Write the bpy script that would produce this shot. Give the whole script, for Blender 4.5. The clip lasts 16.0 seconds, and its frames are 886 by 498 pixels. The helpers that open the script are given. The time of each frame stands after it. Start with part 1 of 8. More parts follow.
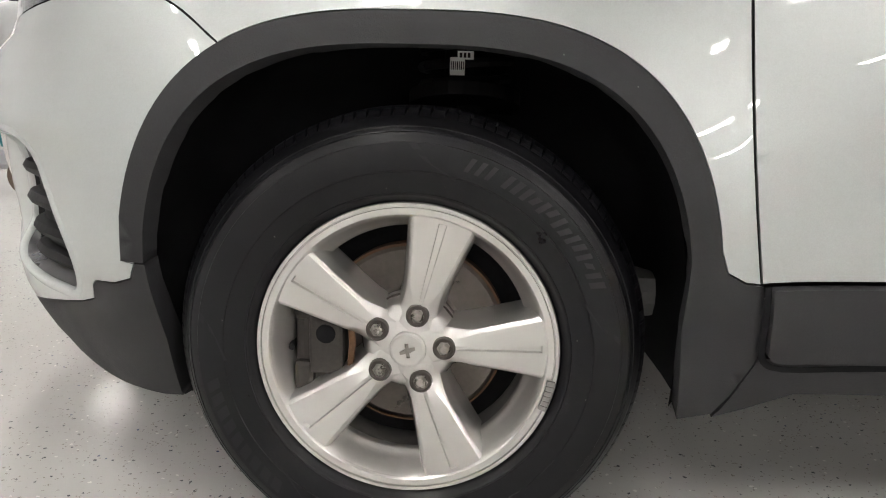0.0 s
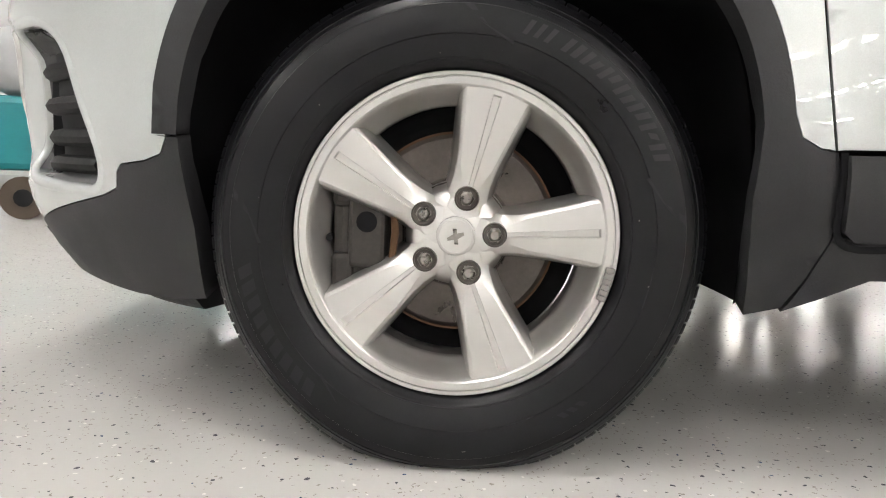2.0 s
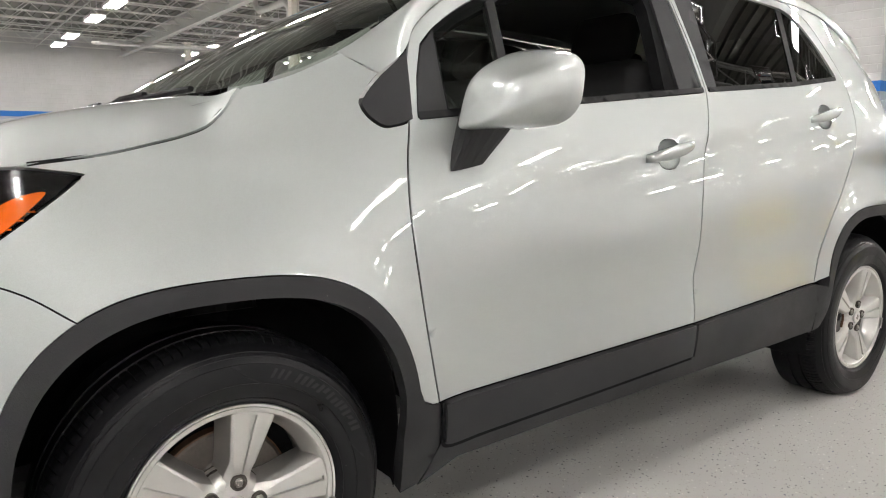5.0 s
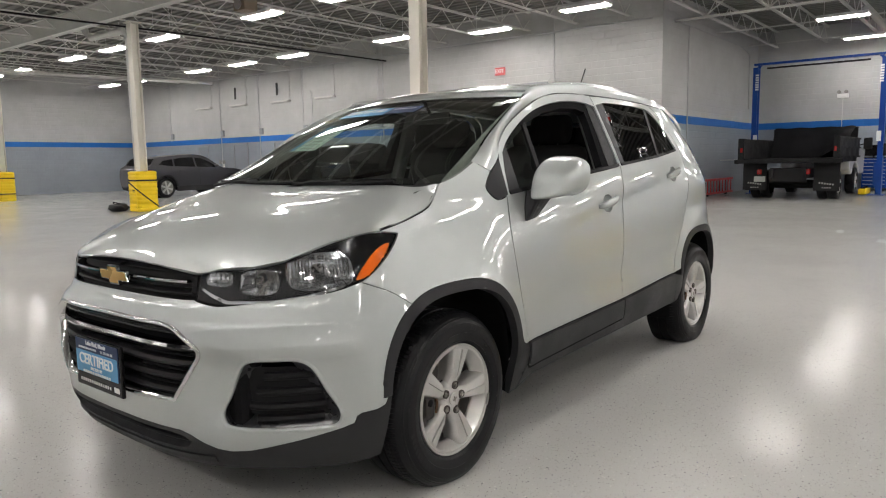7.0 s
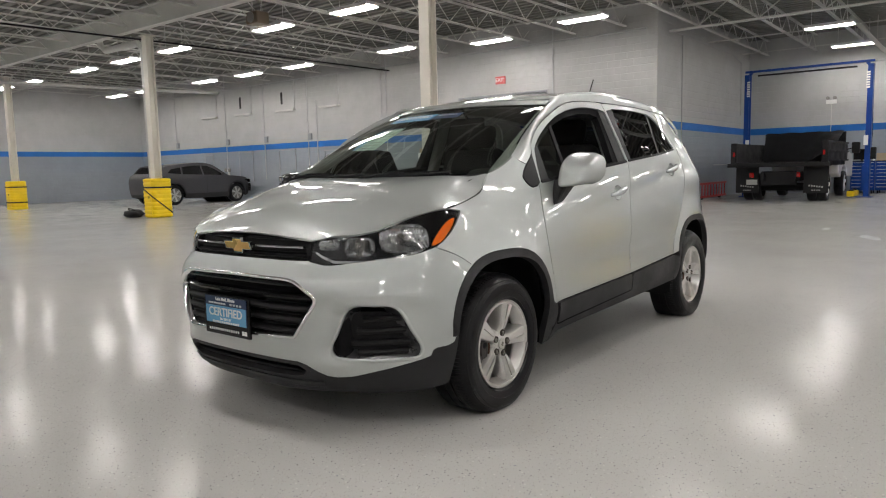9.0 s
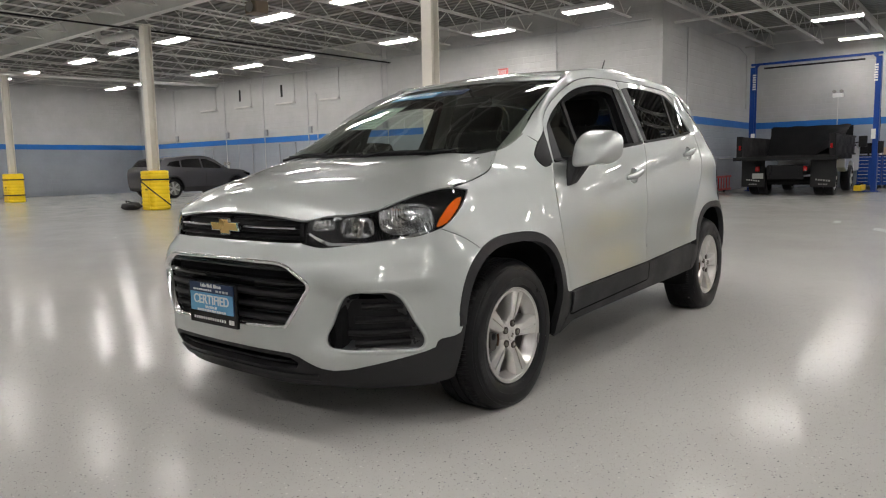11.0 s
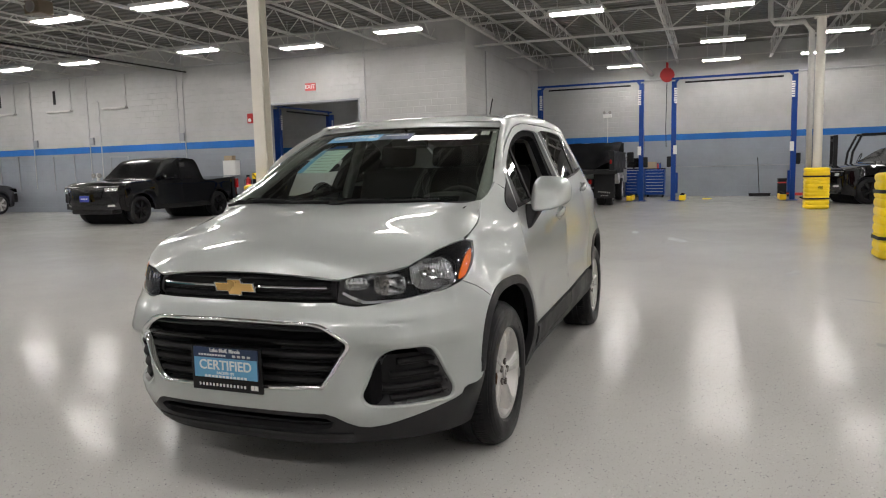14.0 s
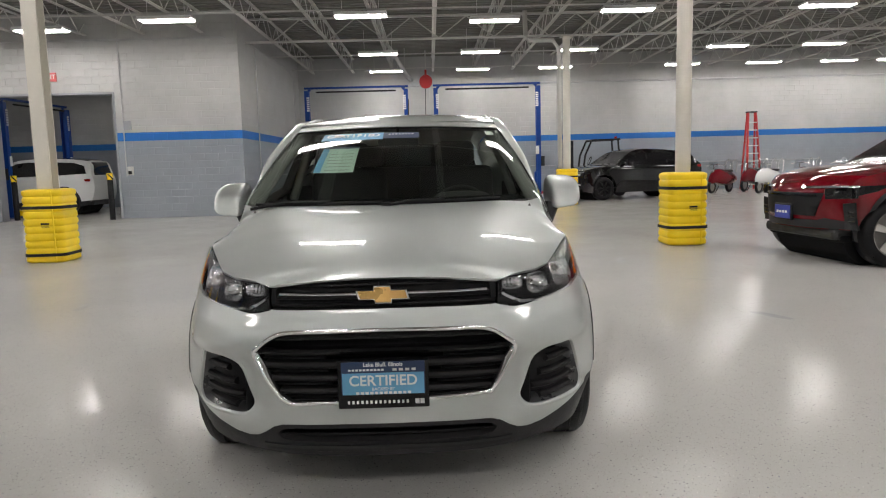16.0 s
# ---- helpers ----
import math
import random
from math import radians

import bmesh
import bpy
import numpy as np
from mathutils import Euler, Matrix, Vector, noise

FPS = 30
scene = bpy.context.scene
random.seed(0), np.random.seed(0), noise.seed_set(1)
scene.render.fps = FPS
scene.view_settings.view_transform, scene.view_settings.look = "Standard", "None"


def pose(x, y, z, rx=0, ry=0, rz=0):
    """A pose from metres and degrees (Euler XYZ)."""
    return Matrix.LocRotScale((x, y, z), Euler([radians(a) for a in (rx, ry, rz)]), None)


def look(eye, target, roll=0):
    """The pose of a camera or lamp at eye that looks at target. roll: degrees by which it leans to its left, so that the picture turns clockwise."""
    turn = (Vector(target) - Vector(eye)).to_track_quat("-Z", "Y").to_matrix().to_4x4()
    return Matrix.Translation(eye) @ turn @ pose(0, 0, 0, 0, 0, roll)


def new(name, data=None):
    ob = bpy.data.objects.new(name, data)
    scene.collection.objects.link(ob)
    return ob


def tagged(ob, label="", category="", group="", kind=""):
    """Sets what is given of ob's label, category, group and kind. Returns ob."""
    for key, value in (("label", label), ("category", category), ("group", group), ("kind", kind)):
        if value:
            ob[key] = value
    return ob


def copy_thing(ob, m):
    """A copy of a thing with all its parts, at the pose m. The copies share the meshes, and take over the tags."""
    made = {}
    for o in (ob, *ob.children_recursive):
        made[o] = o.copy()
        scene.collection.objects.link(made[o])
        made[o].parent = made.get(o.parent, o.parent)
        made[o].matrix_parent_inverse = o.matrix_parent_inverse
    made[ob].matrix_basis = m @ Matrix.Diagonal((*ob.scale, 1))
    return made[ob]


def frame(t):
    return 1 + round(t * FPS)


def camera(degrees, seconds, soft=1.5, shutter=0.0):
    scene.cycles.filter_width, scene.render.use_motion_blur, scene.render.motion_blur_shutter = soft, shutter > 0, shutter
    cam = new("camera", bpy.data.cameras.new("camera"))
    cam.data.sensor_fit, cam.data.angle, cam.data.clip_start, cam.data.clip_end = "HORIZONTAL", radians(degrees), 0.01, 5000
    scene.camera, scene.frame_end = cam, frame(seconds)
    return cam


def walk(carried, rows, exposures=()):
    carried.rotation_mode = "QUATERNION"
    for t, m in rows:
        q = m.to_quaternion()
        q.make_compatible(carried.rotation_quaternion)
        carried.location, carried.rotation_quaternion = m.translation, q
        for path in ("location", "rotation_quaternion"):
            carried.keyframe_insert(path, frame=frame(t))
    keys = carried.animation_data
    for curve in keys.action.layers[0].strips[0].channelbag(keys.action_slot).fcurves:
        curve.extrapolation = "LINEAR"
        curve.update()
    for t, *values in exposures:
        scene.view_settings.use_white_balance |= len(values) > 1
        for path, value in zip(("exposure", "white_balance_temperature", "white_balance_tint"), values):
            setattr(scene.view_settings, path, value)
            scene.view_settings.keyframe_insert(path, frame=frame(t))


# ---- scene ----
cam = camera(64.3, 16.0, soft=1.1)
PATH = [
    (0, (0.094, -1.765, 0.660), (-0.01, 0.183, 0.220), 1.6),
    (0.5, (0.056, -1.722, 0.586), (-0.009, 0.217, 0.104), 2.2),
    (1, (0.022, -1.761, 0.448), (-0.007, 0.218, 0.159), 2.1),
    (1.5, (0.004, -1.753, 0.411), (-0.023, 0.227, 0.127), 2.5),
    (2, (0.015, -1.754, 0.397), (-0.052, 0.231, 0.164), 2.5),
    (2.5, (0.008, -1.76, 0.415), (-0.051, 0.224, 0.166), 2.7),
    (3, (0.0, -1.764, 0.428), (-0.001, 0.22, 0.169), 2.6),
    (3.5, (-0.009, -1.769, 0.435), (0.1, 0.213, 0.194), 2.5),
    (4, (-0.081, -1.793, 0.570), (0.419, 0.135, 0.388), 2.3),
    (4.5, (-0.164, -1.927, 0.808), (0.688, -0.125, 0.615), -0.6),
    (5, (-0.422, -2.089, 0.991), (0.751, -0.495, 0.699), 0.0),
    (5.2, (-0.568, -2.143, 1.035), (0.704, -0.626, 0.752), -0.25),
    (7.3, (-2.21, -2.443, 1.196), (-0.654, -1.208, 0.958), -1.0),
    (7.5, (-2.332, -2.471, 1.203), (-0.774, -1.238, 0.978), -1.2),
    (8, (-2.536, -2.621, 1.196), (-0.976, -1.388, 0.982), -1.5),
    (8.5, (-2.673, -2.695, 1.144), (-1.122, -1.454, 0.912), -1.5),
    (9, (-2.708, -2.651, 1.123), (-1.149, -1.418, 0.901), -1.3),
    (11.5, (-2.501, -2.469, 1.032), (-0.944, -1.236, 0.794), -1.1),
    (12, (-2.505, -2.471, 1.034), (-0.934, -1.256, 0.793), -1.0),
    (12.5, (-2.509, -2.469, 1.036), (-0.901, -1.305, 0.794), -0.7),
    (13, (-2.628, -2.364, 1.108), (-0.949, -1.304, 0.870), -0.7),
    (13.5, (-2.864, -2.115, 1.174), (-1.094, -1.213, 0.941), -0.9),
    (14, (-3.072, -1.733, 1.246), (-1.216, -1.022, 1.024), -1.4),
    (14.5, (-3.232, -1.297, 1.260), (-1.301, -0.822, 1.044), -1.5),
    (15, (-3.314, -0.865, 1.264), (-1.343, -0.594, 1.058), -1.8),
    (15.5, (-3.35, -0.483, 1.273), (-1.365, -0.39, 1.050), -1.7),
    (16, (-3.336, -0.183, 1.270), (-1.35, -0.214, 1.035), -1.5),
]
walk(cam, [(t, look(eye, target, roll)) for t, eye, target, roll in PATH], [(0, 1.02), (1.0, 1.30), (3.5, 1.25), (4.4, 1.03), (5.2, 0.78), (7.3, 0.30), (12, 0.16), (14.5, 0.15), (16, 0.2)])

# ---- world and light ----
world = bpy.data.worlds.new("world")
scene.world = world
world.use_nodes = True
world.node_tree.nodes["Background"].inputs[0].default_value = (0.55, 0.6, 0.66, 1)
world.node_tree.nodes["Background"].inputs[1].default_value = 0.02
LAMP_POWER = 42.0


# ---- materials ----
def base_mat(name, color, rough=0.5, metal=0.0, spec=0.5, coat=0.0, coat_rough=0.03):
    m = bpy.data.materials.new(name)
    m.use_nodes = True
    b = m.node_tree.nodes["Principled BSDF"]
    b.inputs["Base Color"].default_value = (*color, 1)
    b.inputs["Roughness"].default_value = rough
    b.inputs["Metallic"].default_value = metal
    b.inputs["Specular IOR Level"].default_value = spec
    b.inputs["Coat Weight"].default_value = coat
    b.inputs["Coat Roughness"].default_value = coat_rough
    return m


def nd(m, kind, **vals):
    n = m.node_tree.nodes.new(kind)
    for k, v in vals.items():
        n.inputs[k.replace("_", " ")].default_value = v
    return n


def wire(m, a, b):
    m.node_tree.links.new(a, b)


def coords(m, scale=(1, 1, 1), world_space=False):
    tc = m.node_tree.nodes.new("ShaderNodeNewGeometry" if world_space else "ShaderNodeTexCoord")
    mp = m.node_tree.nodes.new("ShaderNodeMapping")
    mp.inputs["Scale"].default_value = scale
    wire(m, tc.outputs["Position" if world_space else "Object"], mp.inputs[0])
    return mp.outputs[0]


def ramp(m, src, stops):
    r = m.node_tree.nodes.new("ShaderNodeValToRGB")
    while len(r.color_ramp.elements) < len(stops):
        r.color_ramp.elements.new(0.5)
    for e, (p, c) in zip(r.color_ramp.elements, stops):
        e.position, e.color = p, (*c, 1)
    wire(m, src, r.inputs[0])
    return r.outputs[0]


def shade(c, k):
    return tuple(min(1.0, v * k) for v in c)


def worn(name, color, rough=0.5, metal=0.0, grain=60.0, blot=3.0, amount=0.12, bump=0.05, coat=0.0, spec=0.5, world_space=False, rough_var=0.12):
    """A surface with fine grain and large stains."""
    m = base_mat(name, color, rough, metal, spec, coat)
    b = m.node_tree.nodes["Principled BSDF"]
    co = coords(m, world_space=world_space)
    big = nd(m, "ShaderNodeTexNoise", Scale=blot, Detail=4.0, Roughness=0.6)
    fine = nd(m, "ShaderNodeTexNoise", Scale=grain, Detail=3.0, Roughness=0.7)
    wire(m, co, big.inputs["Vector"])
    wire(m, co, fine.inputs["Vector"])
    mix = nd(m, "ShaderNodeMath")
    mix.operation = "MULTIPLY_ADD"
    mix.inputs[1].default_value = 0.65
    wire(m, big.outputs["Fac"], mix.inputs[0])
    half = nd(m, "ShaderNodeMath")
    half.operation = "MULTIPLY"
    half.inputs[1].default_value = 0.35
    wire(m, fine.outputs["Fac"], half.inputs[0])
    wire(m, half.outputs[0], mix.inputs[2])
    wire(m, ramp(m, mix.outputs[0], [(0.3, shade(color, 1 - amount)), (0.7, shade(color, 1 + amount))]), b.inputs["Base Color"])
    rr = nd(m, "ShaderNodeMapRange")
    rr.inputs["To Min"].default_value = max(0.02, rough - rough_var)
    rr.inputs["To Max"].default_value = min(1, rough + rough_var)
    rr.inputs["From Min"].default_value, rr.inputs["From Max"].default_value = 0.3, 0.7
    wire(m, big.outputs["Fac"], rr.inputs["Value"])
    wire(m, rr.outputs[0], b.inputs["Roughness"])
    if bump:
        bm_ = nd(m, "ShaderNodeBump", Strength=bump, Distance=0.002)
        wire(m, fine.outputs["Fac"], bm_.inputs["Height"])
        wire(m, bm_.outputs[0], b.inputs["Normal"])
    return m


def specks(m, scale, size, share, tint):
    """Sparse pale dust specks over the base colour."""
    b = m.node_tree.nodes["Principled BSDF"]
    src = b.inputs["Base Color"].links[0].from_socket
    vo = nd(m, "ShaderNodeTexVoronoi", Scale=scale, Randomness=1.0)
    co = coords(m)
    wob = nd(m, "ShaderNodeTexNoise", Scale=scale * 1.3)
    add = m.node_tree.nodes.new("ShaderNodeVectorMath")
    add.operation = "MULTIPLY_ADD"
    add.inputs[1].default_value = (0.9 / scale, 0.9 / scale, 0.9 / scale)
    wire(m, co, wob.inputs["Vector"])
    wire(m, wob.outputs["Color"], add.inputs[0])
    wire(m, co, add.inputs[2])
    wire(m, add.outputs[0], vo.inputs["Vector"])
    near = nd(m, "ShaderNodeMath")
    near.operation = "LESS_THAN"
    near.inputs[1].default_value = size
    wire(m, vo.outputs["Distance"], near.inputs[0])
    pick = nd(m, "ShaderNodeSeparateColor")
    wire(m, vo.outputs["Color"], pick.inputs[0])
    some = nd(m, "ShaderNodeMath")
    some.operation = "GREATER_THAN"
    some.inputs[1].default_value = share
    wire(m, pick.outputs[0], some.inputs[0])
    both_ = nd(m, "ShaderNodeMath")
    both_.operation = "MULTIPLY"
    wire(m, near.outputs[0], both_.inputs[0])
    wire(m, some.outputs[0], both_.inputs[1])
    mix = m.node_tree.nodes.new("ShaderNodeMix")
    mix.data_type = "RGBA"
    wire(m, both_.outputs[0], mix.inputs["Factor"])
    wire(m, src, mix.inputs["A"])
    mix.inputs["B"].default_value = (*tint, 1)
    wire(m, mix.outputs["Result"], b.inputs["Base Color"])


def glow(name, color, power):
    m = bpy.data.materials.new(name)
    m.use_nodes = True
    b = m.node_tree.nodes["Principled BSDF"]
    b.inputs["Base Color"].default_value = (0.8, 0.8, 0.8, 1)
    b.inputs["Emission Color"].default_value = (*color, 1)
    b.inputs["Emission Strength"].default_value = power
    return m


def glass_mat(name, tint, rough=0.0):
    """Thin tinted pane: clear with a mirror coat."""
    m = bpy.data.materials.new(name)
    m.use_nodes = True
    t = m.node_tree
    t.nodes.remove(t.nodes["Principled BSDF"])
    tr = nd(m, "ShaderNodeBsdfTransparent", Color=(*tint, 1))
    gl = nd(m, "ShaderNodeBsdfGlossy", Color=(1, 1, 1, 1), Roughness=rough)
    fr = nd(m, "ShaderNodeFresnel", IOR=1.52)
    mix = t.nodes.new("ShaderNodeMixShader")
    wire(m, fr.outputs[0], mix.inputs[0])
    wire(m, tr.outputs[0], mix.inputs[1])
    wire(m, gl.outputs[0], mix.inputs[2])
    wire(m, mix.outputs[0], t.nodes["Material Output"].inputs[0])
    return m


def floor_mat():
    """Glossy pale epoxy with scattered dark, blue and tan chips."""
    m = base_mat("epoxy_floor", (0.4, 0.39, 0.37), 0.2, spec=0.019)
    b = m.node_tree.nodes["Principled BSDF"]
    b.inputs["Specular Tint"].default_value = (1.0, 0.86, 0.62, 1)
    co = coords(m, world_space=True)
    big = nd(m, "ShaderNodeTexNoise", Scale=0.35, Detail=5.0, Roughness=0.6)
    wire(m, co, big.inputs["Vector"])
    ground = ramp(m, big.outputs["Fac"], [(0.3, (0.49, 0.483, 0.465)), (0.7, (0.575, 0.568, 0.548))])
    last = ground
    for scale, size, tint, share in ((62.0, 0.17, (0.09, 0.09, 0.10), 0.66), (44.0, 0.10, (0.05, 0.075, 0.15), 0.7), (52.0, 0.14, (0.78, 0.77, 0.73), 0.6), (130.0, 0.22, (0.3, 0.28, 0.25), 0.6)):
        vo = nd(m, "ShaderNodeTexVoronoi", Scale=scale, Randomness=1.0)
        wob = nd(m, "ShaderNodeTexNoise", Scale=scale * 1.5)
        add = m.node_tree.nodes.new("ShaderNodeVectorMath")
        add.operation = "MULTIPLY_ADD"
        add.inputs[1].default_value = (0.012, 0.012, 0)
        wire(m, co, wob.inputs["Vector"])
        wire(m, wob.outputs["Color"], add.inputs[0])
        wire(m, co, add.inputs[2])
        wire(m, add.outputs[0], vo.inputs["Vector"])
        near = nd(m, "ShaderNodeMath")
        near.operation = "LESS_THAN"
        near.inputs[1].default_value = size
        wire(m, vo.outputs["Distance"], near.inputs[0])
        pick = nd(m, "ShaderNodeSeparateColor")
        wire(m, vo.outputs["Color"], pick.inputs[0])
        some = nd(m, "ShaderNodeMath")
        some.operation = "GREATER_THAN"
        some.inputs[1].default_value = share
        wire(m, pick.outputs[0], some.inputs[0])
        both = nd(m, "ShaderNodeMath")
        both.operation = "MULTIPLY"
        wire(m, near.outputs[0], both.inputs[0])
        wire(m, some.outputs[0], both.inputs[1])
        mix = m.node_tree.nodes.new("ShaderNodeMix")
        mix.data_type = "RGBA"
        wire(m, both.outputs[0], mix.inputs["Factor"])
        wire(m, last, mix.inputs["A"])
        mix.inputs["B"].default_value = (*tint, 1)
        last = mix.outputs["Result"]
    wire(m, last, b.inputs["Base Color"])
    scuff = nd(m, "ShaderNodeTexNoise", Scale=1.7, Detail=6.0, Roughness=0.7)
    wire(m, co, scuff.inputs["Vector"])
    rr = nd(m, "ShaderNodeMapRange")
    rr.inputs["From Min"].default_value, rr.inputs["From Max"].default_value = 0.33, 0.68
    rr.inputs["To Min"].default_value, rr.inputs["To Max"].default_value = 0.06, 0.15
    wire(m, scuff.outputs["Fac"], rr.inputs["Value"])
    wire(m, rr.outputs[0], b.inputs["Roughness"])
    wave = nd(m, "ShaderNodeTexNoise", Scale=55.0, Detail=2.0, Roughness=0.5)
    wire(m, co, wave.inputs["Vector"])
    bp = nd(m, "ShaderNodeBump", Strength=0.055, Distance=0.01)
    wire(m, wave.outputs["Fac"], bp.inputs["Height"])
    swell = nd(m, "ShaderNodeTexNoise", Scale=5.0, Detail=2.0, Roughness=0.5)
    wire(m, co, swell.inputs["Vector"])
    bp2 = nd(m, "ShaderNodeBump", Strength=0.08, Distance=0.01)
    wire(m, swell.outputs["Fac"], bp2.inputs["Height"])
    wire(m, bp2.outputs[0], bp.inputs["Normal"])
    wire(m, bp.outputs[0], b.inputs["Normal"])
    return m


def block_wall(name, turn):
    """Painted blockwork: pale above, blue band, grey below."""
    m = base_mat(name, (0.6, 0.6, 0.6), 0.55)
    b = m.node_tree.nodes["Principled BSDF"]
    geo = m.node_tree.nodes.new("ShaderNodeNewGeometry")
    sep = nd(m, "ShaderNodeSeparateXYZ")
    wire(m, geo.outputs["Position"], sep.inputs[0])
    flat = nd(m, "ShaderNodeCombineXYZ")
    wire(m, sep.outputs["Y" if turn else "X"], flat.inputs[0])
    wire(m, sep.outputs["Z"], flat.inputs[1])
    zr = nd(m, "ShaderNodeMath")
    zr.operation = "DIVIDE"
    zr.inputs[1].default_value = 5.0
    wire(m, sep.outputs["Z"], zr.inputs[0])
    r = m.node_tree.nodes.new("ShaderNodeValToRGB")
    r.color_ramp.interpolation = "CONSTANT"
    r.color_ramp.elements.new(0.5)
    for e, (p, c) in zip(r.color_ramp.elements, ((0.0, (0.28, 0.305, 0.345)), (2.18 / 5, (0.0, 0.135, 0.50)), (2.42 / 5, (0.48, 0.48, 0.477)))):
        e.position, e.color = p, (*c, 1)
    wire(m, zr.outputs[0], r.inputs[0])
    br = nd(m, "ShaderNodeTexBrick", Scale=1.0, Mortar_Size=0.012, Mortar_Smooth=0.6, Brick_Width=0.4, Row_Height=0.2)
    wire(m, flat.outputs[0], br.inputs["Vector"])
    no = nd(m, "ShaderNodeTexNoise", Scale=0.8, Detail=6.0, Roughness=0.7)
    wire(m, geo.outputs["Position"], no.inputs["Vector"])
    mul = m.node_tree.nodes.new("ShaderNodeMix")
    mul.data_type, mul.blend_type = "RGBA", "MULTIPLY"
    mul.inputs["Factor"].default_value = 1.0
    wire(m, r.outputs[0], mul.inputs["A"])
    wire(m, ramp(m, no.outputs["Fac"], [(0.25, (0.82, 0.82, 0.81)), (0.7, (1.0, 1.0, 1.0))]), mul.inputs["B"])
    wire(m, mul.outputs["Result"], b.inputs["Base Color"])
    bp = nd(m, "ShaderNodeBump", Strength=0.7, Distance=0.008)
    bp.invert = True
    wire(m, br.outputs["Fac"], bp.inputs["Height"])
    fine = nd(m, "ShaderNodeTexNoise", Scale=30.0, Detail=4.0)
    wire(m, geo.outputs["Position"], fine.inputs["Vector"])
    bp2 = nd(m, "ShaderNodeBump", Strength=0.15, Distance=0.005)
    wire(m, fine.outputs["Fac"], bp2.inputs["Height"])
    wire(m, bp.outputs[0], bp2.inputs["Normal"])
    wire(m, bp2.outputs[0], b.inputs["Normal"])
    return m


def paint_mat(name, color, metal=0.35, rough=0.35, flake=0.25):
    """Car paint: coloured base with fine metal flake under clear lacquer."""
    m = base_mat(name, color, rough, metal, 0.5 if metal else 0.0, 1.0, 0.02)
    b = m.node_tree.nodes["Principled BSDF"]
    co = coords(m)
    fl = nd(m, "ShaderNodeTexVoronoi", Scale=900.0)
    wire(m, co, fl.inputs["Vector"])
    wire(m, ramp(m, fl.outputs["Color"], [(0.0, shade(color, 1 - flake)), (1.0, shade(color, 1 + flake))]), b.inputs["Base Color"])
    dust = nd(m, "ShaderNodeTexNoise", Scale=7.0, Detail=6.0)
    wire(m, co, dust.inputs["Vector"])
    rr = nd(m, "ShaderNodeMapRange")
    rr.inputs["To Min"].default_value, rr.inputs["To Max"].default_value = 0.0, 0.025
    wire(m, dust.outputs["Fac"], rr.inputs["Value"])
    wire(m, rr.outputs[0], b.inputs["Coat Roughness"])
    return m


FLOOR = floor_mat()
WALL_X = block_wall("painted_block_facing_x", True)
WALL_Y = block_wall("painted_block_facing_y", False)
CEIL = worn("ceiling_deck_paint", (0.22, 0.215, 0.20), 0.7, blot=0.6, grain=20, amount=0.15)
STEEL_W = worn("white_steel_paint", (0.56, 0.555, 0.53), 0.5, blot=1.5, amount=0.12)
COLUMN = worn("cream_column_paint", (0.66, 0.63, 0.56), 0.45, blot=1.5, amount=0.08)
YELLOW = worn("yellow_plastic", (0.92, 0.645, 0.004), 0.45, blot=4, grain=90, amount=0.08, bump=0.04)
STRAP = worn("black_webbing", (0.012, 0.012, 0.013), 0.8, grain=200, amount=0.3)
TUBE = glow("fluorescent_tube", (1.0, 0.955, 0.92), LAMP_POWER)
FIXTURE = worn("white_lamp_housing", (0.75, 0.75, 0.74), 0.4, amount=0.05)
LIFT_BLUE = worn("blue_lift_paint", (0.005, 0.044, 0.24), 0.4, blot=3, amount=0.15, spec=0.25)
SILVER = paint_mat("silver_lacquer", (0.530, 0.562, 0.555), metal=0.72, rough=0.45, flake=0.06)
SILVER.node_tree.nodes["Principled BSDF"].inputs["Coat IOR"].default_value = 1.62
CLAD = worn("black_grained_plastic", (0.026, 0.026, 0.028), 0.55, blot=5, grain=350, amount=0.2, bump=0.25, spec=0.3)
GLOSS_BLACK = worn("gloss_black_plastic", (0.006, 0.006, 0.007), 0.15, amount=0.2, bump=0.0, rough_var=0.05, spec=0.35)
MATT_BLACK = worn("matt_black_plastic", (0.010, 0.010, 0.011), 0.6, amount=0.2, spec=0.25)
DARK = worn("underbody_black", (0.011, 0.011, 0.012), 0.9, amount=0.3, spec=0.1)
CHROME = base_mat("chrome", (0.8, 0.8, 0.8), 0.08, 1.0)
UNDER_BOUNCE = worn("grey_underbody_bounce", (0.17, 0.17, 0.165), 0.6, blot=3, amount=0.3, spec=0.2)
RUBBER = worn("tyre_rubber", (0.0075, 0.0075, 0.0088), 0.38, blot=9, grain=220, amount=0.3, bump=0.12, spec=0.24)
RUBBER_PALE = worn("pale_tyre_mark", (0.022, 0.0225, 0.024), 0.5, blot=9, grain=220, amount=0.25, bump=0.05, spec=0.3)
RUBBER_MARK = worn("tyre_raised_mark", (0.015, 0.0155, 0.017), 0.5, blot=9, grain=220, amount=0.2, bump=0.05, spec=0.25)
ALLOY = worn("silver_alloy_lacquer", (0.67, 0.66, 0.64), 0.34, 0.85, blot=14, grain=700, amount=0.05, bump=0.03, coat=0.7, rough_var=0.04)
ALLOY_IN = worn("dark_dull_alloy", (0.26, 0.25, 0.24), 0.45, 0.5, blot=14, grain=200, amount=0.12, bump=0.03)
REFLECTOR = base_mat("bright_reflector", (0.82, 0.83, 0.84), 0.15, 0.95)
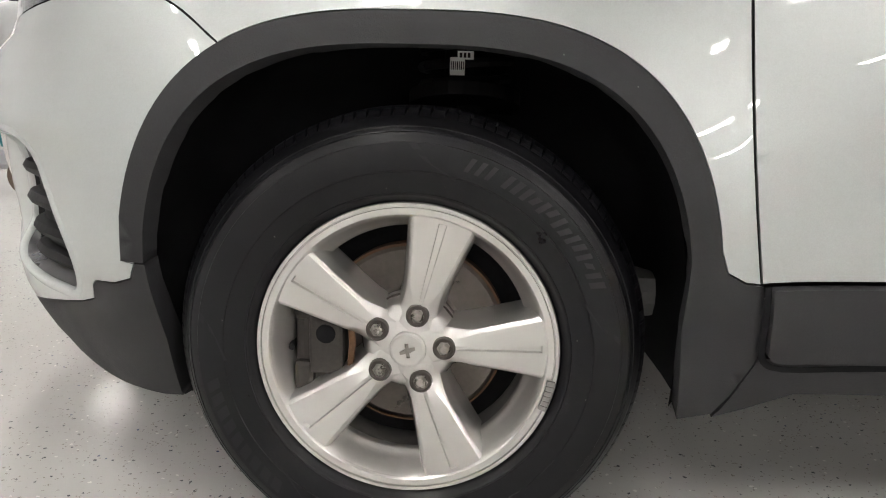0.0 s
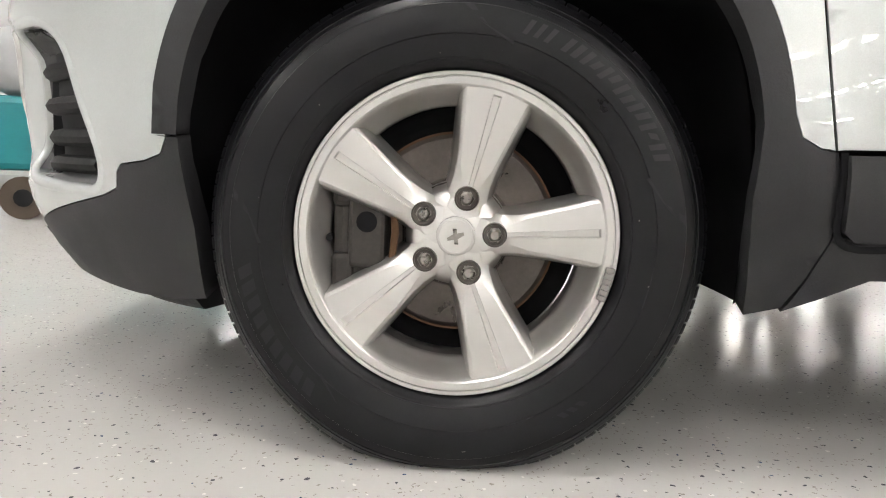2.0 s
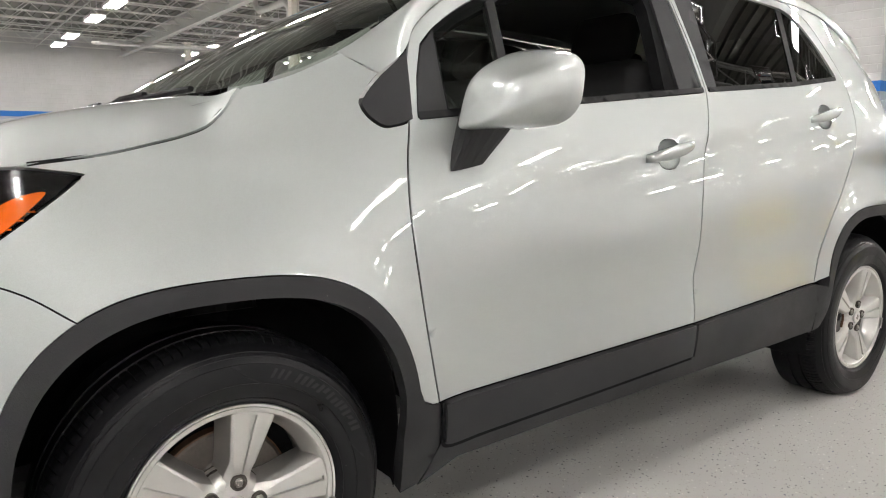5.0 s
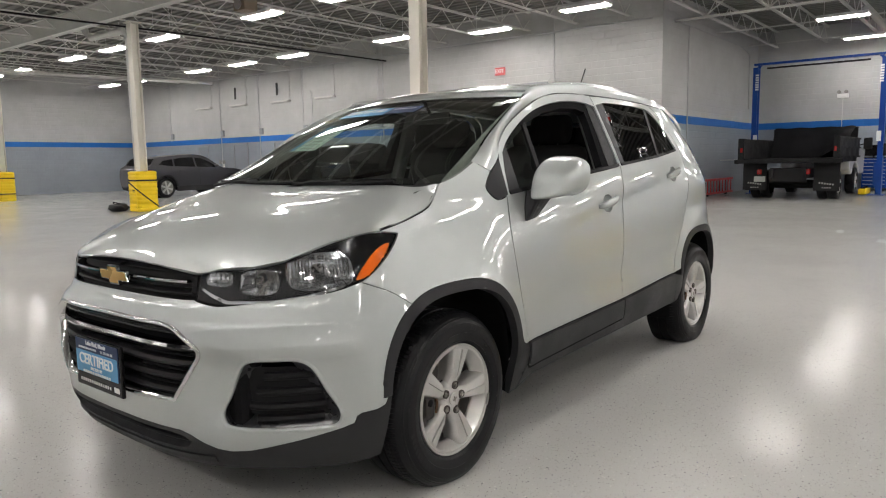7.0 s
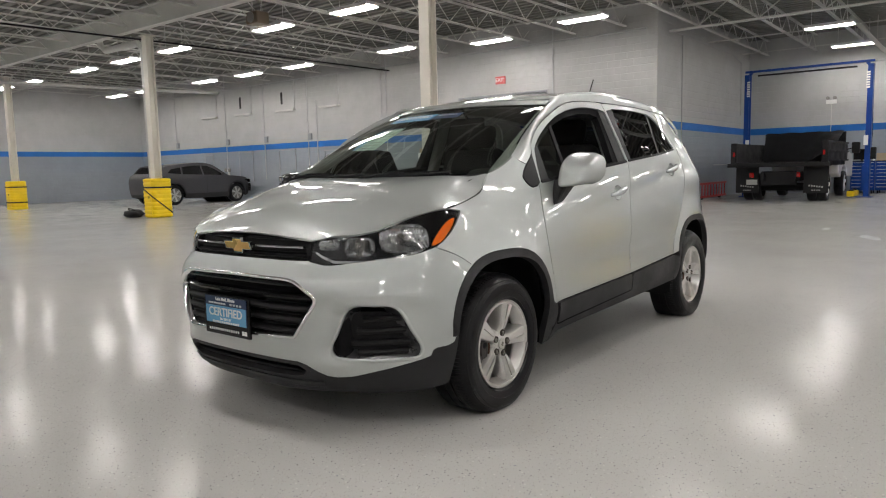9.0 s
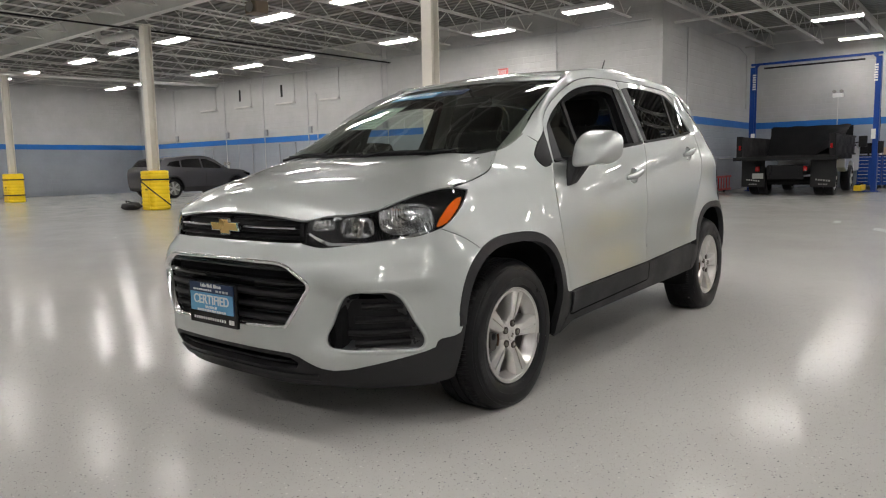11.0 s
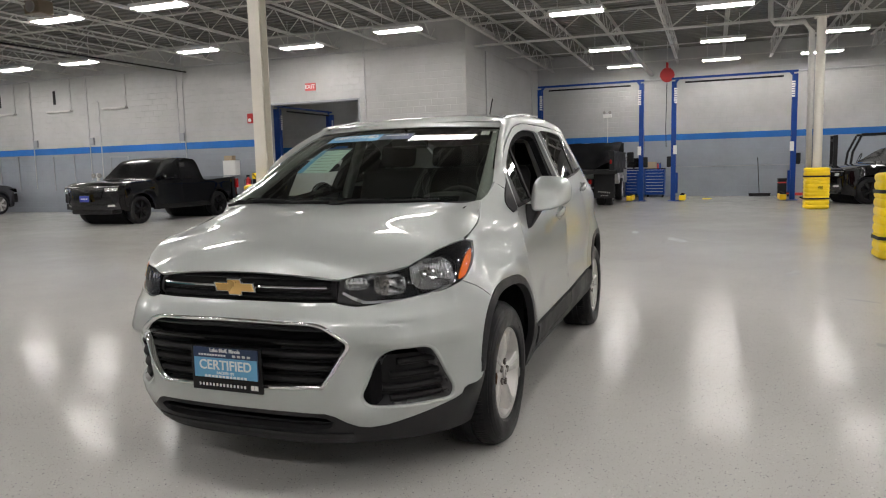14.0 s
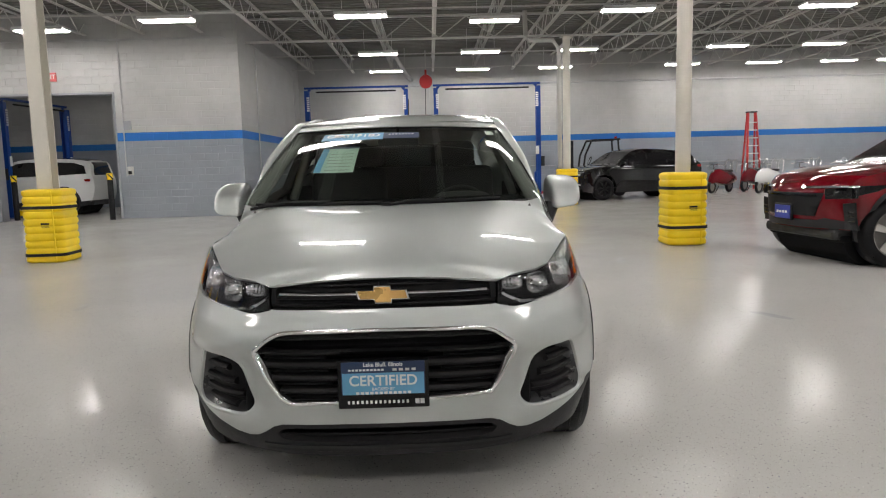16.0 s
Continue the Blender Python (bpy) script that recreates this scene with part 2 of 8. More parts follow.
NUT_WELL = worn("dark_nut_well", (0.10, 0.09, 0.08), 0.5, 0.4, blot=30, amount=0.2)
LAMP_CASE = base_mat("smoked_lamp_case", (0.05, 0.05, 0.053), 0.18, 0.6)
WALL_GREY = worn("grey_wall_paint", (0.30, 0.31, 0.33), 0.55, blot=2, amount=0.1)
IRON = worn("brake_iron", (0.105, 0.093, 0.085), 0.36, 0.85, blot=20, grain=150, amount=0.25)
RUST = worn("rusty_iron", (0.12, 0.065, 0.035), 0.8, 0.2, blot=25, grain=150, amount=0.35)
CAST = worn("cast_iron", (0.055, 0.05, 0.046), 0.55, 0.5, blot=20, grain=150, amount=0.3)
NUT = worn("dull_steel_nut", (0.30, 0.285, 0.26), 0.28, 0.9, blot=60, grain=300, amount=0.25, bump=0.0)
specks(RUBBER, 55.0, 0.06, 0.80, (0.16, 0.155, 0.14))
specks(CLAD, 34.0, 0.045, 0.80, (0.16, 0.16, 0.15))
SATIN = worn("satin_dark_plastic", (0.03, 0.031, 0.034), 0.3, blot=8, grain=300, amount=0.15, bump=0.05, spec=0.7)
GLASS = glass_mat("windscreen_glass", (0.60, 0.68, 0.62))
GLASS_DARK = glass_mat("privacy_glass", (0.035, 0.04, 0.038))
GLASS_CLEAR = glass_mat("lens_glass", (0.93, 0.94, 0.95))
AMBER = base_mat("amber_lens", (0.95, 0.21, 0.015), 0.12, spec=0.6, coat=1.0)
RED_LENS = base_mat("red_lens", (0.35, 0.01, 0.01), 0.12, coat=1.0)
GOLD = worn("gold_badge", (0.75, 0.47, 0.16), 0.3, 0.55, blot=8, amount=0.06, bump=0.0)
CABIN = worn("dark_cabin_trim", (0.018, 0.018, 0.018), 0.75, amount=0.25)
SEAT = worn("black_seat_cloth", (0.02, 0.02, 0.021), 0.9, grain=250, amount=0.3, bump=0.2)
CABIN_PALE = worn("pale_cabin_trim", (0.3, 0.31, 0.29), 0.7, amount=0.08)
WHITE = worn("white_plastic", (0.78, 0.78, 0.76), 0.45, amount=0.05)
STICKER_BLUE = worn("pale_blue_print", (0.13, 0.36, 0.58), 0.5, amount=0.04)
STICKER_NAVY = worn("navy_print", (0.012, 0.03, 0.09), 0.4, amount=0.06)
PAPER = worn("pale_green_paper", (0.52, 0.66, 0.57), 0.6, amount=0.04)
RED = worn("red_paint", (0.5, 0.02, 0.02), 0.4, amount=0.12)


# ---- mesh helpers ----
def mesh_of(bm, name, material, smooth=False):
    me = bpy.data.meshes.new(name)
    bm.normal_update()
    bm.to_mesh(me)
    bm.free()
    me.materials.append(material)
    if smooth:
        me.polygons.foreach_set("use_smooth", [True] * len(me.polygons))
    return me


def part(name, bm, material, parent=None, label="", smooth=False, m=None):
    ob = new(name, mesh_of(bm, name, material, smooth))
    if m is not None:
        ob.matrix_basis = m
    if parent is not None:
        ob.parent = parent
    if label:
        tagged(ob, label)
    return ob


def empty(name, at=(0, 0, 0), rz=0, label="", category="", group="", kind=""):
    ob = new(name)
    ob.empty_display_size = 0.1
    ob.matrix_basis = pose(*at, 0, 0, rz)
    return tagged(ob, label, category, group, kind)


def add_box(bm, c, size, m=None, bevel=0.0):
    r = bmesh.ops.create_cube(bm, size=1)
    vs = r["verts"]
    for v in vs:
        v.co = Vector((v.co.x * size[0] + c[0], v.co.y * size[1] + c[1], v.co.z * size[2] + c[2]))
    if bevel:
        es = list({e for v in vs for e in v.link_edges})
        out = bmesh.ops.bevel(bm, geom=es, offset=bevel, segments=2, affect="EDGES", profile=0.5)
        vs = list({v for f in out["faces"] for v in f.verts} | {v for v in vs if v.is_valid})
    if m is not None:
        for v in vs:
            v.co = m @ v.co
    return vs


def box(c, size, bevel=0.0, m=None):
    bm = bmesh.new()
    add_box(bm, c, size, m, bevel)
    return bm


def add_tube(bm, a, b, r, seg=8, r2=None, caps=True):
    """A round bar from a to b."""
    a, b = Vector(a), Vector(b)
    d = b - a
    q = d.to_track_quat("Z", "Y").to_matrix()
    r2 = r if r2 is None else r2
    rings = []
    for p, rad in ((a, r), (b, r2)):
        rings.append([bm.verts.new(p + q @ Vector((rad * math.cos(2 * math.pi * k / seg), rad * math.sin(2 * math.pi * k / seg), 0))) for k in range(seg)])
    for k in range(seg):
        bm.faces.new((rings[0][k], rings[0][(k + 1) % seg], rings[1][(k + 1) % seg], rings[1][k]))
    if caps:
        bm.faces.new(rings[0][::-1])
        bm.faces.new(rings[1])


def tube(a, b, r, seg=12, r2=None):
    bm = bmesh.new()
    add_tube(bm, a, b, r, seg, r2)
    return bm


def add_pipe(bm, pts, r, seg=10):
    """A round bar along a line of points."""
    pts = [Vector(p) for p in pts]
    rings = []
    for i, p in enumerate(pts):
        d = (pts[min(i + 1, len(pts) - 1)] - pts[max(i - 1, 0)]).normalized()
        up = Vector((0, 0, 1)) if abs(d.z) < 0.9 else Vector((1, 0, 0))
        s = d.cross(up).normalized()
        u = s.cross(d)
        rings.append([bm.verts.new(p + r * (math.cos(2 * math.pi * k / seg) * s + math.sin(2 * math.pi * k / seg) * u)) for k in range(seg)])
    for a, b in zip(rings, rings[1:]):
        for k in range(seg):
            bm.faces.new((a[k], a[(k + 1) % seg], b[(k + 1) % seg], b[k]))
    bm.faces.new(rings[0][::-1])
    bm.faces.new(rings[-1])


def pipe(pts, r, seg=10):
    bm = bmesh.new()
    add_pipe(bm, pts, r, seg)
    bmesh.ops.recalc_face_normals(bm, faces=bm.faces)
    return bm


def prism(pts, depth, axis="y", at=0.0, bevel=0.0):
    """A flat outline given a thickness along an axis."""
    bm = bmesh.new()
    def place(a, b, d):
        return {"y": (a, d, b), "x": (d, a, b), "z": (a, b, d)}[axis]
    lo = [bm.verts.new(place(a, b, at - depth / 2)) for a, b in pts]
    hi = [bm.verts.new(place(a, b, at + depth / 2)) for a, b in pts]
    n = len(pts)
    bm.faces.new(lo)
    bm.faces.new(hi[::-1])
    for k in range(n):
        bm.faces.new((lo[k], hi[k], hi[(k + 1) % n], lo[(k + 1) % n]))
    bmesh.ops.recalc_face_normals(bm, faces=bm.faces)
    if bevel:
        bmesh.ops.bevel(bm, geom=list(bm.edges), offset=bevel, segments=2, affect="EDGES", profile=0.5)
    return bm


# ---- the hall ----
WX, BX, RY, FY, LX, BY = 17.0, 26.2, 5.1, 33.0, -12.0, -24.0   # long wall, back wall, recess side, far wall, closing walls
DECK, JOIST = 5.75, 5.12
DOOR_Y0, DOOR_Y1, DOOR_Z = 8.62, 12.1, 3.56


def wall(name, x0, x1, y0, y1, z0, z1, mat):
    return tagged(part(name, box(((x0 + x1) / 2, (y0 + y1) / 2, (z0 + z1) / 2), (x1 - x0, y1 - y0, z1 - z0)), mat), "painted block wall, grey below a blue band", "wall", kind="structure")


tagged(part("floor", box((8, 6, -0.1), (44, 64, 0.2)), FLOOR), "glossy pale epoxy floor with dark chips", "floor", kind="structure")
wall("wall_long", WX, WX + 0.3, RY, DOOR_Y0, 0, DECK, WALL_X)
wall("wall_long_beyond", WX, WX + 0.3, DOOR_Y1, FY, 0, DECK, WALL_X)
wall("wall_over_door", WX, WX + 0.3, DOOR_Y0, DOOR_Y1, DOOR_Z, DECK, WALL_X)
wall("wall_recess", WX + 0.3, BX, RY, RY + 0.3, 0, DECK, WALL_Y)
wall("wall_back", BX, BX + 0.3, BY, RY + 0.3, 0, DECK, WALL_X)
wall("wall_far", LX, WX + 0.3, FY, FY + 0.3, 0, DECK, WALL_Y)
# closing walls out of view, their white chosen to bounce light onto the car
BOUNCE_WALL = worn("white_bounce_wall_paint", (0.76, 0.76, 0.77), 0.5, blot=1.5, amount=0.06)
for nm, ext in (("wall_near", (LX, BX + 0.3, BY - 0.3, BY)), ("wall_front", (LX - 0.3, LX, BY - 0.3, FY + 0.3))):
    tagged(wall(nm, *ext, 0, DECK, BOUNCE_WALL), "unseen closing wall, white to throw light back", "wall", kind="structure")
# the bay behind the door opening
wall("wall_bay_back", 24.4, 24.7, RY + 0.3, 19.0, 0, 4.6, WALL_X)
wall("wall_bay_side", WX + 0.3, 24.4, 18.7, 19.0, 0, 4.6, WALL_Y)
tagged(part("ceiling_bay", box((20.95, 12.2, 4.7), (7.1, 13.4, 0.15)), CEIL), "painted bay ceiling", "ceiling", kind="structure")

# deck with ribs
bm = bmesh.new()
add_box(bm, (8, 6, DECK + 0.1), (44, 64, 0.2))
for k in range(125):
    add_box(bm, (LX + 0.2 + 0.305 * k, 6, DECK - 0.025), (0.13, 60.8, 0.05))
tagged(part("ceiling", bm, CEIL), "ribbed steel roof deck painted pale grey", "ceiling", kind="structure")


def joist(y, x0, x1):
    """Open-web steel joist along x."""
    bm = bmesh.new()
    for z in (JOIST, DECK - 0.1):
        for dy in (-0.027, 0.027):
            add_box(bm, ((x0 + x1) / 2, y + dy, z), (x1 - x0, 0.036, 0.034))
    n = max(2, round((x1 - x0) / 0.62))
    for k in range(n):
        a, b = x0 + (x1 - x0) * k / n, x0 + (x1 - x0) * (k + 1) / n
        add_tube(bm, (a, y, JOIST if k % 2 else DECK - 0.1), (b, y, DECK - 0.1 if k % 2 else JOIST), 0.014, 5, caps=False)
    return tagged(part("roof_joist", bm, STEEL_W), "open-web steel roof joist painted off-white", "joist", group="roof joists")


GIRDERS = (-3.3, 7.3, 17.9)
y = BY + 0.9
while y < FY:
    cut = WX if y > RY else BX
    for a, b in zip((LX, *GIRDERS), (*GIRDERS, cut)):
        if b - a > 0.7:
            joist(y, a, b)
    y += 1.62
for gx in GIRDERS:
    top = FY if gx < WX else RY
    gd = empty("roof_girder", (gx, (BY + top) / 2, JOIST), label="long steel roof girder painted off-white", category="girder", group="roof girders")
    span = top - BY
    if gx < 8:
        for z, w in ((-0.17, 0.2), (0.33, 0.2)):
            part("flange", box((0, 0, z), (w, span, 0.025)), STEEL_W, gd)
        part("web", box((0, 0, 0.08), (0.02, span, 0.475)), STEEL_W, gd)
        continue
    for z in (-0.145, 0.5):
        part("chord", box((0, 0, z), (0.13, span, 0.05), 0.004), STEEL_W, gd)
    n = round(span / 0.81)
    for k in range(n):
        a, b = -span / 2 + span * k / n, -span / 2 + span * (k + 1) / n
        part("web_bar", tube((0, a, -0.13 if k % 2 else 0.48), (0, b, 0.48 if k % 2 else -0.13), 0.02, 6), STEEL_W, gd)


def bridging(x):
    top = FY if x < WX else RY
    tagged(part("roof_bridging", box((x, (BY + top) / 2, JOIST - 0.03), (0.035, top - BY, 0.035)), STEEL_W), "thin steel bracing bar across the joists", "brace", group="roof braces")


for x in (-7.5, 0.4, 3.9, 10.9, 14.4, 21.4, 24.9):
    bridging(x)


def column(x, y, r):
    """Square steel column with a ribbed yellow guard and two straps."""
    top = JOIST - 0.17
    col = empty("column", (x, y, 0), label="cream steel column with a square base", category="column", group="columns")
    bm = box((0, 0, top / 2), (0.2, 0.016, top))
    add_box(bm, (-0.1, 0, top / 2), (0.016, 0.22, top))
    add_box(bm, (0.1, 0, top / 2), (0.016, 0.22, top))
    if r:
        bm.free()
        bm = tube((0, 0, 0), (0, 0, top), 0.11, 20)
    part("shaft", bm, COLUMN, col)
    part("cap_plate", box((0, 0, top - 0.012), (0.34, 0.34, 0.024), 0.004), COLUMN, col)
    part("base_plate", box((0, 0, 0.012), (0.34, 0.34, 0.024), 0.004), COLUMN, col)
    return col


def guard(x, y, wide=0.288, straps=(0.27, 0.85), slack=0.0, dents=0):
    """Ribbed shell in two halves with rounded corners, black straps and a small warning label."""
    g = empty("column_guard", (x, y, 0), label="ribbed yellow plastic column guard held by black straps", category="guard", group="column guards")
    h, n, corner = 1.08, 10, 0.11

    def outline(w):
        out = []
        for q in range(4):
            for s_ in range(7):
                a = math.pi / 2 * q + math.pi / 2 * s_ / 6
                cx = (w - corner) * (1 if q in (0, 3) else -1)
                cy = (w - corner) * (1 if q in (0, 1) else -1)
                out.append((cx + corner * math.cos(a), cy + corner * math.sin(a)))
        return out
    bm = bmesh.new()
    rings = []
    for k in range(n * 8 + 1):
        z = h * k / (n * 8)
        rib = abs(math.sin(math.pi * k / 8)) ** 0.55
        w = wide + 0.016 * (rib - 0.6) - (0.03 if k in (0, n * 8) else 0.012 if k in (1, n * 8 - 1) else 0)
        row = []
        for px, py in outline(w):
            dent = 0.010 * dents * noise.noise(Vector((px * 5, py * 5, z * 7 + x)))
            row.append(bm.verts.new((px * (1 + dent / wide), py * (1 + dent / wide), z + 0.006 * dents * noise.noise(Vector((px * 6 + 3, py * 6, z * 4))))))
        rings.append(row)
    m = len(rings[0])
    for p, q in zip(rings, rings[1:]):
        for k in range(m):
            bm.faces.new((p[k], p[(k + 1) % m], q[(k + 1) % m], q[k]))
    bm.faces.new(rings[0][::-1])
    bm.faces.new(rings[-1])
    for v in bm.verts:
        v.co.z = max(v.co.z, 0.0)
    shell = part("shell", bm, YELLOW, g, smooth=True)
    shell.data.set_sharp_from_angle(angle=radians(55))
    for sx in (-1, 1):
        part("seam_rib", box((sx * (wide + 0.004), -wide * 0.62, h / 2), (0.02, 0.018, h * 0.94), 0.004), YELLOW, g)
    for z0 in straps:
        drop = slack if z0 < 0.5 else 0.0
        bm = bmesh.new()
        rows = []
        for px, py in outline(wide + 0.014):
            zz = z0 - drop * (0.87 * px - 0.5 * py) / wide + 0.008 * noise.noise(Vector((px * 4, py * 4, z0 * 9)))
            o = Vector((px, py, 0)).normalized() * 0.003
            rows.append([bm.verts.new((px + o.x * f, py + o.y * f, zz + e)) for e, f in ((-0.022, 0), (-0.022, 1), (0.022, 1), (0.022, 0))])
        for k in range(len(rows)):
            p, q = rows[k], rows[(k + 1) % len(rows)]
            for j in range(4):
                bm.faces.new((p[j], q[j], q[(j + 1) % 4], p[(j + 1) % 4]))
        bmesh.ops.recalc_face_normals(bm, faces=bm.faces)
        part("strap", bm, STRAP, g)
    tag_ = part("warning_label", box((-wide - 0.012, -0.06, 0.575), (0.003, 0.12, 0.025)), MATT_BLACK, g)
    for k in range(3):
        part("letter_bar", box((-wide - 0.012, -0.06, 0.548 - 0.012 * k), (0.003, 0.12 - 0.02 * (k % 2), 0.004)), STRAP, tag_)
    return g


COLUMNS = ((7.25, -3.98, True), (7.3, 5.5, False), (7.85, 15.8, False), (8.4, 26.8, False), (17.9, -4.3, True))
GUARDS = (dict(), dict(straps=(0.12, 0.81), dents=1), dict(straps=(0.46, 0.83), slack=0.265, dents=1), dict(dents=1), dict())
for (cx, cy, r), kw in zip(COLUMNS, GUARDS):
    column(cx, cy, r)
    guard(cx, cy, **kw)


def lamp(x, y, wid=1.22):
    """Surface fluorescent fixture with four tubes, long side along y."""
    z = 4.93
    ob = empty("ceiling_light", (x, y, z), label="lit white fluorescent ceiling fixture under the joists", category="ceiling light", group="ceiling lights")
    bm = box((0, 0, 0.06), (0.42, wid + 0.06, 0.05), 0.006)
    add_box(bm, (0.215, 0, 0.025), (0.012, wid + 0.06, 0.06))
    add_box(bm, (-0.215, 0, 0.025), (0.012, wid + 0.06, 0.06))
    part("housing", bm, FIXTURE, ob)
    for k in range(4):
        part("fluorescent_tube", tube((-0.15 + 0.1 * k, -wid / 2, 0), (-0.15 + 0.1 * k, wid / 2, 0), 0.019, 6), TUBE, ob)
    for sy in (-0.45, 0.45):
        part("hanger", tube((0, sy, 0.085), (0, sy, DECK - 4.93), 0.006, 5), FIXTURE, ob)
    return ob


first = None
ROWS_X = (-6.4, -1.3, 4.4, 9.55, 14.4, 20.3, 24.5)
for lx in ROWS_X:
    for ly in (-18.5, -16.25, -13.3, -10.1, -5.15, -1.95, 1.4, 6.1, 9.6, 12.6, 17.3, 20.2, 23.1, 27.6, 30.3):
        if ly > RY and lx > WX:
            continue
        x = lx + (0.9 if lx == 14.4 and ly in (-1.95, 9.6) else 0.0)
        if first is None:
            first = lamp(x, ly)
        else:
            copy_thing(first, pose(x, ly, 4.93))
for lx, ly in ((19.0, 14.0), (22.6, 9.0)):
    bay = copy_thing(first, pose(lx, ly, 4.5))
    for ob in list(bay.children):
        if ob.name.startswith("hanger"):
            bpy.data.objects.remove(ob)
    tagged(bay, "lit fluorescent fixture under the bay ceiling", "ceiling light")


# ---- the silver car: its surface ----
# Front axle over x = 0, nose towards -x, centre line y = 0; half shapes are given for y > 0.
def table(*pairs):
    """A smooth curve through (place, value) pairs."""
    xs = np.array([p[0] for p in pairs], float)
    ys = np.array([p[1] for p in pairs], float)
    d = np.diff(ys) / np.diff(xs)
    m = np.zeros(len(xs))
    m[1:-1] = np.where(d[:-1] * d[1:] > 0, 2 * d[:-1] * d[1:] / np.where(d[:-1] + d[1:] == 0, 1, d[:-1] + d[1:]), 0)
    m[0], m[-1] = d[0], d[-1]

    def f(x):
        x = min(max(x, xs[0]), xs[-1])
        k = min(int(np.searchsorted(xs, x, "right")) - 1, len(xs) - 2)
        h = xs[k + 1] - xs[k]
        t = (x - xs[k]) / h
        return float(ys[k] * (1 + 2 * t) * (1 - t) ** 2 + m[k] * h * t * (1 - t) ** 2 + ys[k + 1] * t * t * (3 - 2 * t) - m[k + 1] * h * t * t * (1 - t))
    return f


def spline(pts, n=12, closed=False):
    """Points along a smooth line through pts."""
    pts = [np.array(p, float) for p in pts]
    out = []
    c = len(pts)
    for i in range(c if closed else c - 1):
        p0 = pts[(i - 1) % c] if closed or i > 0 else 2 * pts[0] - pts[1]
        p1, p2 = pts[i], pts[(i + 1) % c]
        p3 = pts[(i + 2) % c] if closed or i + 2 < c else 2 * pts[-1] - pts[-2]
        a, b, d = (max(np.linalg.norm(v), 1e-6) ** 0.5 for v in (p1 - p0, p2 - p1, p3 - p2))
        t1, t2, t3 = a, a + b, a + b + d
        for k in range(n):
            t = t1 + (t2 - t1) * k / n
            a1 = (t1 - t) / t1 * p0 + t / t1 * p1
            a2 = (t2 - t) / (t2 - t1) * p1 + (t - t1) / (t2 - t1) * p2
            a3 = (t3 - t) / (t3 - t2) * p2 + (t - t2) / (t3 - t2) * p3
            b1 = (t2 - t) / t2 * a1 + t / t2 * a2
            b2 = (t3 - t) / (t3 - t1) * a2 + (t - t1) / (t3 - t1) * a3
            out.append(tuple((t2 - t) / (t2 - t1) * b1 + (t - t1) / (t2 - t1) * b2))
    if not closed:
        out.append(tuple(pts[-1]))
    return out


def step(a, b, x):
    t = min(max((x - a) / (b - a), 0.0), 1.0)
    return t * t * (3 - 2 * t)


PLAN = np.array(spline([(-0.885, 0), (-0.874, 0.28), (-0.832, 0.45), (-0.738, 0.605), (-0.598, 0.735), (-0.44, 0.825), (-0.25, 0.868), (0, 0.882), (0.45, 0.884), (1.4, 0.886),
                        (2.2, 0.884), (2.75, 0.862), (3.04, 0.8), (3.2, 0.66), (3.28, 0.4), (3.3, 0.0)], 24))
PLAN_S = np.concatenate(([0], np.cumsum(np.hypot(*np.diff(PLAN, axis=0).T))))
PLAN_T = np.gradient(PLAN, PLAN_S, axis=0)
END_S = float(PLAN_S[-1])


def s_x(x):
    """Way round the plan to the flank at x."""
    return float(np.interp(x, PLAN[:, 0], PLAN_S))


def s_y(y):
    """Way round the plan to the nose at y."""
    k = int(np.argmax(PLAN[:, 1]))
    return float(np.interp(y, PLAN[:60, 1], PLAN_S[:60])) if y < PLAN[59, 1] else s_x(0)


belt = table((-0.9, 0.86), (-0.5, 0.935), (-0.3, 0.968), (0, 1.03), (0.44, 1.068), (0.9, 1.122), (1.32, 1.16), (2.03, 1.217), (2.39, 1.258), (2.9, 1.28), (3.3, 1.28))
belt_y = table((-0.9, 0.5), (-0.5, 0.72), (-0.3, 0.775), (-0.15, 0.745), (0.0, 0.735), (0.14, 0.752), (0.34, 0.79), (0.44, 0.802), (0.9, 0.808), (1.6, 0.808), (2.1, 0.8), (2.45, 0.772), (2.8, 0.712), (3.1, 0.62), (3.3, 0.54))
lean = table((-0.3, 0.5), (0.0, 0.36), (0.12, 0.32), (0.34, 0.43), (0.55, 0.45), (0.9, 0.45), (2.0, 0.45), (2.4, 0.48), (2.7, 0.58), (3.3, 0.68))
nose = table((0.18, 0.15), (0.235, 0.085), (0.30, 0.045), (0.36, 0.022), (0.42, 0.014), (0.5, 0.004), (0.6, 0.0), (0.68, 0.004), (0.735, 0.026), (0.765, 0.055), (0.8, 0.064), (0.86, 0.074), (0.9, 0.092), (0.95, 0.14), (1.0, 0.2))
tail = table((0.2, 0.12), (0.4, 0.02), (0.6, 0.0), (0.8, 0.05), (1.1, 0.09), (1.3, 0.16), (1.6, 0.42))
shoulder = table((-0.3, 0.975), (-0.05, 1.006), (0.15, 1.022), (0.3, 1.03), (0.42, 1.035))
crease = table((0.6, 0.90), (1.0, 0.955), (1.3, 1.004), (2.2, 1.128), (2.5, 1.16))
ARCHES = ((0.003, 0.395, 0.445), (2.557, 0.395, 0.45))


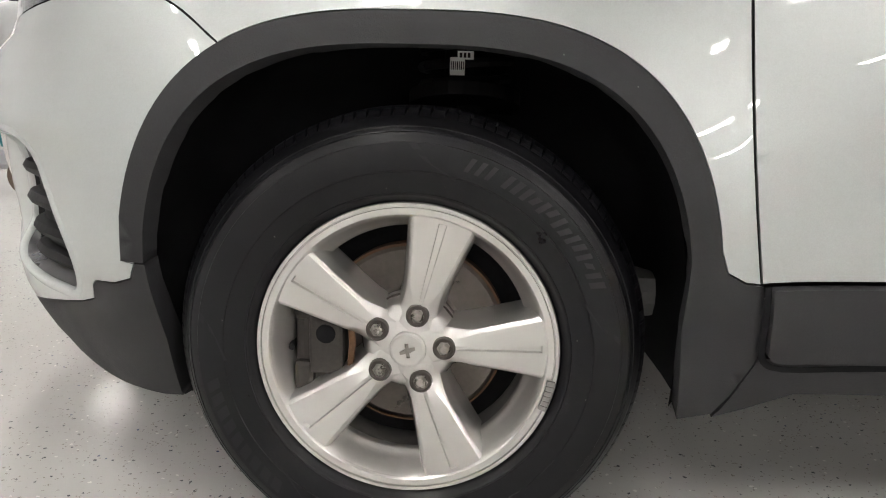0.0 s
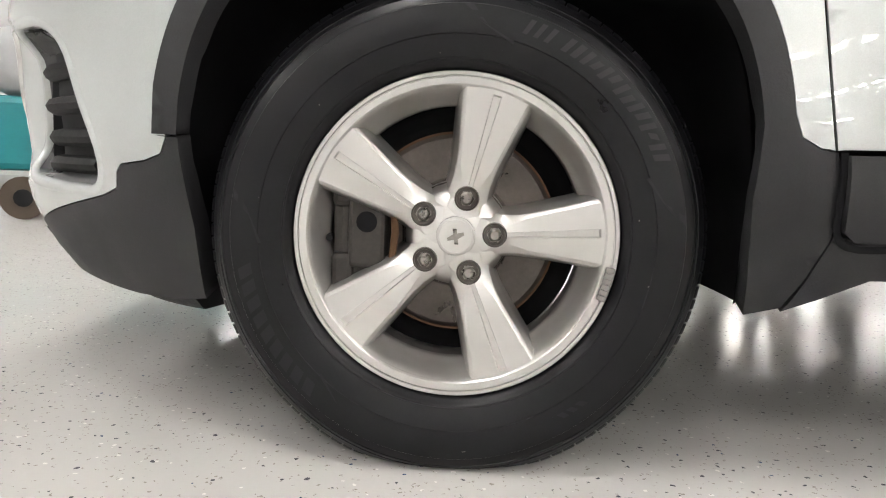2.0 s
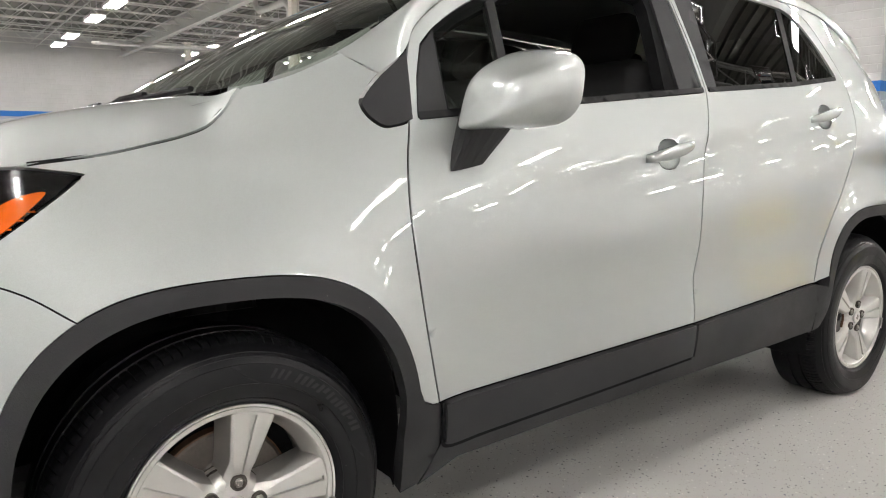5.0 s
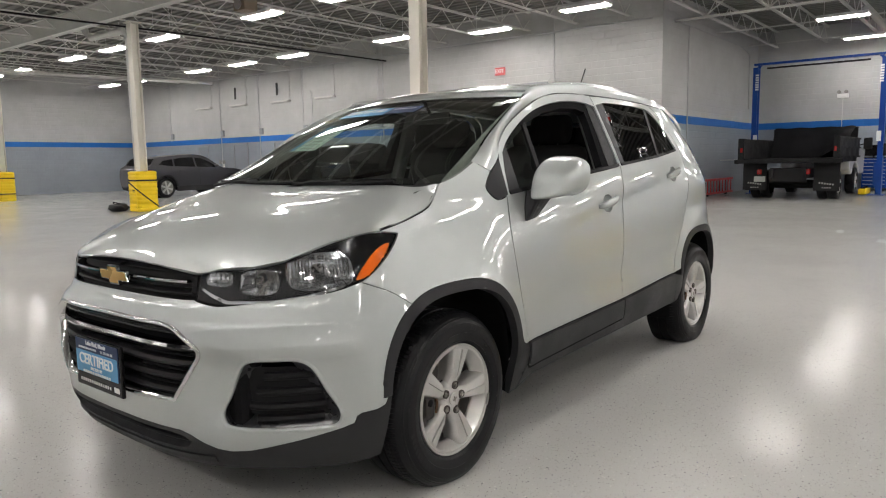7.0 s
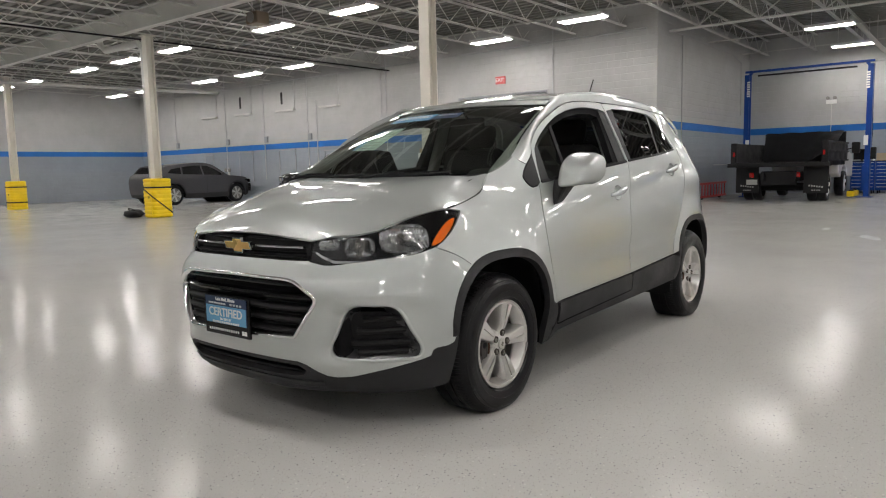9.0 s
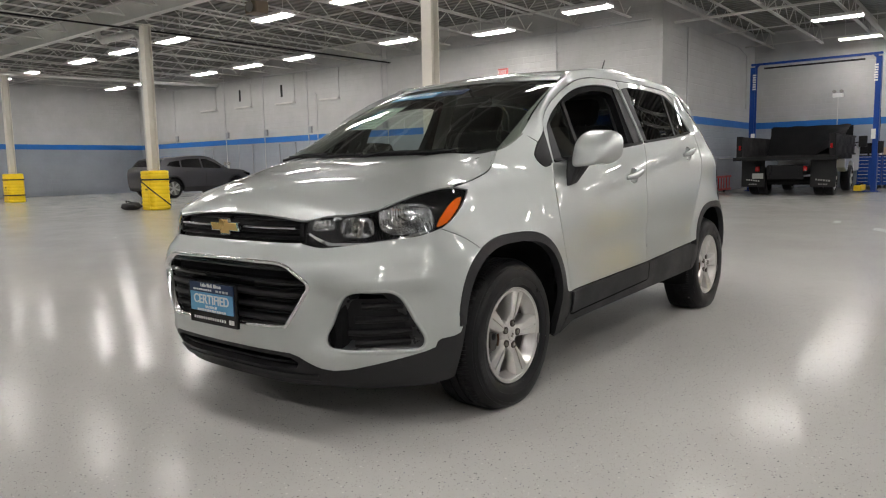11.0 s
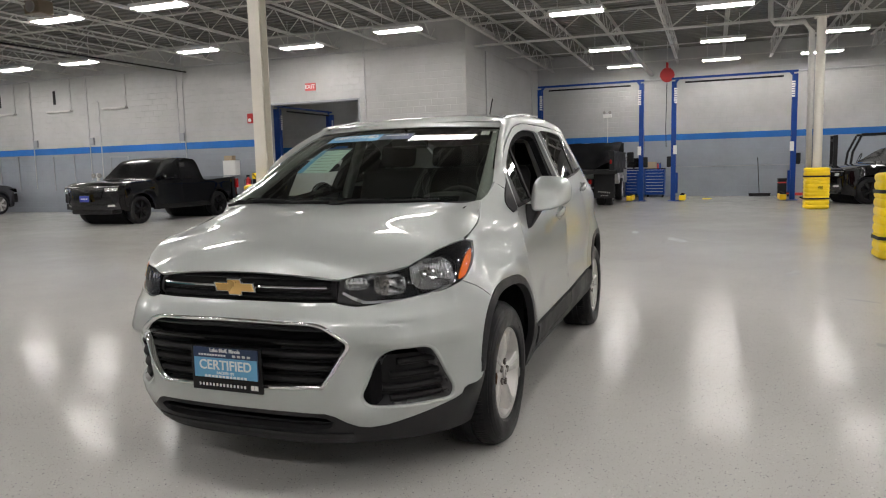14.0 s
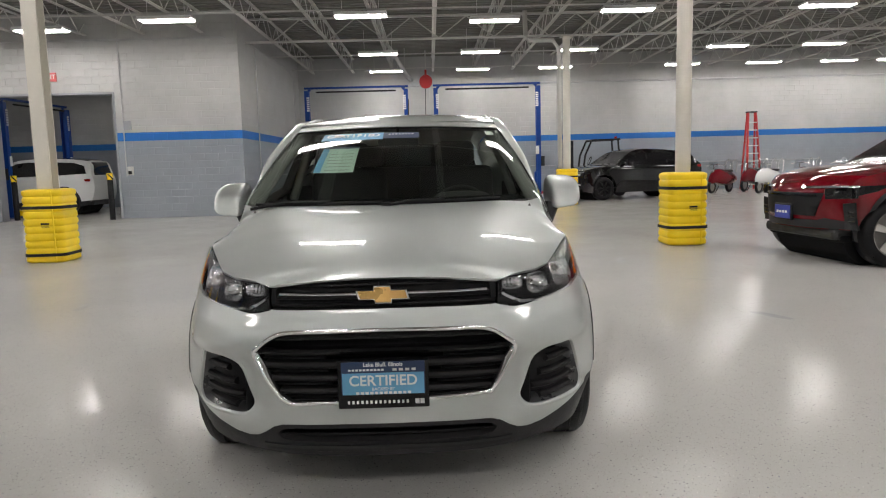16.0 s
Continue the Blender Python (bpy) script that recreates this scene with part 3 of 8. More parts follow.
def flank(x, z):
    """Half width of the body at x and z."""
    zb, yb = belt(x), belt_y(x)
    full = float(np.interp(x, PLAN[:, 0], PLAN[:, 1]))
    if z > zb:
        y = yb - lean(x) * (z - zb) - 0.03 * max(0, z - zb - 0.33) * step(0.7, 1.2, x)
    else:
        u = max(0.0, (z - 0.47) / (zb - 0.47))
        y = full - (full - yb) * u ** 2.5
        doors = step(0.5, 0.8, x) * (1 - step(2.0, 2.3, x))
        y -= doors * 0.014 * math.exp(-((z - 0.6 - 0.02 * x) / 0.075) ** 2)
        # a crease through the door handles, the sheet hollow below it; the haunch swells behind
        below = crease(x) - z
        if below > 0:
            y -= 0.011 * step(0.62, 1.05, x) * (1 - step(2.2, 2.42, x)) * (1 - math.exp(-below / 0.03)) * math.exp(-below / 0.16)
        y += 0.030 * step(2.2, 2.7, x) * math.exp(-((z - 1.06) / 0.11) ** 2)
        if z < 0.47:
            y -= 0.9 * (0.47 - z) ** 2
    fade = step(-0.3, -0.05, x) * (1 - step(0.05, 0.42, x))
    if fade > 0:
        y += fade * 0.011 * math.exp(-((z - shoulder(x) + 0.012) / 0.046) ** 2)
    for cx, w, h in ARCHES:
        r = math.hypot((x - cx) / w, (z - 0.335) / h)
        if z > 0.3:
            y += 0.021 * math.exp(-((r - 1.02) / 0.2) ** 2) * step(0.3, 0.45, z)
    return y


S_F0, S_F1 = s_y(0.48), s_x(-0.33)
S_R0, S_R1 = s_x(2.75), s_x(3.22)


def skin(s, z, out=0.0):
    """A point of the body's skin: s metres round the plan from the middle of the nose, z up."""
    sign = 1.0 if s >= 0 else -1.0
    s = abs(s)
    x = float(np.interp(s, PLAN_S, PLAN[:, 0]))
    y = float(np.interp(s, PLAN_S, PLAN[:, 1]))
    tx = float(np.interp(s, PLAN_S, PLAN_T[:, 0]))
    ty = float(np.interp(s, PLAN_S, PLAN_T[:, 1]))
    k = math.hypot(tx, ty)
    nx, ny = -ty / k, tx / k
    wf, wr = 1 - step(S_F0, S_F1, s), step(S_R0, S_R1, s)
    inset = 0.0
    if wf > 0:
        inset += wf * nose(z)
    if wr > 0:
        inset += wr * tail(z)
    if wf + wr < 1:
        inset += (1 - wf - wr) * (y - flank(x, z))
    # the bumper draws in beside the lower grille and pouts round it
    inset += 0.045 * math.exp(-((s - 0.57) / 0.085) ** 2) * step(0.37, 0.44, z) * (1 - step(0.56, 0.66, z))
    # a lip over the side grille, its field sunk a little below
    lip = step(0.50, 0.64, s) * (1 - step(0.90, 1.06, s))
    if lip > 0:
        inset -= 0.013 * lip * math.exp(-((z - 0.632) / 0.024) ** 2)
        inset += 0.008 * lip * step(0.33, 0.40, z) * (1 - step(0.56, 0.62, z))
    inset -= out
    return Vector((x - nx * inset, sign * (y - ny * inset), z))


# ---- the silver car: panels cut from the surface ----
from mathutils.geometry import delaunay_2d_cdt


def resample(loop, h):
    """Even points round a closed outline, its corners kept."""
    out = []
    n = len(loop)
    for i in range(n):
        a, b = np.array(loop[i]), np.array(loop[(i + 1) % n])
        k = max(1, int(round(np.linalg.norm(b - a) / h)))
        out += [tuple(a + (b - a) * j / k) for j in range(k)]
    return out


def shrink(loop, d):
    """The outline moved inwards by d."""
    p = np.array(loop)
    area = 0.5 * np.sum(p[:, 0] * np.roll(p[:, 1], -1) - np.roll(p[:, 0], -1) * p[:, 1])
    t = np.roll(p, -1, 0) - np.roll(p, 1, 0)
    t /= np.maximum(np.linalg.norm(t, axis=1, keepdims=True), 1e-9)
    nrm = np.stack([-t[:, 1], t[:, 0]], 1) * (1 if area > 0 else -1)
    return [tuple(v) for v in p + nrm * d]


def inside(px, py, loops):
    hit = np.zeros(len(px), bool)
    for loop in loops:
        p = np.array(loop)
        x0, y0 = p[:, 0], p[:, 1]
        x1, y1 = np.roll(x0, -1), np.roll(y0, -1)
        for k in range(len(p)):
            if y0[k] == y1[k]:
                continue
            c = ((y0[k] > py) != (y1[k] > py)) & (px < (x1[k] - x0[k]) * (py - y0[k]) / (y1[k] - y0[k]) + x0[k])
            hit ^= c
    return hit


def panel(name, surf, outline, material, parent, holes=(), h=0.03, gap=0.0021, thick=0.010, flip=False, label="", inward=None):
    """A curved sheet: a flat outline with holes laid on surf(u, v) and given turned-in edges."""
    loops = [shrink(resample(outline, h * 0.6), gap)] + [shrink(resample(o, h * 0.6), -gap) for o in holes]
    pts, edges = [], []
    for loop in loops:
        base = len(pts)
        pts += loop
        edges += [(base + i, base + (i + 1) % len(loop)) for i in range(len(loop))]
    nb = len(pts)
    b = np.array(pts)
    lo, hi = np.array(loops[0]).min(0), np.array(loops[0]).max(0)
    gx, gy = np.meshgrid(np.arange(lo[0] + h / 2, hi[0], h), np.arange(lo[1] + h / 2, hi[1], h))
    gx[1::2] += h / 2
    gx, gy = gx.ravel(), gy.ravel()
    ok = inside(gx, gy, loops)
    gx, gy = gx[ok], gy[ok]
    if len(gx):
        far = np.array([np.min((b[:, 0] - x) ** 2 + (b[:, 1] - y) ** 2) > (0.42 * h) ** 2 for x, y in zip(gx, gy)])
        pts += list(zip(gx[far], gy[far]))
    vs, es, fs, ov, _, _ = delaunay_2d_cdt([Vector(p) for p in pts], edges, [], 0, 1e-6)
    cen = np.array([np.mean([vs[i] for i in f], axis=0) for f in fs])
    keep = inside(cen[:, 0], cen[:, 1], loops)
    bm = bmesh.new()
    sy = -1 if flip else 1
    v3 = [surf(v[0], v[1]) for v in vs]
    bv = [bm.verts.new((p[0], p[1] * sy, p[2])) for p in v3]
    for f, k in zip(fs, keep):
        if k:
            try:
                bm.faces.new([bv[i] for i in f])
            except ValueError:
                pass
    loose = [v for v in bm.verts if not v.link_faces]
    bmesh.ops.delete(bm, geom=loose, context="VERTS")
    bm.normal_update()
    # outward: away from a point inside the car
    tot = sum((f.normal.dot(f.calc_center_median() - Vector((min(max(f.calc_center_median().x, 0.3), 2.6), 0, 0.6))) * f.calc_area()) for f in bm.faces)
    if tot < 0:
        bmesh.ops.reverse_faces(bm, faces=bm.faces)
        bm.normal_update()
    if thick:
        rim = [e for e in bm.edges if len(e.link_faces) == 1]
        pairs = {}
        for e in rim:
            for v in e.verts:
                if v not in pairs:
                    d = (v.normal if inward is None else inward).copy()
                    pairs[v] = (bm.verts.new(v.co), bm.verts.new(v.co - d * thick))
            a, c = e.verts
            bm.faces.new((pairs[a][0], pairs[c][0], pairs[c][1], pairs[a][1]))
    ob = part(name, bm, material, parent, label, smooth=True)
    return ob


def both(name, surf, outline, material, parent, **kw):
    return [panel(name, surf, outline, material, parent, flip=k, **kw) for k in (True, False)]


def xz(*pts, n=6):
    """Outline on the flank from (x, z) points, smoothed."""
    return [(s_x(a), b) for a, b in spline(pts, n)]


def line(*pts):
    return [(s_x(a), b) for a, b in pts]


def arch(i, k=1.0, a0=-8.0, a1=188.0, n=72):
    """Part of a wheel arch as (x, z), from its back to its front, in even steps."""
    cx, w, h = ARCHES[i]
    out = []
    for j in range(8 * n + 1):
        a = radians(a0 + (a1 - a0) * j / (8 * n))
        c, s = math.cos(a), math.sin(a)
        p = 2.9
        out.append((cx + w * k * math.copysign(abs(c) ** (2 / p), c), 0.335 + h * k * math.copysign(abs(s) ** (2 / p), s)))
    if a0 == a1:
        return out[:1]
    p = np.array(out)
    way = np.concatenate(([0], np.cumsum(np.hypot(*np.diff(p, axis=0).T))))
    at = np.linspace(0, way[-1], n + 1)
    return list(zip(np.interp(at, way, p[:, 0]).tolist(), np.interp(at, way, p[:, 1]).tolist()))


def skin_out(d):
    return lambda s, z: skin(s, z, d)


car = empty("car", (0, 0, -0.027), label="silver compact crossover with black cladding and an open front side window", category="car")

# fender seam, hood seam and headlight outlines shared by neighbours
DOOR_F = [(0.446, 0.461), (0.43, 0.56), (0.414, 0.7), (0.404, 0.86), (0.412, 0.97), (0.434, 1.066)]
HL_LOW = [(0.447, 0.785), (0.53, 0.771), (0.63, 0.778), (0.8, 0.793), (0.93, 0.806), (1.03, 0.828)]       # (s, z) inner to outer
HL_REAR = [(1.03, 0.828), (1.089, 0.858), (1.186, 0.925), (1.245, 0.969)]
HL_TOP = [(1.245, 0.969), (1.138, 0.983), (0.967, 0.962), (0.846, 0.931), (0.77, 0.907), (0.663, 0.891), (0.56, 0.886), (0.46, 0.878)]
HOOD_SEAM = [(-0.30, 0.986), (-0.166, 1.003), (-0.095, 1.018), (-0.03, 1.034), (0.018, 1.053), (0.056, 1.085), (0.094, 1.131)]      # (x, z) from the headlight back to the screen
A_SEAM = 120.5
SEAM_B = [(s_x(arch(0, 1.0, A_SEAM, A_SEAM, 1)[0][0]), arch(0, 1.0, A_SEAM, A_SEAM, 1)[0][1]), (1.14, 0.785), (1.03, 0.828)]

# fender
fr_arch = [p for p in arch(0, 1.0, 14, A_SEAM)]
FENDER = (line(*DOOR_F[:1]) + xz(*DOOR_F)[1:] + xz((0.40, 1.058), (0.372, 1.056), (0.342, 1.078), (0.332, 1.106), (0.35, 1.132), (0.39, 1.171))
          + xz((0.314, 1.212), (0.2, 1.161), (0.14, 1.142), (0.098, 1.132)) + xz(*HOOD_SEAM[::-1])[1:-1]
          + spline(HL_TOP[1::-1], 4)[:-1] + spline(HL_REAR[::-1], 6) + spline(SEAM_B[::-1], 6)
          + [(s_x(a), b) for a, b in fr_arch[::-1]] + line((0.40, 0.475), (0.425, 0.462)))
both("fender", skin, FENDER, SILVER, car, h=0.02)

# doors
def handle_cut(x, z, k=1.0):
    """Outline of the finger recess behind a door handle."""
    return [(s_x(x) + 0.052 * k * math.copysign(abs(math.cos(a)) ** 0.8, math.cos(a)), z + 0.042 * k * math.sin(a)) for a in [2 * math.pi * i / 24 for i in range(24)]]


B_SEAM = [(1.392, 0.493), (1.40, 0.62), (1.425, 0.8), (1.462, 0.98), (1.496, 1.09), (1.508, 1.172), (1.508, 1.3), (1.49, 1.45), (1.482, 1.548)]
ROOF_SEAM = [(0.434, 1.066), (0.452, 1.16), (0.478, 1.233), (0.497, 1.27), (0.53, 1.304), (0.62, 1.366), (0.8, 1.449), (1.0, 1.517), (1.2, 1.545), (1.482, 1.552)]
FRONT_HOLE = line((0.46, 1.078), (0.484, 1.17)) + xz((0.515, 1.245), (0.56, 1.285), (0.64, 1.337), (0.8, 1.416), (0.95, 1.465), (1.15, 1.5), (1.30, 1.508), (1.40, 1.505)) + line((1.478, 1.49), (1.494, 1.3), (1.494, 1.174))
FRONT_DOOR = line((0.446, 0.461)) + line((1.392, 0.493)) + xz(*B_SEAM)[1:] + xz(*ROOF_SEAM)[::-1] + xz(*DOOR_F)[::-1][1:-1]
both("front_door", skin, FRONT_DOOR, SILVER, car, holes=[FRONT_HOLE, handle_cut(1.292, 0.992)], h=0.022)
R_SEAM = [(2.095, 0.534), (2.13, 0.62), (2.2, 0.74), (2.31, 0.86), (2.4, 0.98), (2.445, 1.1), (2.46, 1.2), (2.45, 1.28), (2.40, 1.38), (2.32, 1.48), (2.2, 1.535)]
REAR_HOLE = line((1.522, 1.18), (2.03, 1.222), (2.37, 1.262)) + xz((2.385, 1.275), (2.33, 1.37), (2.25, 1.455), (2.17, 1.498), (2.0, 1.515), (1.8, 1.52), (1.62, 1.518)) + line((1.508, 1.5), (1.522, 1.3))
REAR_DOOR = line((1.392, 0.493), (2.095, 0.534)) + xz(*R_SEAM)[1:] + xz((2.2, 1.535), (1.9, 1.548), (1.482, 1.552))[1:-1] + xz(*B_SEAM)[::-1][:-1]
both("rear_door", skin, REAR_DOOR, SILVER, car, holes=[REAR_HOLE, handle_cut(2.222, 1.118)], h=0.022)

# quarter panel with the rear corner
rr_arch = arch(1, 1.0, 10, 160)
QUARTER = (xz(*R_SEAM) + line((2.5, 1.52), (2.75, 1.47), (2.95, 1.38), (3.1, 1.2)) + line((3.12, 0.75), (2.98, 0.62)) + [(s_x(a), b) for a, b in rr_arch if b > 0.52])
both("quarter_panel", skin, QUARTER, SILVER, car, h=0.024)
# tail: hatch and bumper
TAIL = [(s_x(3.1) + 0.01, 0.74), (END_S - 0.001, 0.74), (END_S - 0.001, 1.25), (s_x(3.1) + 0.02, 1.2)]
both("tailgate", skin, TAIL, SILVER, car, h=0.05)
REAR_BUMP = [(s_x(2.985), 0.35), (END_S - 0.001, 0.33), (END_S - 0.001, 0.73), (s_x(3.12), 0.73), (s_x(2.985), 0.61)]
both("rear_bumper", skin, REAR_BUMP, CLAD, car, h=0.05)

# nose: bumper skin with lower grille and side grille openings
GRILLE_HALF = [(0.0, 0.722), (0.2, 0.72), (0.36, 0.715), (0.402, 0.704), (0.458, 0.668), (0.488, 0.644), (0.489, 0.622), (0.466, 0.586), (0.432, 0.535), (0.388, 0.474), (0.345, 0.450), (0.18, 0.424), (0.0, 0.414)]


def mirrored(half):
    """A closed outline from its half, first and last points on the middle line."""
    return list(half) + [(-a, b) for a, b in half[-2:0:-1]]


GRILLE = mirrored([GRILLE_HALF[0]] + spline(GRILLE_HALF[1:10], 5) + [GRILLE_HALF[10]])
FOG = spline([(0.655, 0.604), (0.73, 0.607), (0.80, 0.602), (0.842, 0.576), (0.893, 0.49), (0.936, 0.41), (0.925, 0.378), (0.86, 0.373), (0.72, 0.377), (0.61, 0.386), (0.56, 0.398), (0.543, 0.425), (0.567, 0.475), (0.612, 0.572)], 4, closed=True)
SILVER_LOW = [(0.0, 0.372), (0.24, 0.373), (0.39, 0.369), (0.43, 0.357), (0.475, 0.330), (0.52, 0.309), (0.57, 0.301), (0.64, 0.306), (0.78, 0.333), (0.94, 0.363), (0.978, 0.375), (0.985, 0.398), (1.0, 0.408), (1.05, 0.414), (1.078, 0.424), (1.088, 0.447)]
bump_half = (list(SILVER_LOW) + [(s_x(a), b) for a, b in arch(0, 1.0, A_SEAM, 167)][::-1] + spline(SEAM_B, 6)[1:] + spline(HL_LOW[::-1], 5)[1:] + [(0.44, 0.79), (0.42, 0.788), (0.2, 0.79), (0.0, 0.79)])
panel("front_bumper", skin, mirrored(bump_half), SILVER, car, holes=[GRILLE, FOG, [(-a, b) for a, b in FOG]], h=0.026, gap=0.001)


def ribbon(path3, across, prof, material, name, parent, closed=True, label="", smooth=True):
    """A moulding: a small profile of (side, out) pairs swept along a line of (point, out, side)."""
    bm = bmesh.new()
    rows = []
    for p, o, sd in path3:
        rows.append([bm.verts.new(p + o * b + sd * a) for a, b in prof])
    n, c = len(rows), len(prof)
    for i in range(n if closed else n - 1):
        a, b = rows[i], rows[(i + 1) % n]
        for j in range(c - 1):
            bm.faces.new((a[j], a[j + 1], b[j + 1], b[j]))
    bmesh.ops.recalc_face_normals(bm, faces=bm.faces)
    return part(name, bm, material, parent, label, smooth=smooth)


def frames_on(loop, surf=skin):
    """Points, outward directions and sideways directions along a closed outline on the surface."""
    pts = [surf(a, b) for a, b in loop]
    out = []
    for i, (a, b) in enumerate(loop):
        e = 0.004
        du, dv = surf(a + e, b) - surf(a - e, b), surf(a, b + e) - surf(a, b - e)
        o = du.cross(dv).normalized()
        if o.dot(pts[i] - Vector((0.3, 0, 0.6))) < 0:
            o = -o
        t = (pts[(i + 1) % len(pts)] - pts[i - 1]).normalized()
        out.append((pts[i], o, t.cross(o).normalized()))
    return out


GR = resample(GRILLE, 0.02)
ribbon(frames_on(GR), 0, [(-0.010, -0.02), (-0.009, 0.003), (-0.005, 0.0065), (0.002, 0.0065), (0.0055, 0.003), (0.0065, -0.03)], CHROME, "grille_surround", car, label="thin chrome surround of the lower grille")


def bar_between(name, z0, z1, s0, s1, depth, material, parent, proud=0.02, n=30, surf=skin, drop=0.0):
    """A horizontal blade following the nose between two places."""
    bm = bmesh.new()
    rows = []
    for k in range(n + 1):
        s = s0 + (s1 - s0) * k / n
        dz = drop * math.cos(math.pi * s / 1.1)
        c = (z0 + z1) / 2 + dz
        hh = (z1 - z0) / 2
        prof = [(-depth, c - hh), (-0.012, c - hh), (-proud * 0.2, c - hh * 0.6), (0.0, c), (-proud * 0.35, c + hh * 0.7), (-0.02, c + hh), (-depth, c + hh)]
        rows.append([bm.verts.new(surf(s, z, d - proud)) for d, z in prof])
    for a, b in zip(rows, rows[1:]):
        for j in range(len(a)):
            j2 = (j + 1) % len(a)
            bm.faces.new((a[j], a[j2], b[j2], b[j]))
    bm.faces.new(rows[0][::-1])
    bm.faces.new(rows[-1])
    bmesh.ops.recalc_face_normals(bm, faces=bm.faces)
    return part(name, bm, material, parent, smooth=False)


def width_at(z, half):
    """How far the lower grille opening reaches at height z."""
    best = 0.0
    for (a, b), (c, d) in zip(half, half[1:]):
        if (b - z) * (d - z) <= 0 and abs(d - b) > 1e-6:
            best = max(best, a + (c - a) * (z - b) / (d - b))
    return best


grille = panel("lower_grille", skin_out(-0.055), [(a * 0.985, b) for a, b in GRILLE], DARK, car, h=0.05, thick=0, label="black slatted lower grille")
for k, z in enumerate((0.688, 0.637, 0.589, 0.541, 0.493, 0.452)):
    w = width_at(z, GRILLE_HALF) - 0.008
    hgt = 0.028 if k else 0.022
    bar_between("grille_slat", z - hgt / 2, z + hgt / 2, -w, w, 0.05, GLOSS_BLACK if k < 2 else MATT_BLACK, grille, proud=0.016, drop=0.006)
    if 1 <= k <= 4:
        for sgn in (-1, 1):
            bar_between("grille_slat_rib", z - 0.028, z - 0.017, sgn * w * 0.45, sgn * w * 0.97, 0.045, MATT_BLACK, grille, proud=0.022, n=12, drop=0.006)

# side grilles
for sgn in (-1, 1):
    loop = [(sgn * a, b) for a, b in resample(FOG, 0.02)]
    sg = ribbon(frames_on(loop), 0, [(sgn * a, b) for a, b in ((0.002, -0.004), (-0.003, -0.006), (-0.012, -0.028), (-0.028, -0.036), (-0.045, -0.05))], SATIN, "side_grille", car, label="black plastic side grille in the bumper")
    ribbon(frames_on(loop), 0, [(sgn * a, b) for a, b in ((0.013, -0.001), (0.008, 0.0022), (0.002, 0.0034), (-0.002, 0.0015), (-0.004, -0.008))], SILVER, "side_grille_lip", car, label="raised silver lip round the side grille")
    panel("side_grille_back", skin_out(-0.04), [(sgn * a, b) for a, b in shrink(FOG, 0.03)], MATT_BLACK, sg, h=0.04, thick=0)
    for z, a0, a1 in ((0.545, 0.69, 0.86), (0.493, 0.66, 0.875), (0.443, 0.63, 0.89), (0.402, 0.66, 0.885)):
        bar_between("side_grille_slat", z - 0.013, z + 0.015, sgn * a0, sgn * a1, 0.04, MATT_BLACK, sg, proud=0.018, n=10)

# black apron under the bumper
low_half = ([(0.0, 0.222), (0.3, 0.224), (0.485, 0.228), (0.63, 0.224), (0.8, 0.22), (0.95, 0.217), (1.06, 0.22), (1.10, 0.226)]
            + [(s_x(-0.356), 0.235), (s_x(-0.350), 0.33), (s_x(-0.353), 0.446), (s_x(-0.383), 0.447)] + [(a, b) for a, b in SILVER_LOW[::-1]])
SLOT_HALF = [(0.0, 0.357), (0.34, 0.356), (0.395, 0.348), (0.422, 0.330), (0.405, 0.308), (0.36, 0.299), (0.0, 0.296)]
apron = panel("front_apron", skin, mirrored(low_half), CLAD, car, holes=[mirrored(SLOT_HALF)], h=0.03, gap=0.0008, thick=0.035, label="black grained plastic apron")
panel("slot_back", skin_out(-0.05), mirrored(SLOT_HALF), DARK, apron, h=0.05, thick=0, gap=-0.01)
bar_between("slot_slat", 0.318, 0.33, -0.41, 0.41, 0.04, MATT_BLACK, apron, proud=0.015)
for sgn in (-1, 1):
    bar_between("air_dam", 0.196, 0.232, sgn * 0.66, sgn * 1.05, 0.06, CLAD, apron, proud=0.03, n=14)
bar_between("apron_lip", 0.245, 0.286, -0.5, 0.5, 0.05, CLAD, apron, proud=-0.006)

# wheel arch mouldings
for i, (a0, a1) in enumerate(((-0.0, 180.0), (-2.0, 172.0))):
    outer, inner = arch(i, 1.0, 14 if i == 0 else 10, 165), arch(i, 0.912, 14 if i == 0 else 10, 165)
    cx = ARCHES[i][0]
    if i == 0:
        loop = [(0.40, 0.475), (0.425, 0.462), (0.447, 0.459), (0.462, 0.40), (0.458, 0.352), (0.44, 0.30), (0.42, 0.262), (0.376, 0.25), (0.37, 0.3), (0.355, 0.4)] + inner + [(-0.353, 0.449), (-0.385, 0.449)] + outer[::-1]
    else:
        loop = [(2.955, 0.4), (2.955, 0.34), (2.90, 0.34)] + inner + [(2.17, 0.36), (2.13, 0.35), (2.1, 0.43), (2.095, 0.53)] + [p for p in outer[::-1]]
    for fl in (True, False):
        panel("wheel_arch_moulding", skin_out(0.003), [(s_x(a), b) for a, b in loop], CLAD, car, h=0.024, thick=0.035, gap=0.0, flip=fl, label="black grained plastic arch moulding")

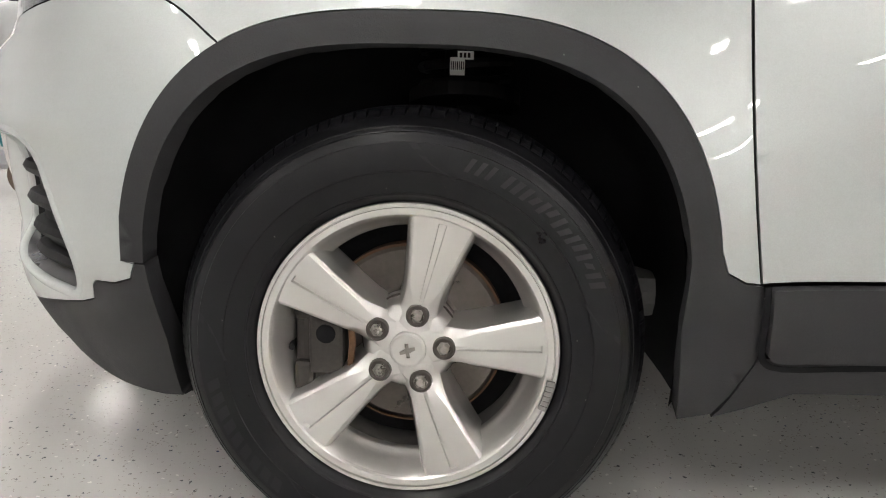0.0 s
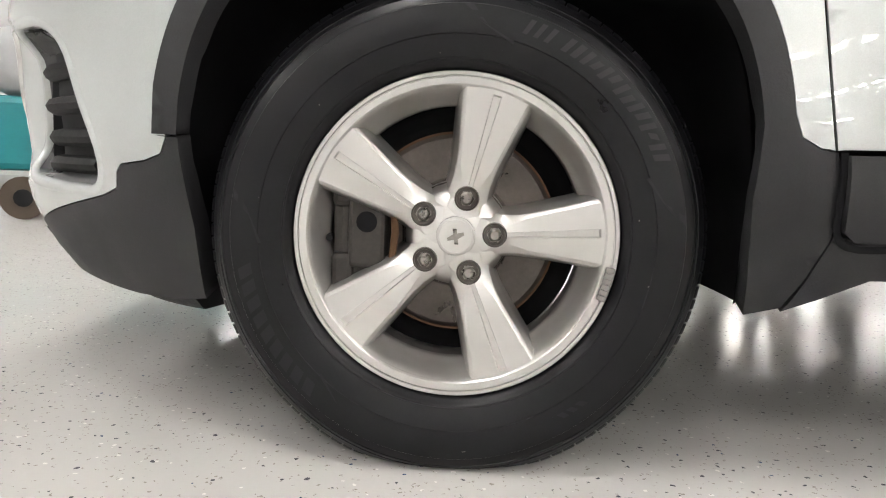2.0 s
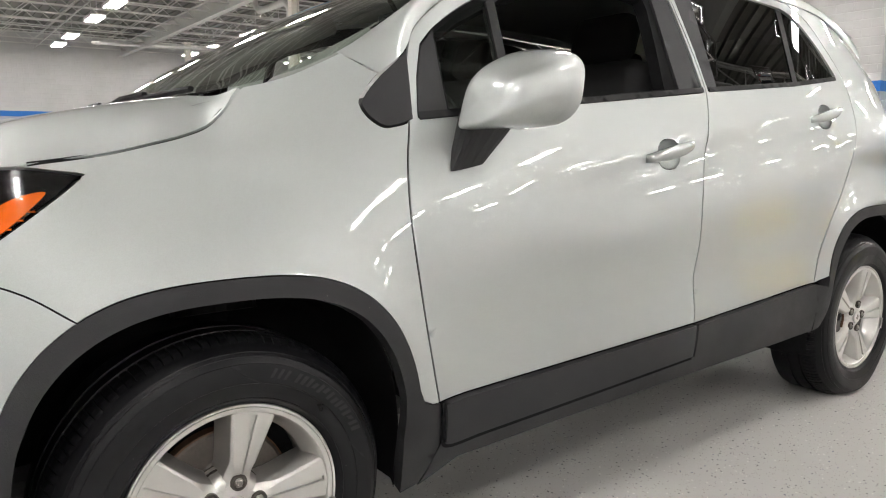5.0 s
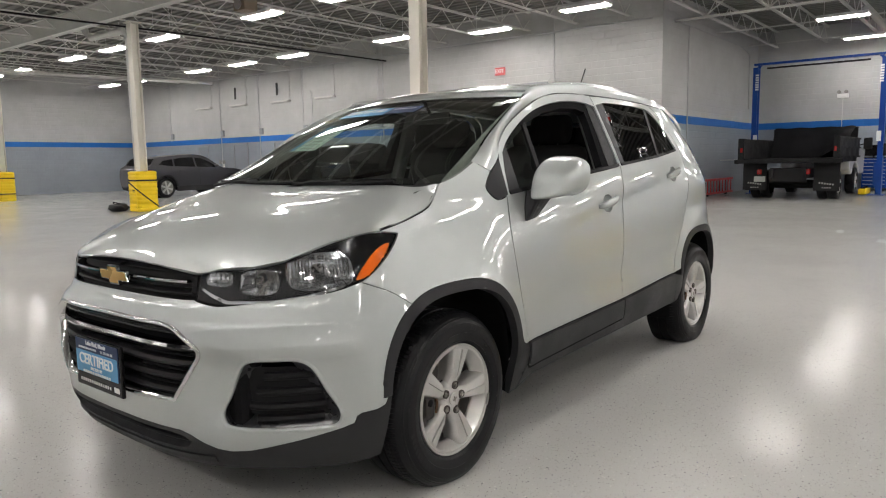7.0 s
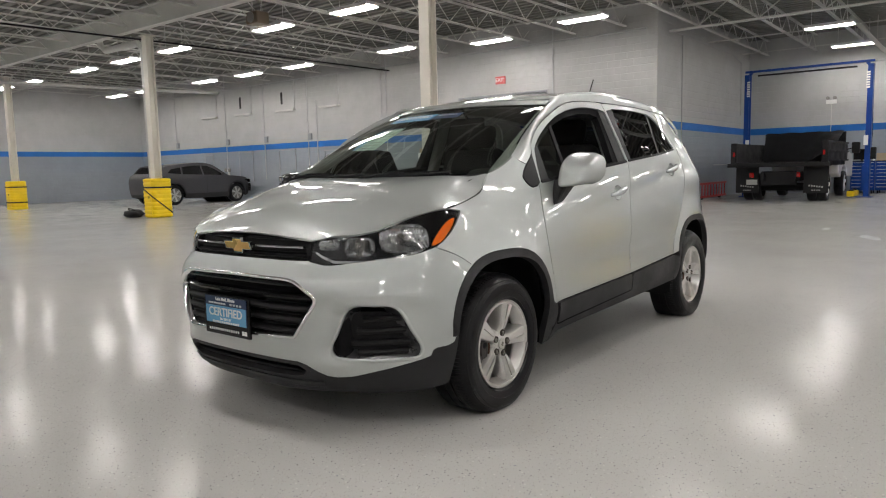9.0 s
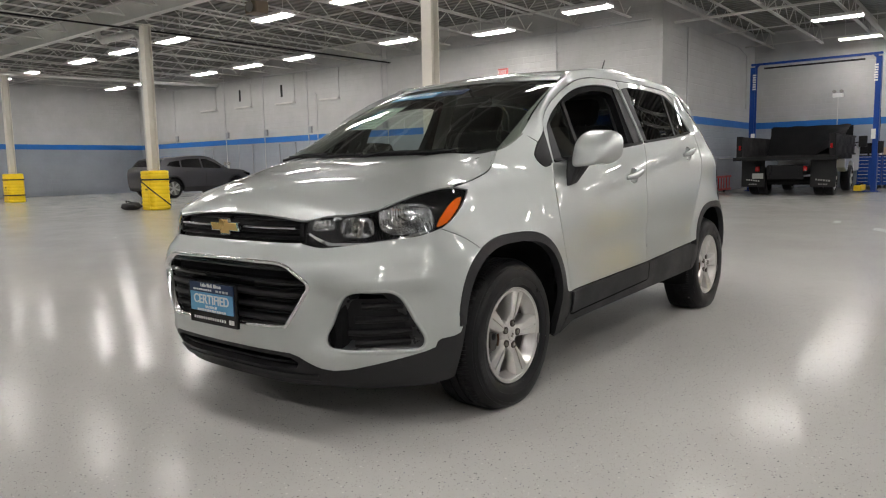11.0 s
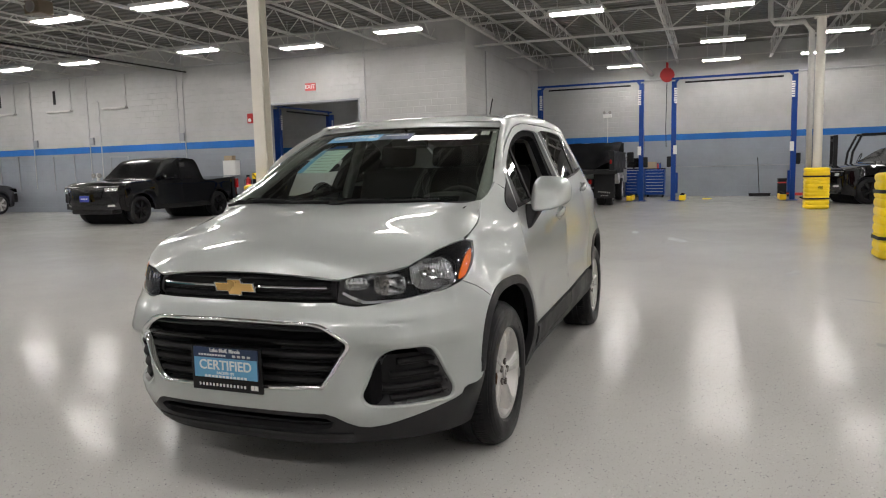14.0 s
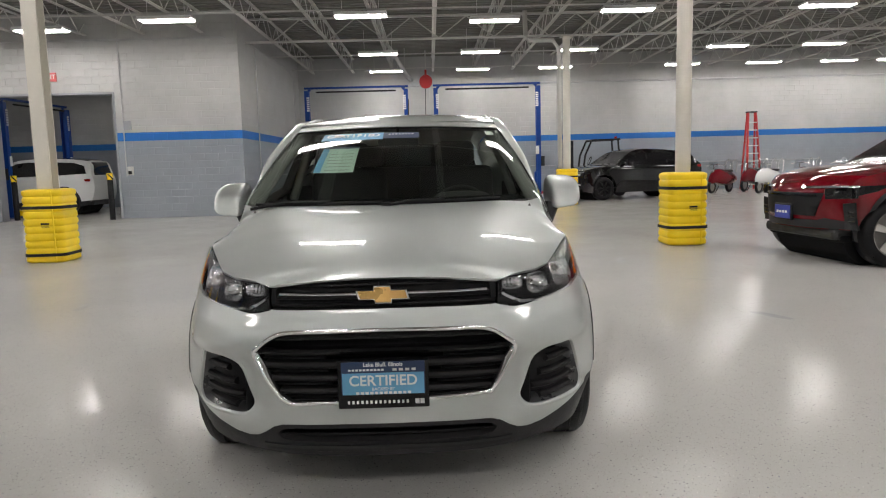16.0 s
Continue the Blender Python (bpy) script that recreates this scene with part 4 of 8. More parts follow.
# lower door cladding and sill
both("front_door_cladding", skin_out(0.014), line((0.456, 0.458), (1.388, 0.49), (1.383, 0.392), (0.482, 0.351), (0.466, 0.364)), CLAD, car, h=0.03, thick=0.02, label="black plastic cladding along the door bottom")
both("rear_door_cladding", skin_out(0.014), line((1.396, 0.49), (2.09, 0.531), (2.098, 0.44), (2.06, 0.418), (1.388, 0.388)), CLAD, car, h=0.03, thick=0.02, label="black plastic cladding along the door bottom")
both("sill", skin_out(0.004), line((0.42, 0.255), (0.46, 0.272), (0.52, 0.302), (0.8, 0.313), (1.93, 0.343), (2.12, 0.35), (2.1, 0.455), (2.06, 0.432), (1.386, 0.400), (0.476, 0.360), (0.46, 0.36), (0.44, 0.3)), CLAD, car, h=0.03, thick=0.03, label="black plastic sill")

# dark strips that stand in for the shade down in the shut lines
def seam_backing(pts, parent, d=-0.0035, half=0.009):
    p = np.array(spline(pts, 5))
    t = np.gradient(p, axis=0)
    t /= np.maximum(np.linalg.norm(t, axis=1, keepdims=True), 1e-9)
    for sg in (-1, 1):
        bm = bmesh.new()
        rows = [[bm.verts.new(skin(sg * (a - w * tz), b + w * tx, d)) for w in (-half, half)] for (a, b), (tx, tz) in zip(p, t)]
        for q, r in zip(rows, rows[1:]):
            bm.faces.new((q[0], q[1], r[1], r[0]))
        part("seam_rubber", bm, DARK, parent)


for seam in (line(*DOOR_F), line(*B_SEAM[:6]), line(*R_SEAM[:8]), SEAM_B):
    seam_backing(seam, car)
seam_backing(line(*HOOD_SEAM[:6]), car, -0.007, 0.0045)
# here the strip lies proud of the sill and draws the cladding's gap shade
seam_backing(line((0.452, 0.46), (0.456, 0.41), (0.462, 0.362), (0.478, 0.347), (0.6, 0.351), (1.0, 0.369), (1.385, 0.387)), car, 0.0085, 0.0045)
seam_backing(line((1.391, 0.49), (1.386, 0.388)), car, 0.0085, 0.004)

# hood: its edge follows the headlight and fender tops
hood_mid = table((-0.83, 0.915), (-0.75, 0.947), (-0.65, 0.985), (-0.5, 1.028), (-0.3, 1.07), (-0.1, 1.103), (0.1, 1.13), (0.25, 1.15))
EDGE_F = [skin(s, 0.893 - 0.021 * (s / 0.46) ** 2, 0.001) for s in (0.0, 0.1, 0.2, 0.3, 0.38, 0.46)]
EDGE_S = [skin(s, z, 0.0) for s, z in HL_TOP[::-1][1:-1]] + [skin(s_x(x), z, 0.0) for x, z in HOOD_SEAM[1:]]
edge_y = table((-0.9, EDGE_F[-1].y), *[(p.x, p.y) for p in EDGE_F[-1:] + EDGE_S], (0.2, 0.70), (0.35, 0.69))
edge_z = table((-0.9, EDGE_F[-1].z - 0.004), *[(p.x, p.z) for p in EDGE_F[-1:] + EDGE_S], (0.2, 1.14), (0.35, 1.17))
front_x = table(*[(p.y, p.x) for p in EDGE_F], *[(p.y, p.x) for p in EDGE_S[:4]])
front_z = table(*[(p.y, p.z) for p in EDGE_F], *[(p.y, p.z) for p in EDGE_S[:4]])


def hood_body(x, a):
    u = min(a / edge_y(x), 1.0)
    mid = hood_mid(x)
    ez = min(edge_z(x), mid)
    z = mid + (ez - mid) * u ** (2.3 + 1.4 * step(-0.35, 0.0, x) + 5.0 * step(-0.38, 0.09, x))
    return z + 0.004 * math.exp(-((a - (0.42 + 0.14 * (x + 0.6))) / 0.10) ** 2) * step(-0.72, -0.4, x)


def hood_top(x, y):
    a = abs(y)
    z = hood_body(x, a)
    if a < EDGE_S[3].y:
        fx = front_x(a)
        z -= max(0.0, hood_body(fx, a) - front_z(a)) * math.exp(-max(0.0, x - fx) / 0.035)
    return Vector((x, y, z))


hood_half = [(p.x, p.y) for p in EDGE_F] + [(p.x, p.y) for p in EDGE_S] + spline([(0.094, 0.70), (0.07, 0.63), (0.05, 0.56), (0.045, 0.5), (0.04, 0.35), (0.03, 0.15), (0.025, 0.0)], 4)
hood_loop = hood_half + [(a, -b) for a, b in hood_half[-2:0:-1]]
panel("hood", hood_top, hood_loop, SILVER, car, h=0.018, gap=0.0034, label="silver hood")


# windscreen, pillars and roof
# the side edge of the screen: round the lower corner, then straight up the pillar
pillar_x = table((0, 0.09), (0.1, 0.195), (0.2, 0.31), (0.4, 0.485), (0.6, 0.64), (0.8, 0.79), (1, 0.945))
pillar_y = table((0, 0.722), (0.1, 0.724), (0.2, 0.711), (0.4, 0.672), (0.6, 0.638), (0.8, 0.606), (1, 0.575))
pillar_z = table((0, 1.132), (0.1, 1.164), (0.2, 1.213), (0.4, 1.318), (0.6, 1.40), (0.8, 1.472), (1, 1.533))


def screen(a, v):
    """a: -1 to 1 across, v: 0 at the cowl, 1 at the roof."""
    b = Vector((0.03 + 0.06 * abs(a) ** 2.2, 0.722 * a, 1.122 + 0.010 * a * a))
    t = Vector((0.90 + 0.045 * a * a, 0.575 * a, 1.553 - 0.02 * a * a))
    p = b.lerp(t, v) + Vector((-0.018, 0, 0.03)) * (4 * v * (1 - v))
    w = abs(a) ** 7
    side = Vector((pillar_x(v), math.copysign(pillar_y(v), a), pillar_z(v)))
    return p.lerp(side, w)


def sheet(name, f, nu, nv, material, parent, thick=0.0, label="", u0=-1.0, u1=1.0, v0=0.0, v1=1.0):
    bm = bmesh.new()
    g = [[bm.verts.new(f(u0 + (u1 - u0) * i / nu, v0 + (v1 - v0) * j / nv)) for j in range(nv + 1)] for i in range(nu + 1)]
    for i in range(nu):
        for j in range(nv):
            bm.faces.new((g[i][j], g[i + 1][j], g[i + 1][j + 1], g[i][j + 1]))
    bmesh.ops.recalc_face_normals(bm, faces=bm.faces)
    return part(name, bm, material, parent, label, smooth=True)


windscreen = sheet("windscreen", screen, 24, 16, GLASS, car, label="clear windscreen with stickers at its top")
windscreen.visible_shadow = False
for nm, u0, u1, v0, v1 in (("screen_edge", -1, -0.97, 0.32, 1), ("screen_edge", 0.97, 1, 0.32, 1), ("screen_edge", -1, 1, 0.895, 0.93), ("screen_edge", -0.8, 0.8, 0, 0.05)):
    sheet(nm, lambda a, v: screen(a, v) + Vector((0.004, 0, -0.004)), 16, 10, GLOSS_BLACK, windscreen, u0=u0, u1=u1, v0=v0, v1=v1)

def roof_brow(a, v):
    """The roof skin turns down over the head of the windscreen."""
    return screen(a, v) + Vector((-0.0035, 0, 0.0055)) * step(0.90, 0.93, v)


sheet("roof_front", roof_brow, 24, 8, SILVER, car, label="silver front edge of the roof", v0=0.915, v1=1.0)
roof_mid = table((0.9, 1.556), (1.0, 1.583), (1.15, 1.611), (1.4, 1.636), (1.7, 1.645), (2.0, 1.64), (2.4, 1.612), (2.7, 1.572), (2.92, 1.53))


def seam_top(x):
    """The upper door seam (y, z) above x."""
    z = table((0.392, 1.173), (0.478, 1.235), (0.499, 1.272), (0.532, 1.306), (0.62, 1.368), (0.8, 1.453), (1.0, 1.519), (1.2, 1.547), (1.482, 1.554), (1.9, 1.551), (2.2, 1.538), (2.5, 1.522), (2.75, 1.472), (2.95, 1.385))(x)
    return flank(x, z), z


def inner_edge(x):
    """The edge of windscreen and roof panel (y, z) at x."""
    return table((0.28, 0.705), (0.945, 0.575), (1.4, 0.565), (2.2, 0.56), (2.7, 0.545), (2.95, 0.52))(x)


def rail(t, v):
    """Pillar and roof side, t along the car, v from the screen edge to the door seam."""
    if t < 0.35:
        k = t / 0.35
        a = screen(1.0, 0.2 + 0.8 * k)
    else:
        x = 0.945 + (2.93 - 0.945) * (t - 0.35) / 0.65
        y = inner_edge(x)
        a = Vector((x, y, roof_mid(x) - 0.018 - 0.012 * step(0.945, 1.2, x)))
    xo = table((0.0, 0.392), (0.06, 0.478), (0.12, 0.55), (0.35, 1.0), (1.0, 2.95))(t)
    yo, zo = seam_top(xo)
    b = Vector((xo, yo, zo))
    p = a.lerp(b, v)
    k = 4 * v * (1 - v)
    return p + Vector((-0.01, 0.016, 0.022)) * k * step(-0.02, 0.12, t)


for sgn in (-1, 1):
    ob = sheet("roof_side", lambda t, v: Vector((1, sgn, 1)) * rail(t, v), 60, 8, SILVER, car, u0=0.0)


def roof_top(x, y):
    e = inner_edge(x)
    u = min(abs(y) / e, 1.0)
    front = 1 - step(0.945, 1.2, x)
    return Vector((x, y, roof_mid(x) - (0.02 * front + 0.03 * (1 - front)) * u ** 3))


roof_half = [(0.903, 0.0), (0.91, 0.2), (0.925, 0.4), (0.947, 0.574)] + [(x, inner_edge(x)) for x in (1.1, 1.4, 1.8, 2.2, 2.6, 2.93)] + [(2.95, 0.3), (2.96, 0.0)]
panel("roof", roof_top, roof_half + [(a, -b) for a, b in roof_half[-2:0:-1]], SILVER, car, h=0.06, gap=0.001)
# rear window
sheet("rear_window", lambda a, v: Vector((2.96 + 0.2 * v - 0.06 * a * a, (0.52 + 0.1 * v) * a, 1.5 - 0.26 * v)), 8, 4, GLASS_DARK, car)
sheet("rear_spoiler", lambda a, v: Vector((2.9 + 0.16 * v - 0.05 * a * a, 0.54 * a, 1.54 - 0.045 * v)), 12, 3, SILVER, car)


# ---- wheels ----
def lathe(profile, seg=96, close=False):
    """A solid of revolution round the y axis from (radius, y) pairs."""
    bm = bmesh.new()
    rings = []
    for k in range(seg):
        a = 2 * math.pi * k / seg
        rings.append([bm.verts.new((r * math.cos(a), y, r * math.sin(a))) for r, y in profile])
    for k in range(seg):
        p, q = rings[k], rings[(k + 1) % seg]
        for j in range(len(profile) - (0 if close else 1)):
            j2 = (j + 1) % len(profile)
            bm.faces.new((p[j], p[j2], q[j2], q[j]))
    bmesh.ops.remove_doubles(bm, verts=bm.verts, dist=1e-6)
    bmesh.ops.recalc_face_normals(bm, faces=bm.faces)
    return bm


SPOKES = [radians(4 + 72 * k) for k in range(5)]
face_y = table((0.025, -0.0165), (0.04, -0.018), (0.055, -0.0175), (0.075, -0.0135), (0.1, -0.0105), (0.15, -0.0075), (0.191, -0.005))


spoke_half = table((0.02, 0.027), (0.035, 0.0330), (0.045, 0.0285), (0.058, 0.0250), (0.075, 0.0240), (0.092, 0.0256), (0.13, 0.0325), (0.185, 0.0440), (0.192, 0.0460))


def spoke_mesh(ang):
    """One broad spoke: two flat faces, a narrow sunken groove between them, scooped shoulders at the hub and sloped flanks."""
    bm = bmesh.new()
    rows = []
    rs = [0.02, 0.028, 0.035, 0.040, 0.045, 0.050, 0.055, 0.060, 0.066, 0.073, 0.080, 0.086, 0.089, 0.0925, 0.105, 0.125, 0.15, 0.172, 0.1835, 0.185, 0.1865, 0.1925]
    for r in rs:
        h, y = spoke_half(r), face_y(r)
        g = 0.0020 + 0.0028 * min(max((r - 0.06) / 0.125, 0), 1)
        dip = 0.0065 * step(0.060, 0.0860, r) * (1 if r < 0.184 else 0.0)
        scoop = 0.0075 * (1 - step(0.066, 0.0925, r))
        side = 0.0045 + 0.0075 * (1 - step(0.06, 0.1, r))
        half = [(g + 0.0008, 0.0), (max(h - side, g + 0.003), -0.0022 - 0.25 * scoop), (h - 0.0012, -0.0044 - scoop), (h + 0.0008, -0.0068 - scoop), (h + 0.0055, -0.020 - scoop), (h + 0.0075, -0.036 - 0.4 * scoop), (h + 0.011, -0.07)]
        prof = [(-w, y + d) for w, d in half[::-1]] + [(-g, y - dip), (g, y - dip)] + [(w, y + d) for w, d in half]
        rows.append([bm.verts.new((r * math.cos(ang) - w * math.sin(ang), yy, r * math.sin(ang) + w * math.cos(ang))) for w, yy in prof])
    for p, q in zip(rows, rows[1:]):
        for j in range(len(p) - 1):
            bm.faces.new((p[j], p[j + 1], q[j + 1], q[j]))
    bm.faces.new(rows[-1])
    bmesh.ops.recalc_face_normals(bm, faces=bm.faces)
    if sum(f.normal.y * f.calc_area() for f in bm.faces) < 0:
        bmesh.ops.reverse_faces(bm, faces=bm.faces)
    return bm


def hub_face(u, v):
    r = math.hypot(u, v)
    return Vector((u, table((0.02, -0.016), (0.03, -0.0190), (0.045, -0.0240), (0.055, -0.0280), (0.062, -0.036), (0.067, -0.047), (0.072, -0.064))(r), v))


def ring(c, r, n):
    return [(c[0] + r * math.cos(2 * math.pi * k / n), c[1] + r * math.sin(2 * math.pi * k / n)) for k in range(n)]


def arc_bars(bm, a0, a1, r0, r1, y, n, fill=0.72, depth=0.0012):
    """A row of plain raised blocks on the tyre's side between two angles."""
    for k in range(n):
        b0 = a0 + (a1 - a0) * k / n
        b1 = b0 + (a1 - a0) / n * fill
        q = []
        lean_ = 0.012 if a1 < a0 else -0.012
        for rr, turn_ in ((r0, lean_), (r1, -lean_)):
            for bb in (b0 + turn_, b1 + turn_):
                q.append((rr * math.cos(bb), rr * math.sin(bb), rr))
        vs = [bm.verts.new((p[0], y(p[2]) + depth, p[1])) for p in (q[0], q[1], q[3], q[2])]
        bm.faces.new(vs)


def sidewall(r):
    """How far the tyre's side stands out from the lip plane at radius r."""
    return table((0.206, -0.012), (0.214, 0.0), (0.225, 0.007), (0.25, 0.012), (0.275, 0.012), (0.295, 0.005), (0.31, -0.006), (0.322, -0.022), (0.332, -0.045))(r)


def make_wheel():
    w = empty("wheel_build", (0, 0, 0))
    rs = [0.206, 0.21, 0.214, 0.2175, 0.2185, 0.2200, 0.2215, 0.2225, 0.225, 0.235, 0.25, 0.2508, 0.262, 0.275, 0.2868, 0.2875, 0.289, 0.2897, 0.295, 0.3, 0.3012, 0.3035, 0.3045, 0.3075, 0.3085, 0.31, 0.311, 0.317, 0.322]
    ridges = ((0.2184, 0.2216, 0.0014), (0.2506, 0.2872, 0.0012), (0.2893, 0.2899, 0.0), (0.3011, 0.3036, 0.0016), (0.3082, 0.3102, 0.0010))
    prof = [(r, sidewall(r) + sum(d for lo, hi, d in ridges if lo < r < hi)) for r in rs]
    prof += [(0.3255, -0.034), (0.328, -0.048), (0.3285, -0.075), (0.328, -0.077), (0.328, -0.085), (0.3345, -0.087), (0.335, -0.12), (0.329, -0.122), (0.329, -0.130), (0.3345, -0.132), (0.334, -0.18), (0.327, -0.2), (0.30, -0.215), (0.26, -0.218), (0.206, -0.19)]
    tyre = part("tyre", lathe(prof, 120), RUBBER, w, "black rubber tyre with raised marks", smooth=True)
    tyre.data.set_sharp_from_angle(angle=radians(38))
    # shoulder blocks
    bm = bmesh.new()
    n = 118
    for k in range(n):
        a0 = 2 * math.pi * (k + 0.09 + 0.05 * math.sin(k * 2.3)) / n
        a1 = 2 * math.pi * (k + 0.91 + 0.05 * math.sin(k * 2.3 + 2.3)) / n
        pr = [(0.3215, -0.0215), (0.3262, -0.027), (0.3318, -0.036), (0.3352, -0.05), (0.336, -0.074), (0.331, -0.0745), (0.320, -0.03)]
        rows = [[bm.verts.new((r * math.cos(a), y, r * math.sin(a))) for r, y in pr] for a in (a0, (a0 + a1) / 2, a1)]
        for p, q in zip(rows, rows[1:]):
            for j in range(len(pr)):
                bm.faces.new((p[j], p[(j + 1) % len(pr)], q[(j + 1) % len(pr)], q[j]))
        bm.faces.new(rows[0][::-1])
        bm.faces.new(rows[-1])
    bmesh.ops.recalc_face_normals(bm, faces=bm.faces)
    tread = part("tread", bm, RUBBER, tyre)
    # the tyre gives where it stands on the floor
    for ob in (tyre, tread):
        for v in ob.data.vertices:
            rad = math.hypot(v.co.x, v.co.z)
            if rad > 0.29:
                slim = 1 - 0.10 * (rad - 0.29) / rad
                v.co.x, v.co.z = v.co.x * slim, v.co.z * slim
            near = 1 - step(-0.31, -0.2, v.co.z)
            v.co.y += 0.009 * near * (1 if v.co.y > -0.1 else -1)
            if v.co.z < -0.3:
                v.co.z = -0.3 - 0.0082 * (1 - math.exp((v.co.z + 0.3) / 0.0082))
    # raised marks on the side, the first two groups paler: plain bars and pointed flashes
    for a0, a1, r0, r1, n, fill in ((63, 22, 0.262, 0.281, 7, 0.74), (74, 65, 0.262, 0.281, 3, 0.45), (190, 231, 0.262, 0.280, 9, 0.7), (300, 312, 0.262, 0.270, 4, 0.6)):
        for k in range(n):
            bm = bmesh.new()
            b0 = a0 + (a1 - a0) * k / n
            pitch = (a1 - a0) / n
            if n == 7:
                arc_bars(bm, radians(b0), radians(b0 + pitch * 0.30), r0, r1, sidewall, 1, 0.9, 0.0024)
                arc_bars(bm, radians(b0 + pitch * 0.48), radians(b0 + pitch * 0.82), r0 + 0.003 * (k % 3), r1 - 0.004 * (k % 2), sidewall, 1, 0.9, 0.0024)
            else:
                arc_bars(bm, radians(b0), radians(b0 + pitch), r0, r1, sidewall, 1, fill, 0.0024)
            for f in bm.faces:
                f.normal_update()
                if f.normal.y < 0:
                    f.normal_flip()
            part("raised_mark", bm, RUBBER_PALE if a0 < 80 else RUBBER_MARK, tyre)
    for a, sg in ((88, 1), (172, -1), (8, -1), (268, -1), (240, 1)):
        bm = bmesh.new()
        tip, tail_a = radians(a), radians(a + 14 * -sg)
        def at(r, t):
            return bm.verts.new((r * math.cos(t), sidewall(r) + 0.0022, r * math.sin(t)))
        p = [at(0.286, tip), at(0.262, tip - sg * 0.075), at(0.25, tip - sg * 0.21), at(0.246, tip - sg * 0.21), at(0.266, tip - sg * 0.035), at(0.286, tip + sg * 0.04)]
        f = bm.faces.new(p)
        f.normal_update()
        if f.normal.y < 0:
            f.normal_flip()
        part("raised_flash", bm, RUBBER_MARK, tyre)
    # rim
    lip = [(0.189, -0.009), (0.1905, -0.005), (0.1925, -0.003), (0.2005, -0.0025), (0.2012, -0.0048), (0.2022, -0.0048), (0.2030, -0.0010), (0.2072, -0.0006), (0.2086, -0.003), (0.2086, -0.008), (0.206, -0.014), (0.2, -0.02), (0.19, -0.022)]
    rim = part("rim", lathe(lip, 120, close=True), ALLOY, w, "silver alloy rim", smooth=True)
    rim.data.set_sharp_from_angle(angle=radians(25))
    dish = [(0.192, -0.0035), (0.1895, -0.0075), (0.1868, -0.0125), (0.1845, -0.020), (0.178, -0.036), (0.1735, -0.0455), (0.1705, -0.0495), (0.1690, -0.0535), (0.1692, -0.062)]
    db = part("rim_dish", lathe(dish, 120), ALLOY, w, "sloped silver inner edge of the rim", smooth=True)
    db.data.set_sharp_from_angle(angle=radians(30))
    # barrel alloy darker than the spokes: the shade behind them is in its colour
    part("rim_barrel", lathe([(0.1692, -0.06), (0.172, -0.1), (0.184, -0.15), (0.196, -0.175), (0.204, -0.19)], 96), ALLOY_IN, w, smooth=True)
    for sp in SPOKES:
        ob = part("spoke", spoke_mesh(sp), ALLOY, w, "broad silver alloy spoke with a groove", smooth=True)
        ob.data.set_sharp_from_angle(angle=radians(15))
    hub = panel("hub", hub_face, ring((0, 0), 0.0715, 60), ALLOY, w, holes=[ring((0, 0), 0.0262, 40)], h=0.005, gap=0.0, thick=0.03, inward=Vector((0, 1, 0)), label="silver alloy hub")
    if hub.data.polygons[0].normal.y < 0:
        hub.data.flip_normals()
    cap = [(0.0, -0.0095), (0.0215, -0.0097), (0.0222, -0.0103), (0.0232, -0.0103), (0.0252, -0.0118), (0.0256, -0.018), (0.0256, -0.03)]
    cp = part("centre_cap", lathe(cap, 40), ALLOY, w, "round silver centre cap", smooth=True)
    cp.data.set_sharp_from_angle(angle=radians(20))
    part("cap_mark", prism([(-0.010, -0.006), (-0.002, -0.004), (-0.001, -0.010), (0.004, -0.010), (0.003, -0.003), (0.011, 0.002), (0.010, 0.006), (0.002, 0.004), (0.001, 0.010), (-0.004, 0.010), (-0.003, 0.003), (-0.011, -0.002)], 0.0016, "y", -0.0088), NUT, w)
    for s in SPOKES:
        c = Vector((0.0505 * math.cos(s), 0, 0.0505 * math.sin(s)))
        nut = bmesh.new()
        add_tube(nut, c + Vector((0, -0.035, 0)), c + Vector((0, -0.0135, 0)), 0.0102, 6)
        add_tube(nut, c + Vector((0, -0.0135, 0)), c + Vector((0, -0.0095, 0)), 0.0088, 12, 0.0055)
        add_tube(nut, c + Vector((0, -0.035, 0)), c + Vector((0, -0.026, 0)), 0.0128, 16)
        part("wheel_nut", nut, NUT, w)
        # cup stands proud; dark colour stands in for the shade of a sunk well
        part("nut_well", lathe([(0.0164, -0.0200), (0.0158, -0.0138), (0.0148, -0.0128), (0.0138, -0.0134), (0.0132, -0.0158), (0.0, -0.0160)], 24), NUT_WELL, w, m=Matrix.Translation(c))
    part("valve", tube((-0.171, -0.06, -0.012), (-0.168, -0.034, -0.012), 0.0062, 10, 0.0045), MATT_BLACK, w)
    wt = bmesh.new()
    for k in range(6):
        a = radians(-20 + 2.1 * k)
        add_box(wt, (0, 0, 0), (0.012, 0.006, 0.0075), Matrix.Translation((0.2 * math.cos(a), 0.003, 0.2 * math.sin(a))) @ Matrix.Rotation(-a, 4, "Y"), 0.0015)
    part("balance_weight", wt, ALLOY_IN, w)
    # brake behind the spokes
    disc = [(0.0, -0.05), (0.066, -0.05), (0.07, -0.054), (0.072, -0.075), (0.076, -0.078), (0.128, -0.078), (0.134, -0.081), (0.134, -0.1), (0.128, -0.103), (0.05, -0.103)]
    part("brake_disc", lathe(disc, 72), IRON, w, "worn grey brake disc", smooth=False)
    part("disc_rim", lathe([(0.1335, -0.0775), (0.137, -0.079), (0.137, -0.102), (0.1335, -0.103)], 72), RUST, w)
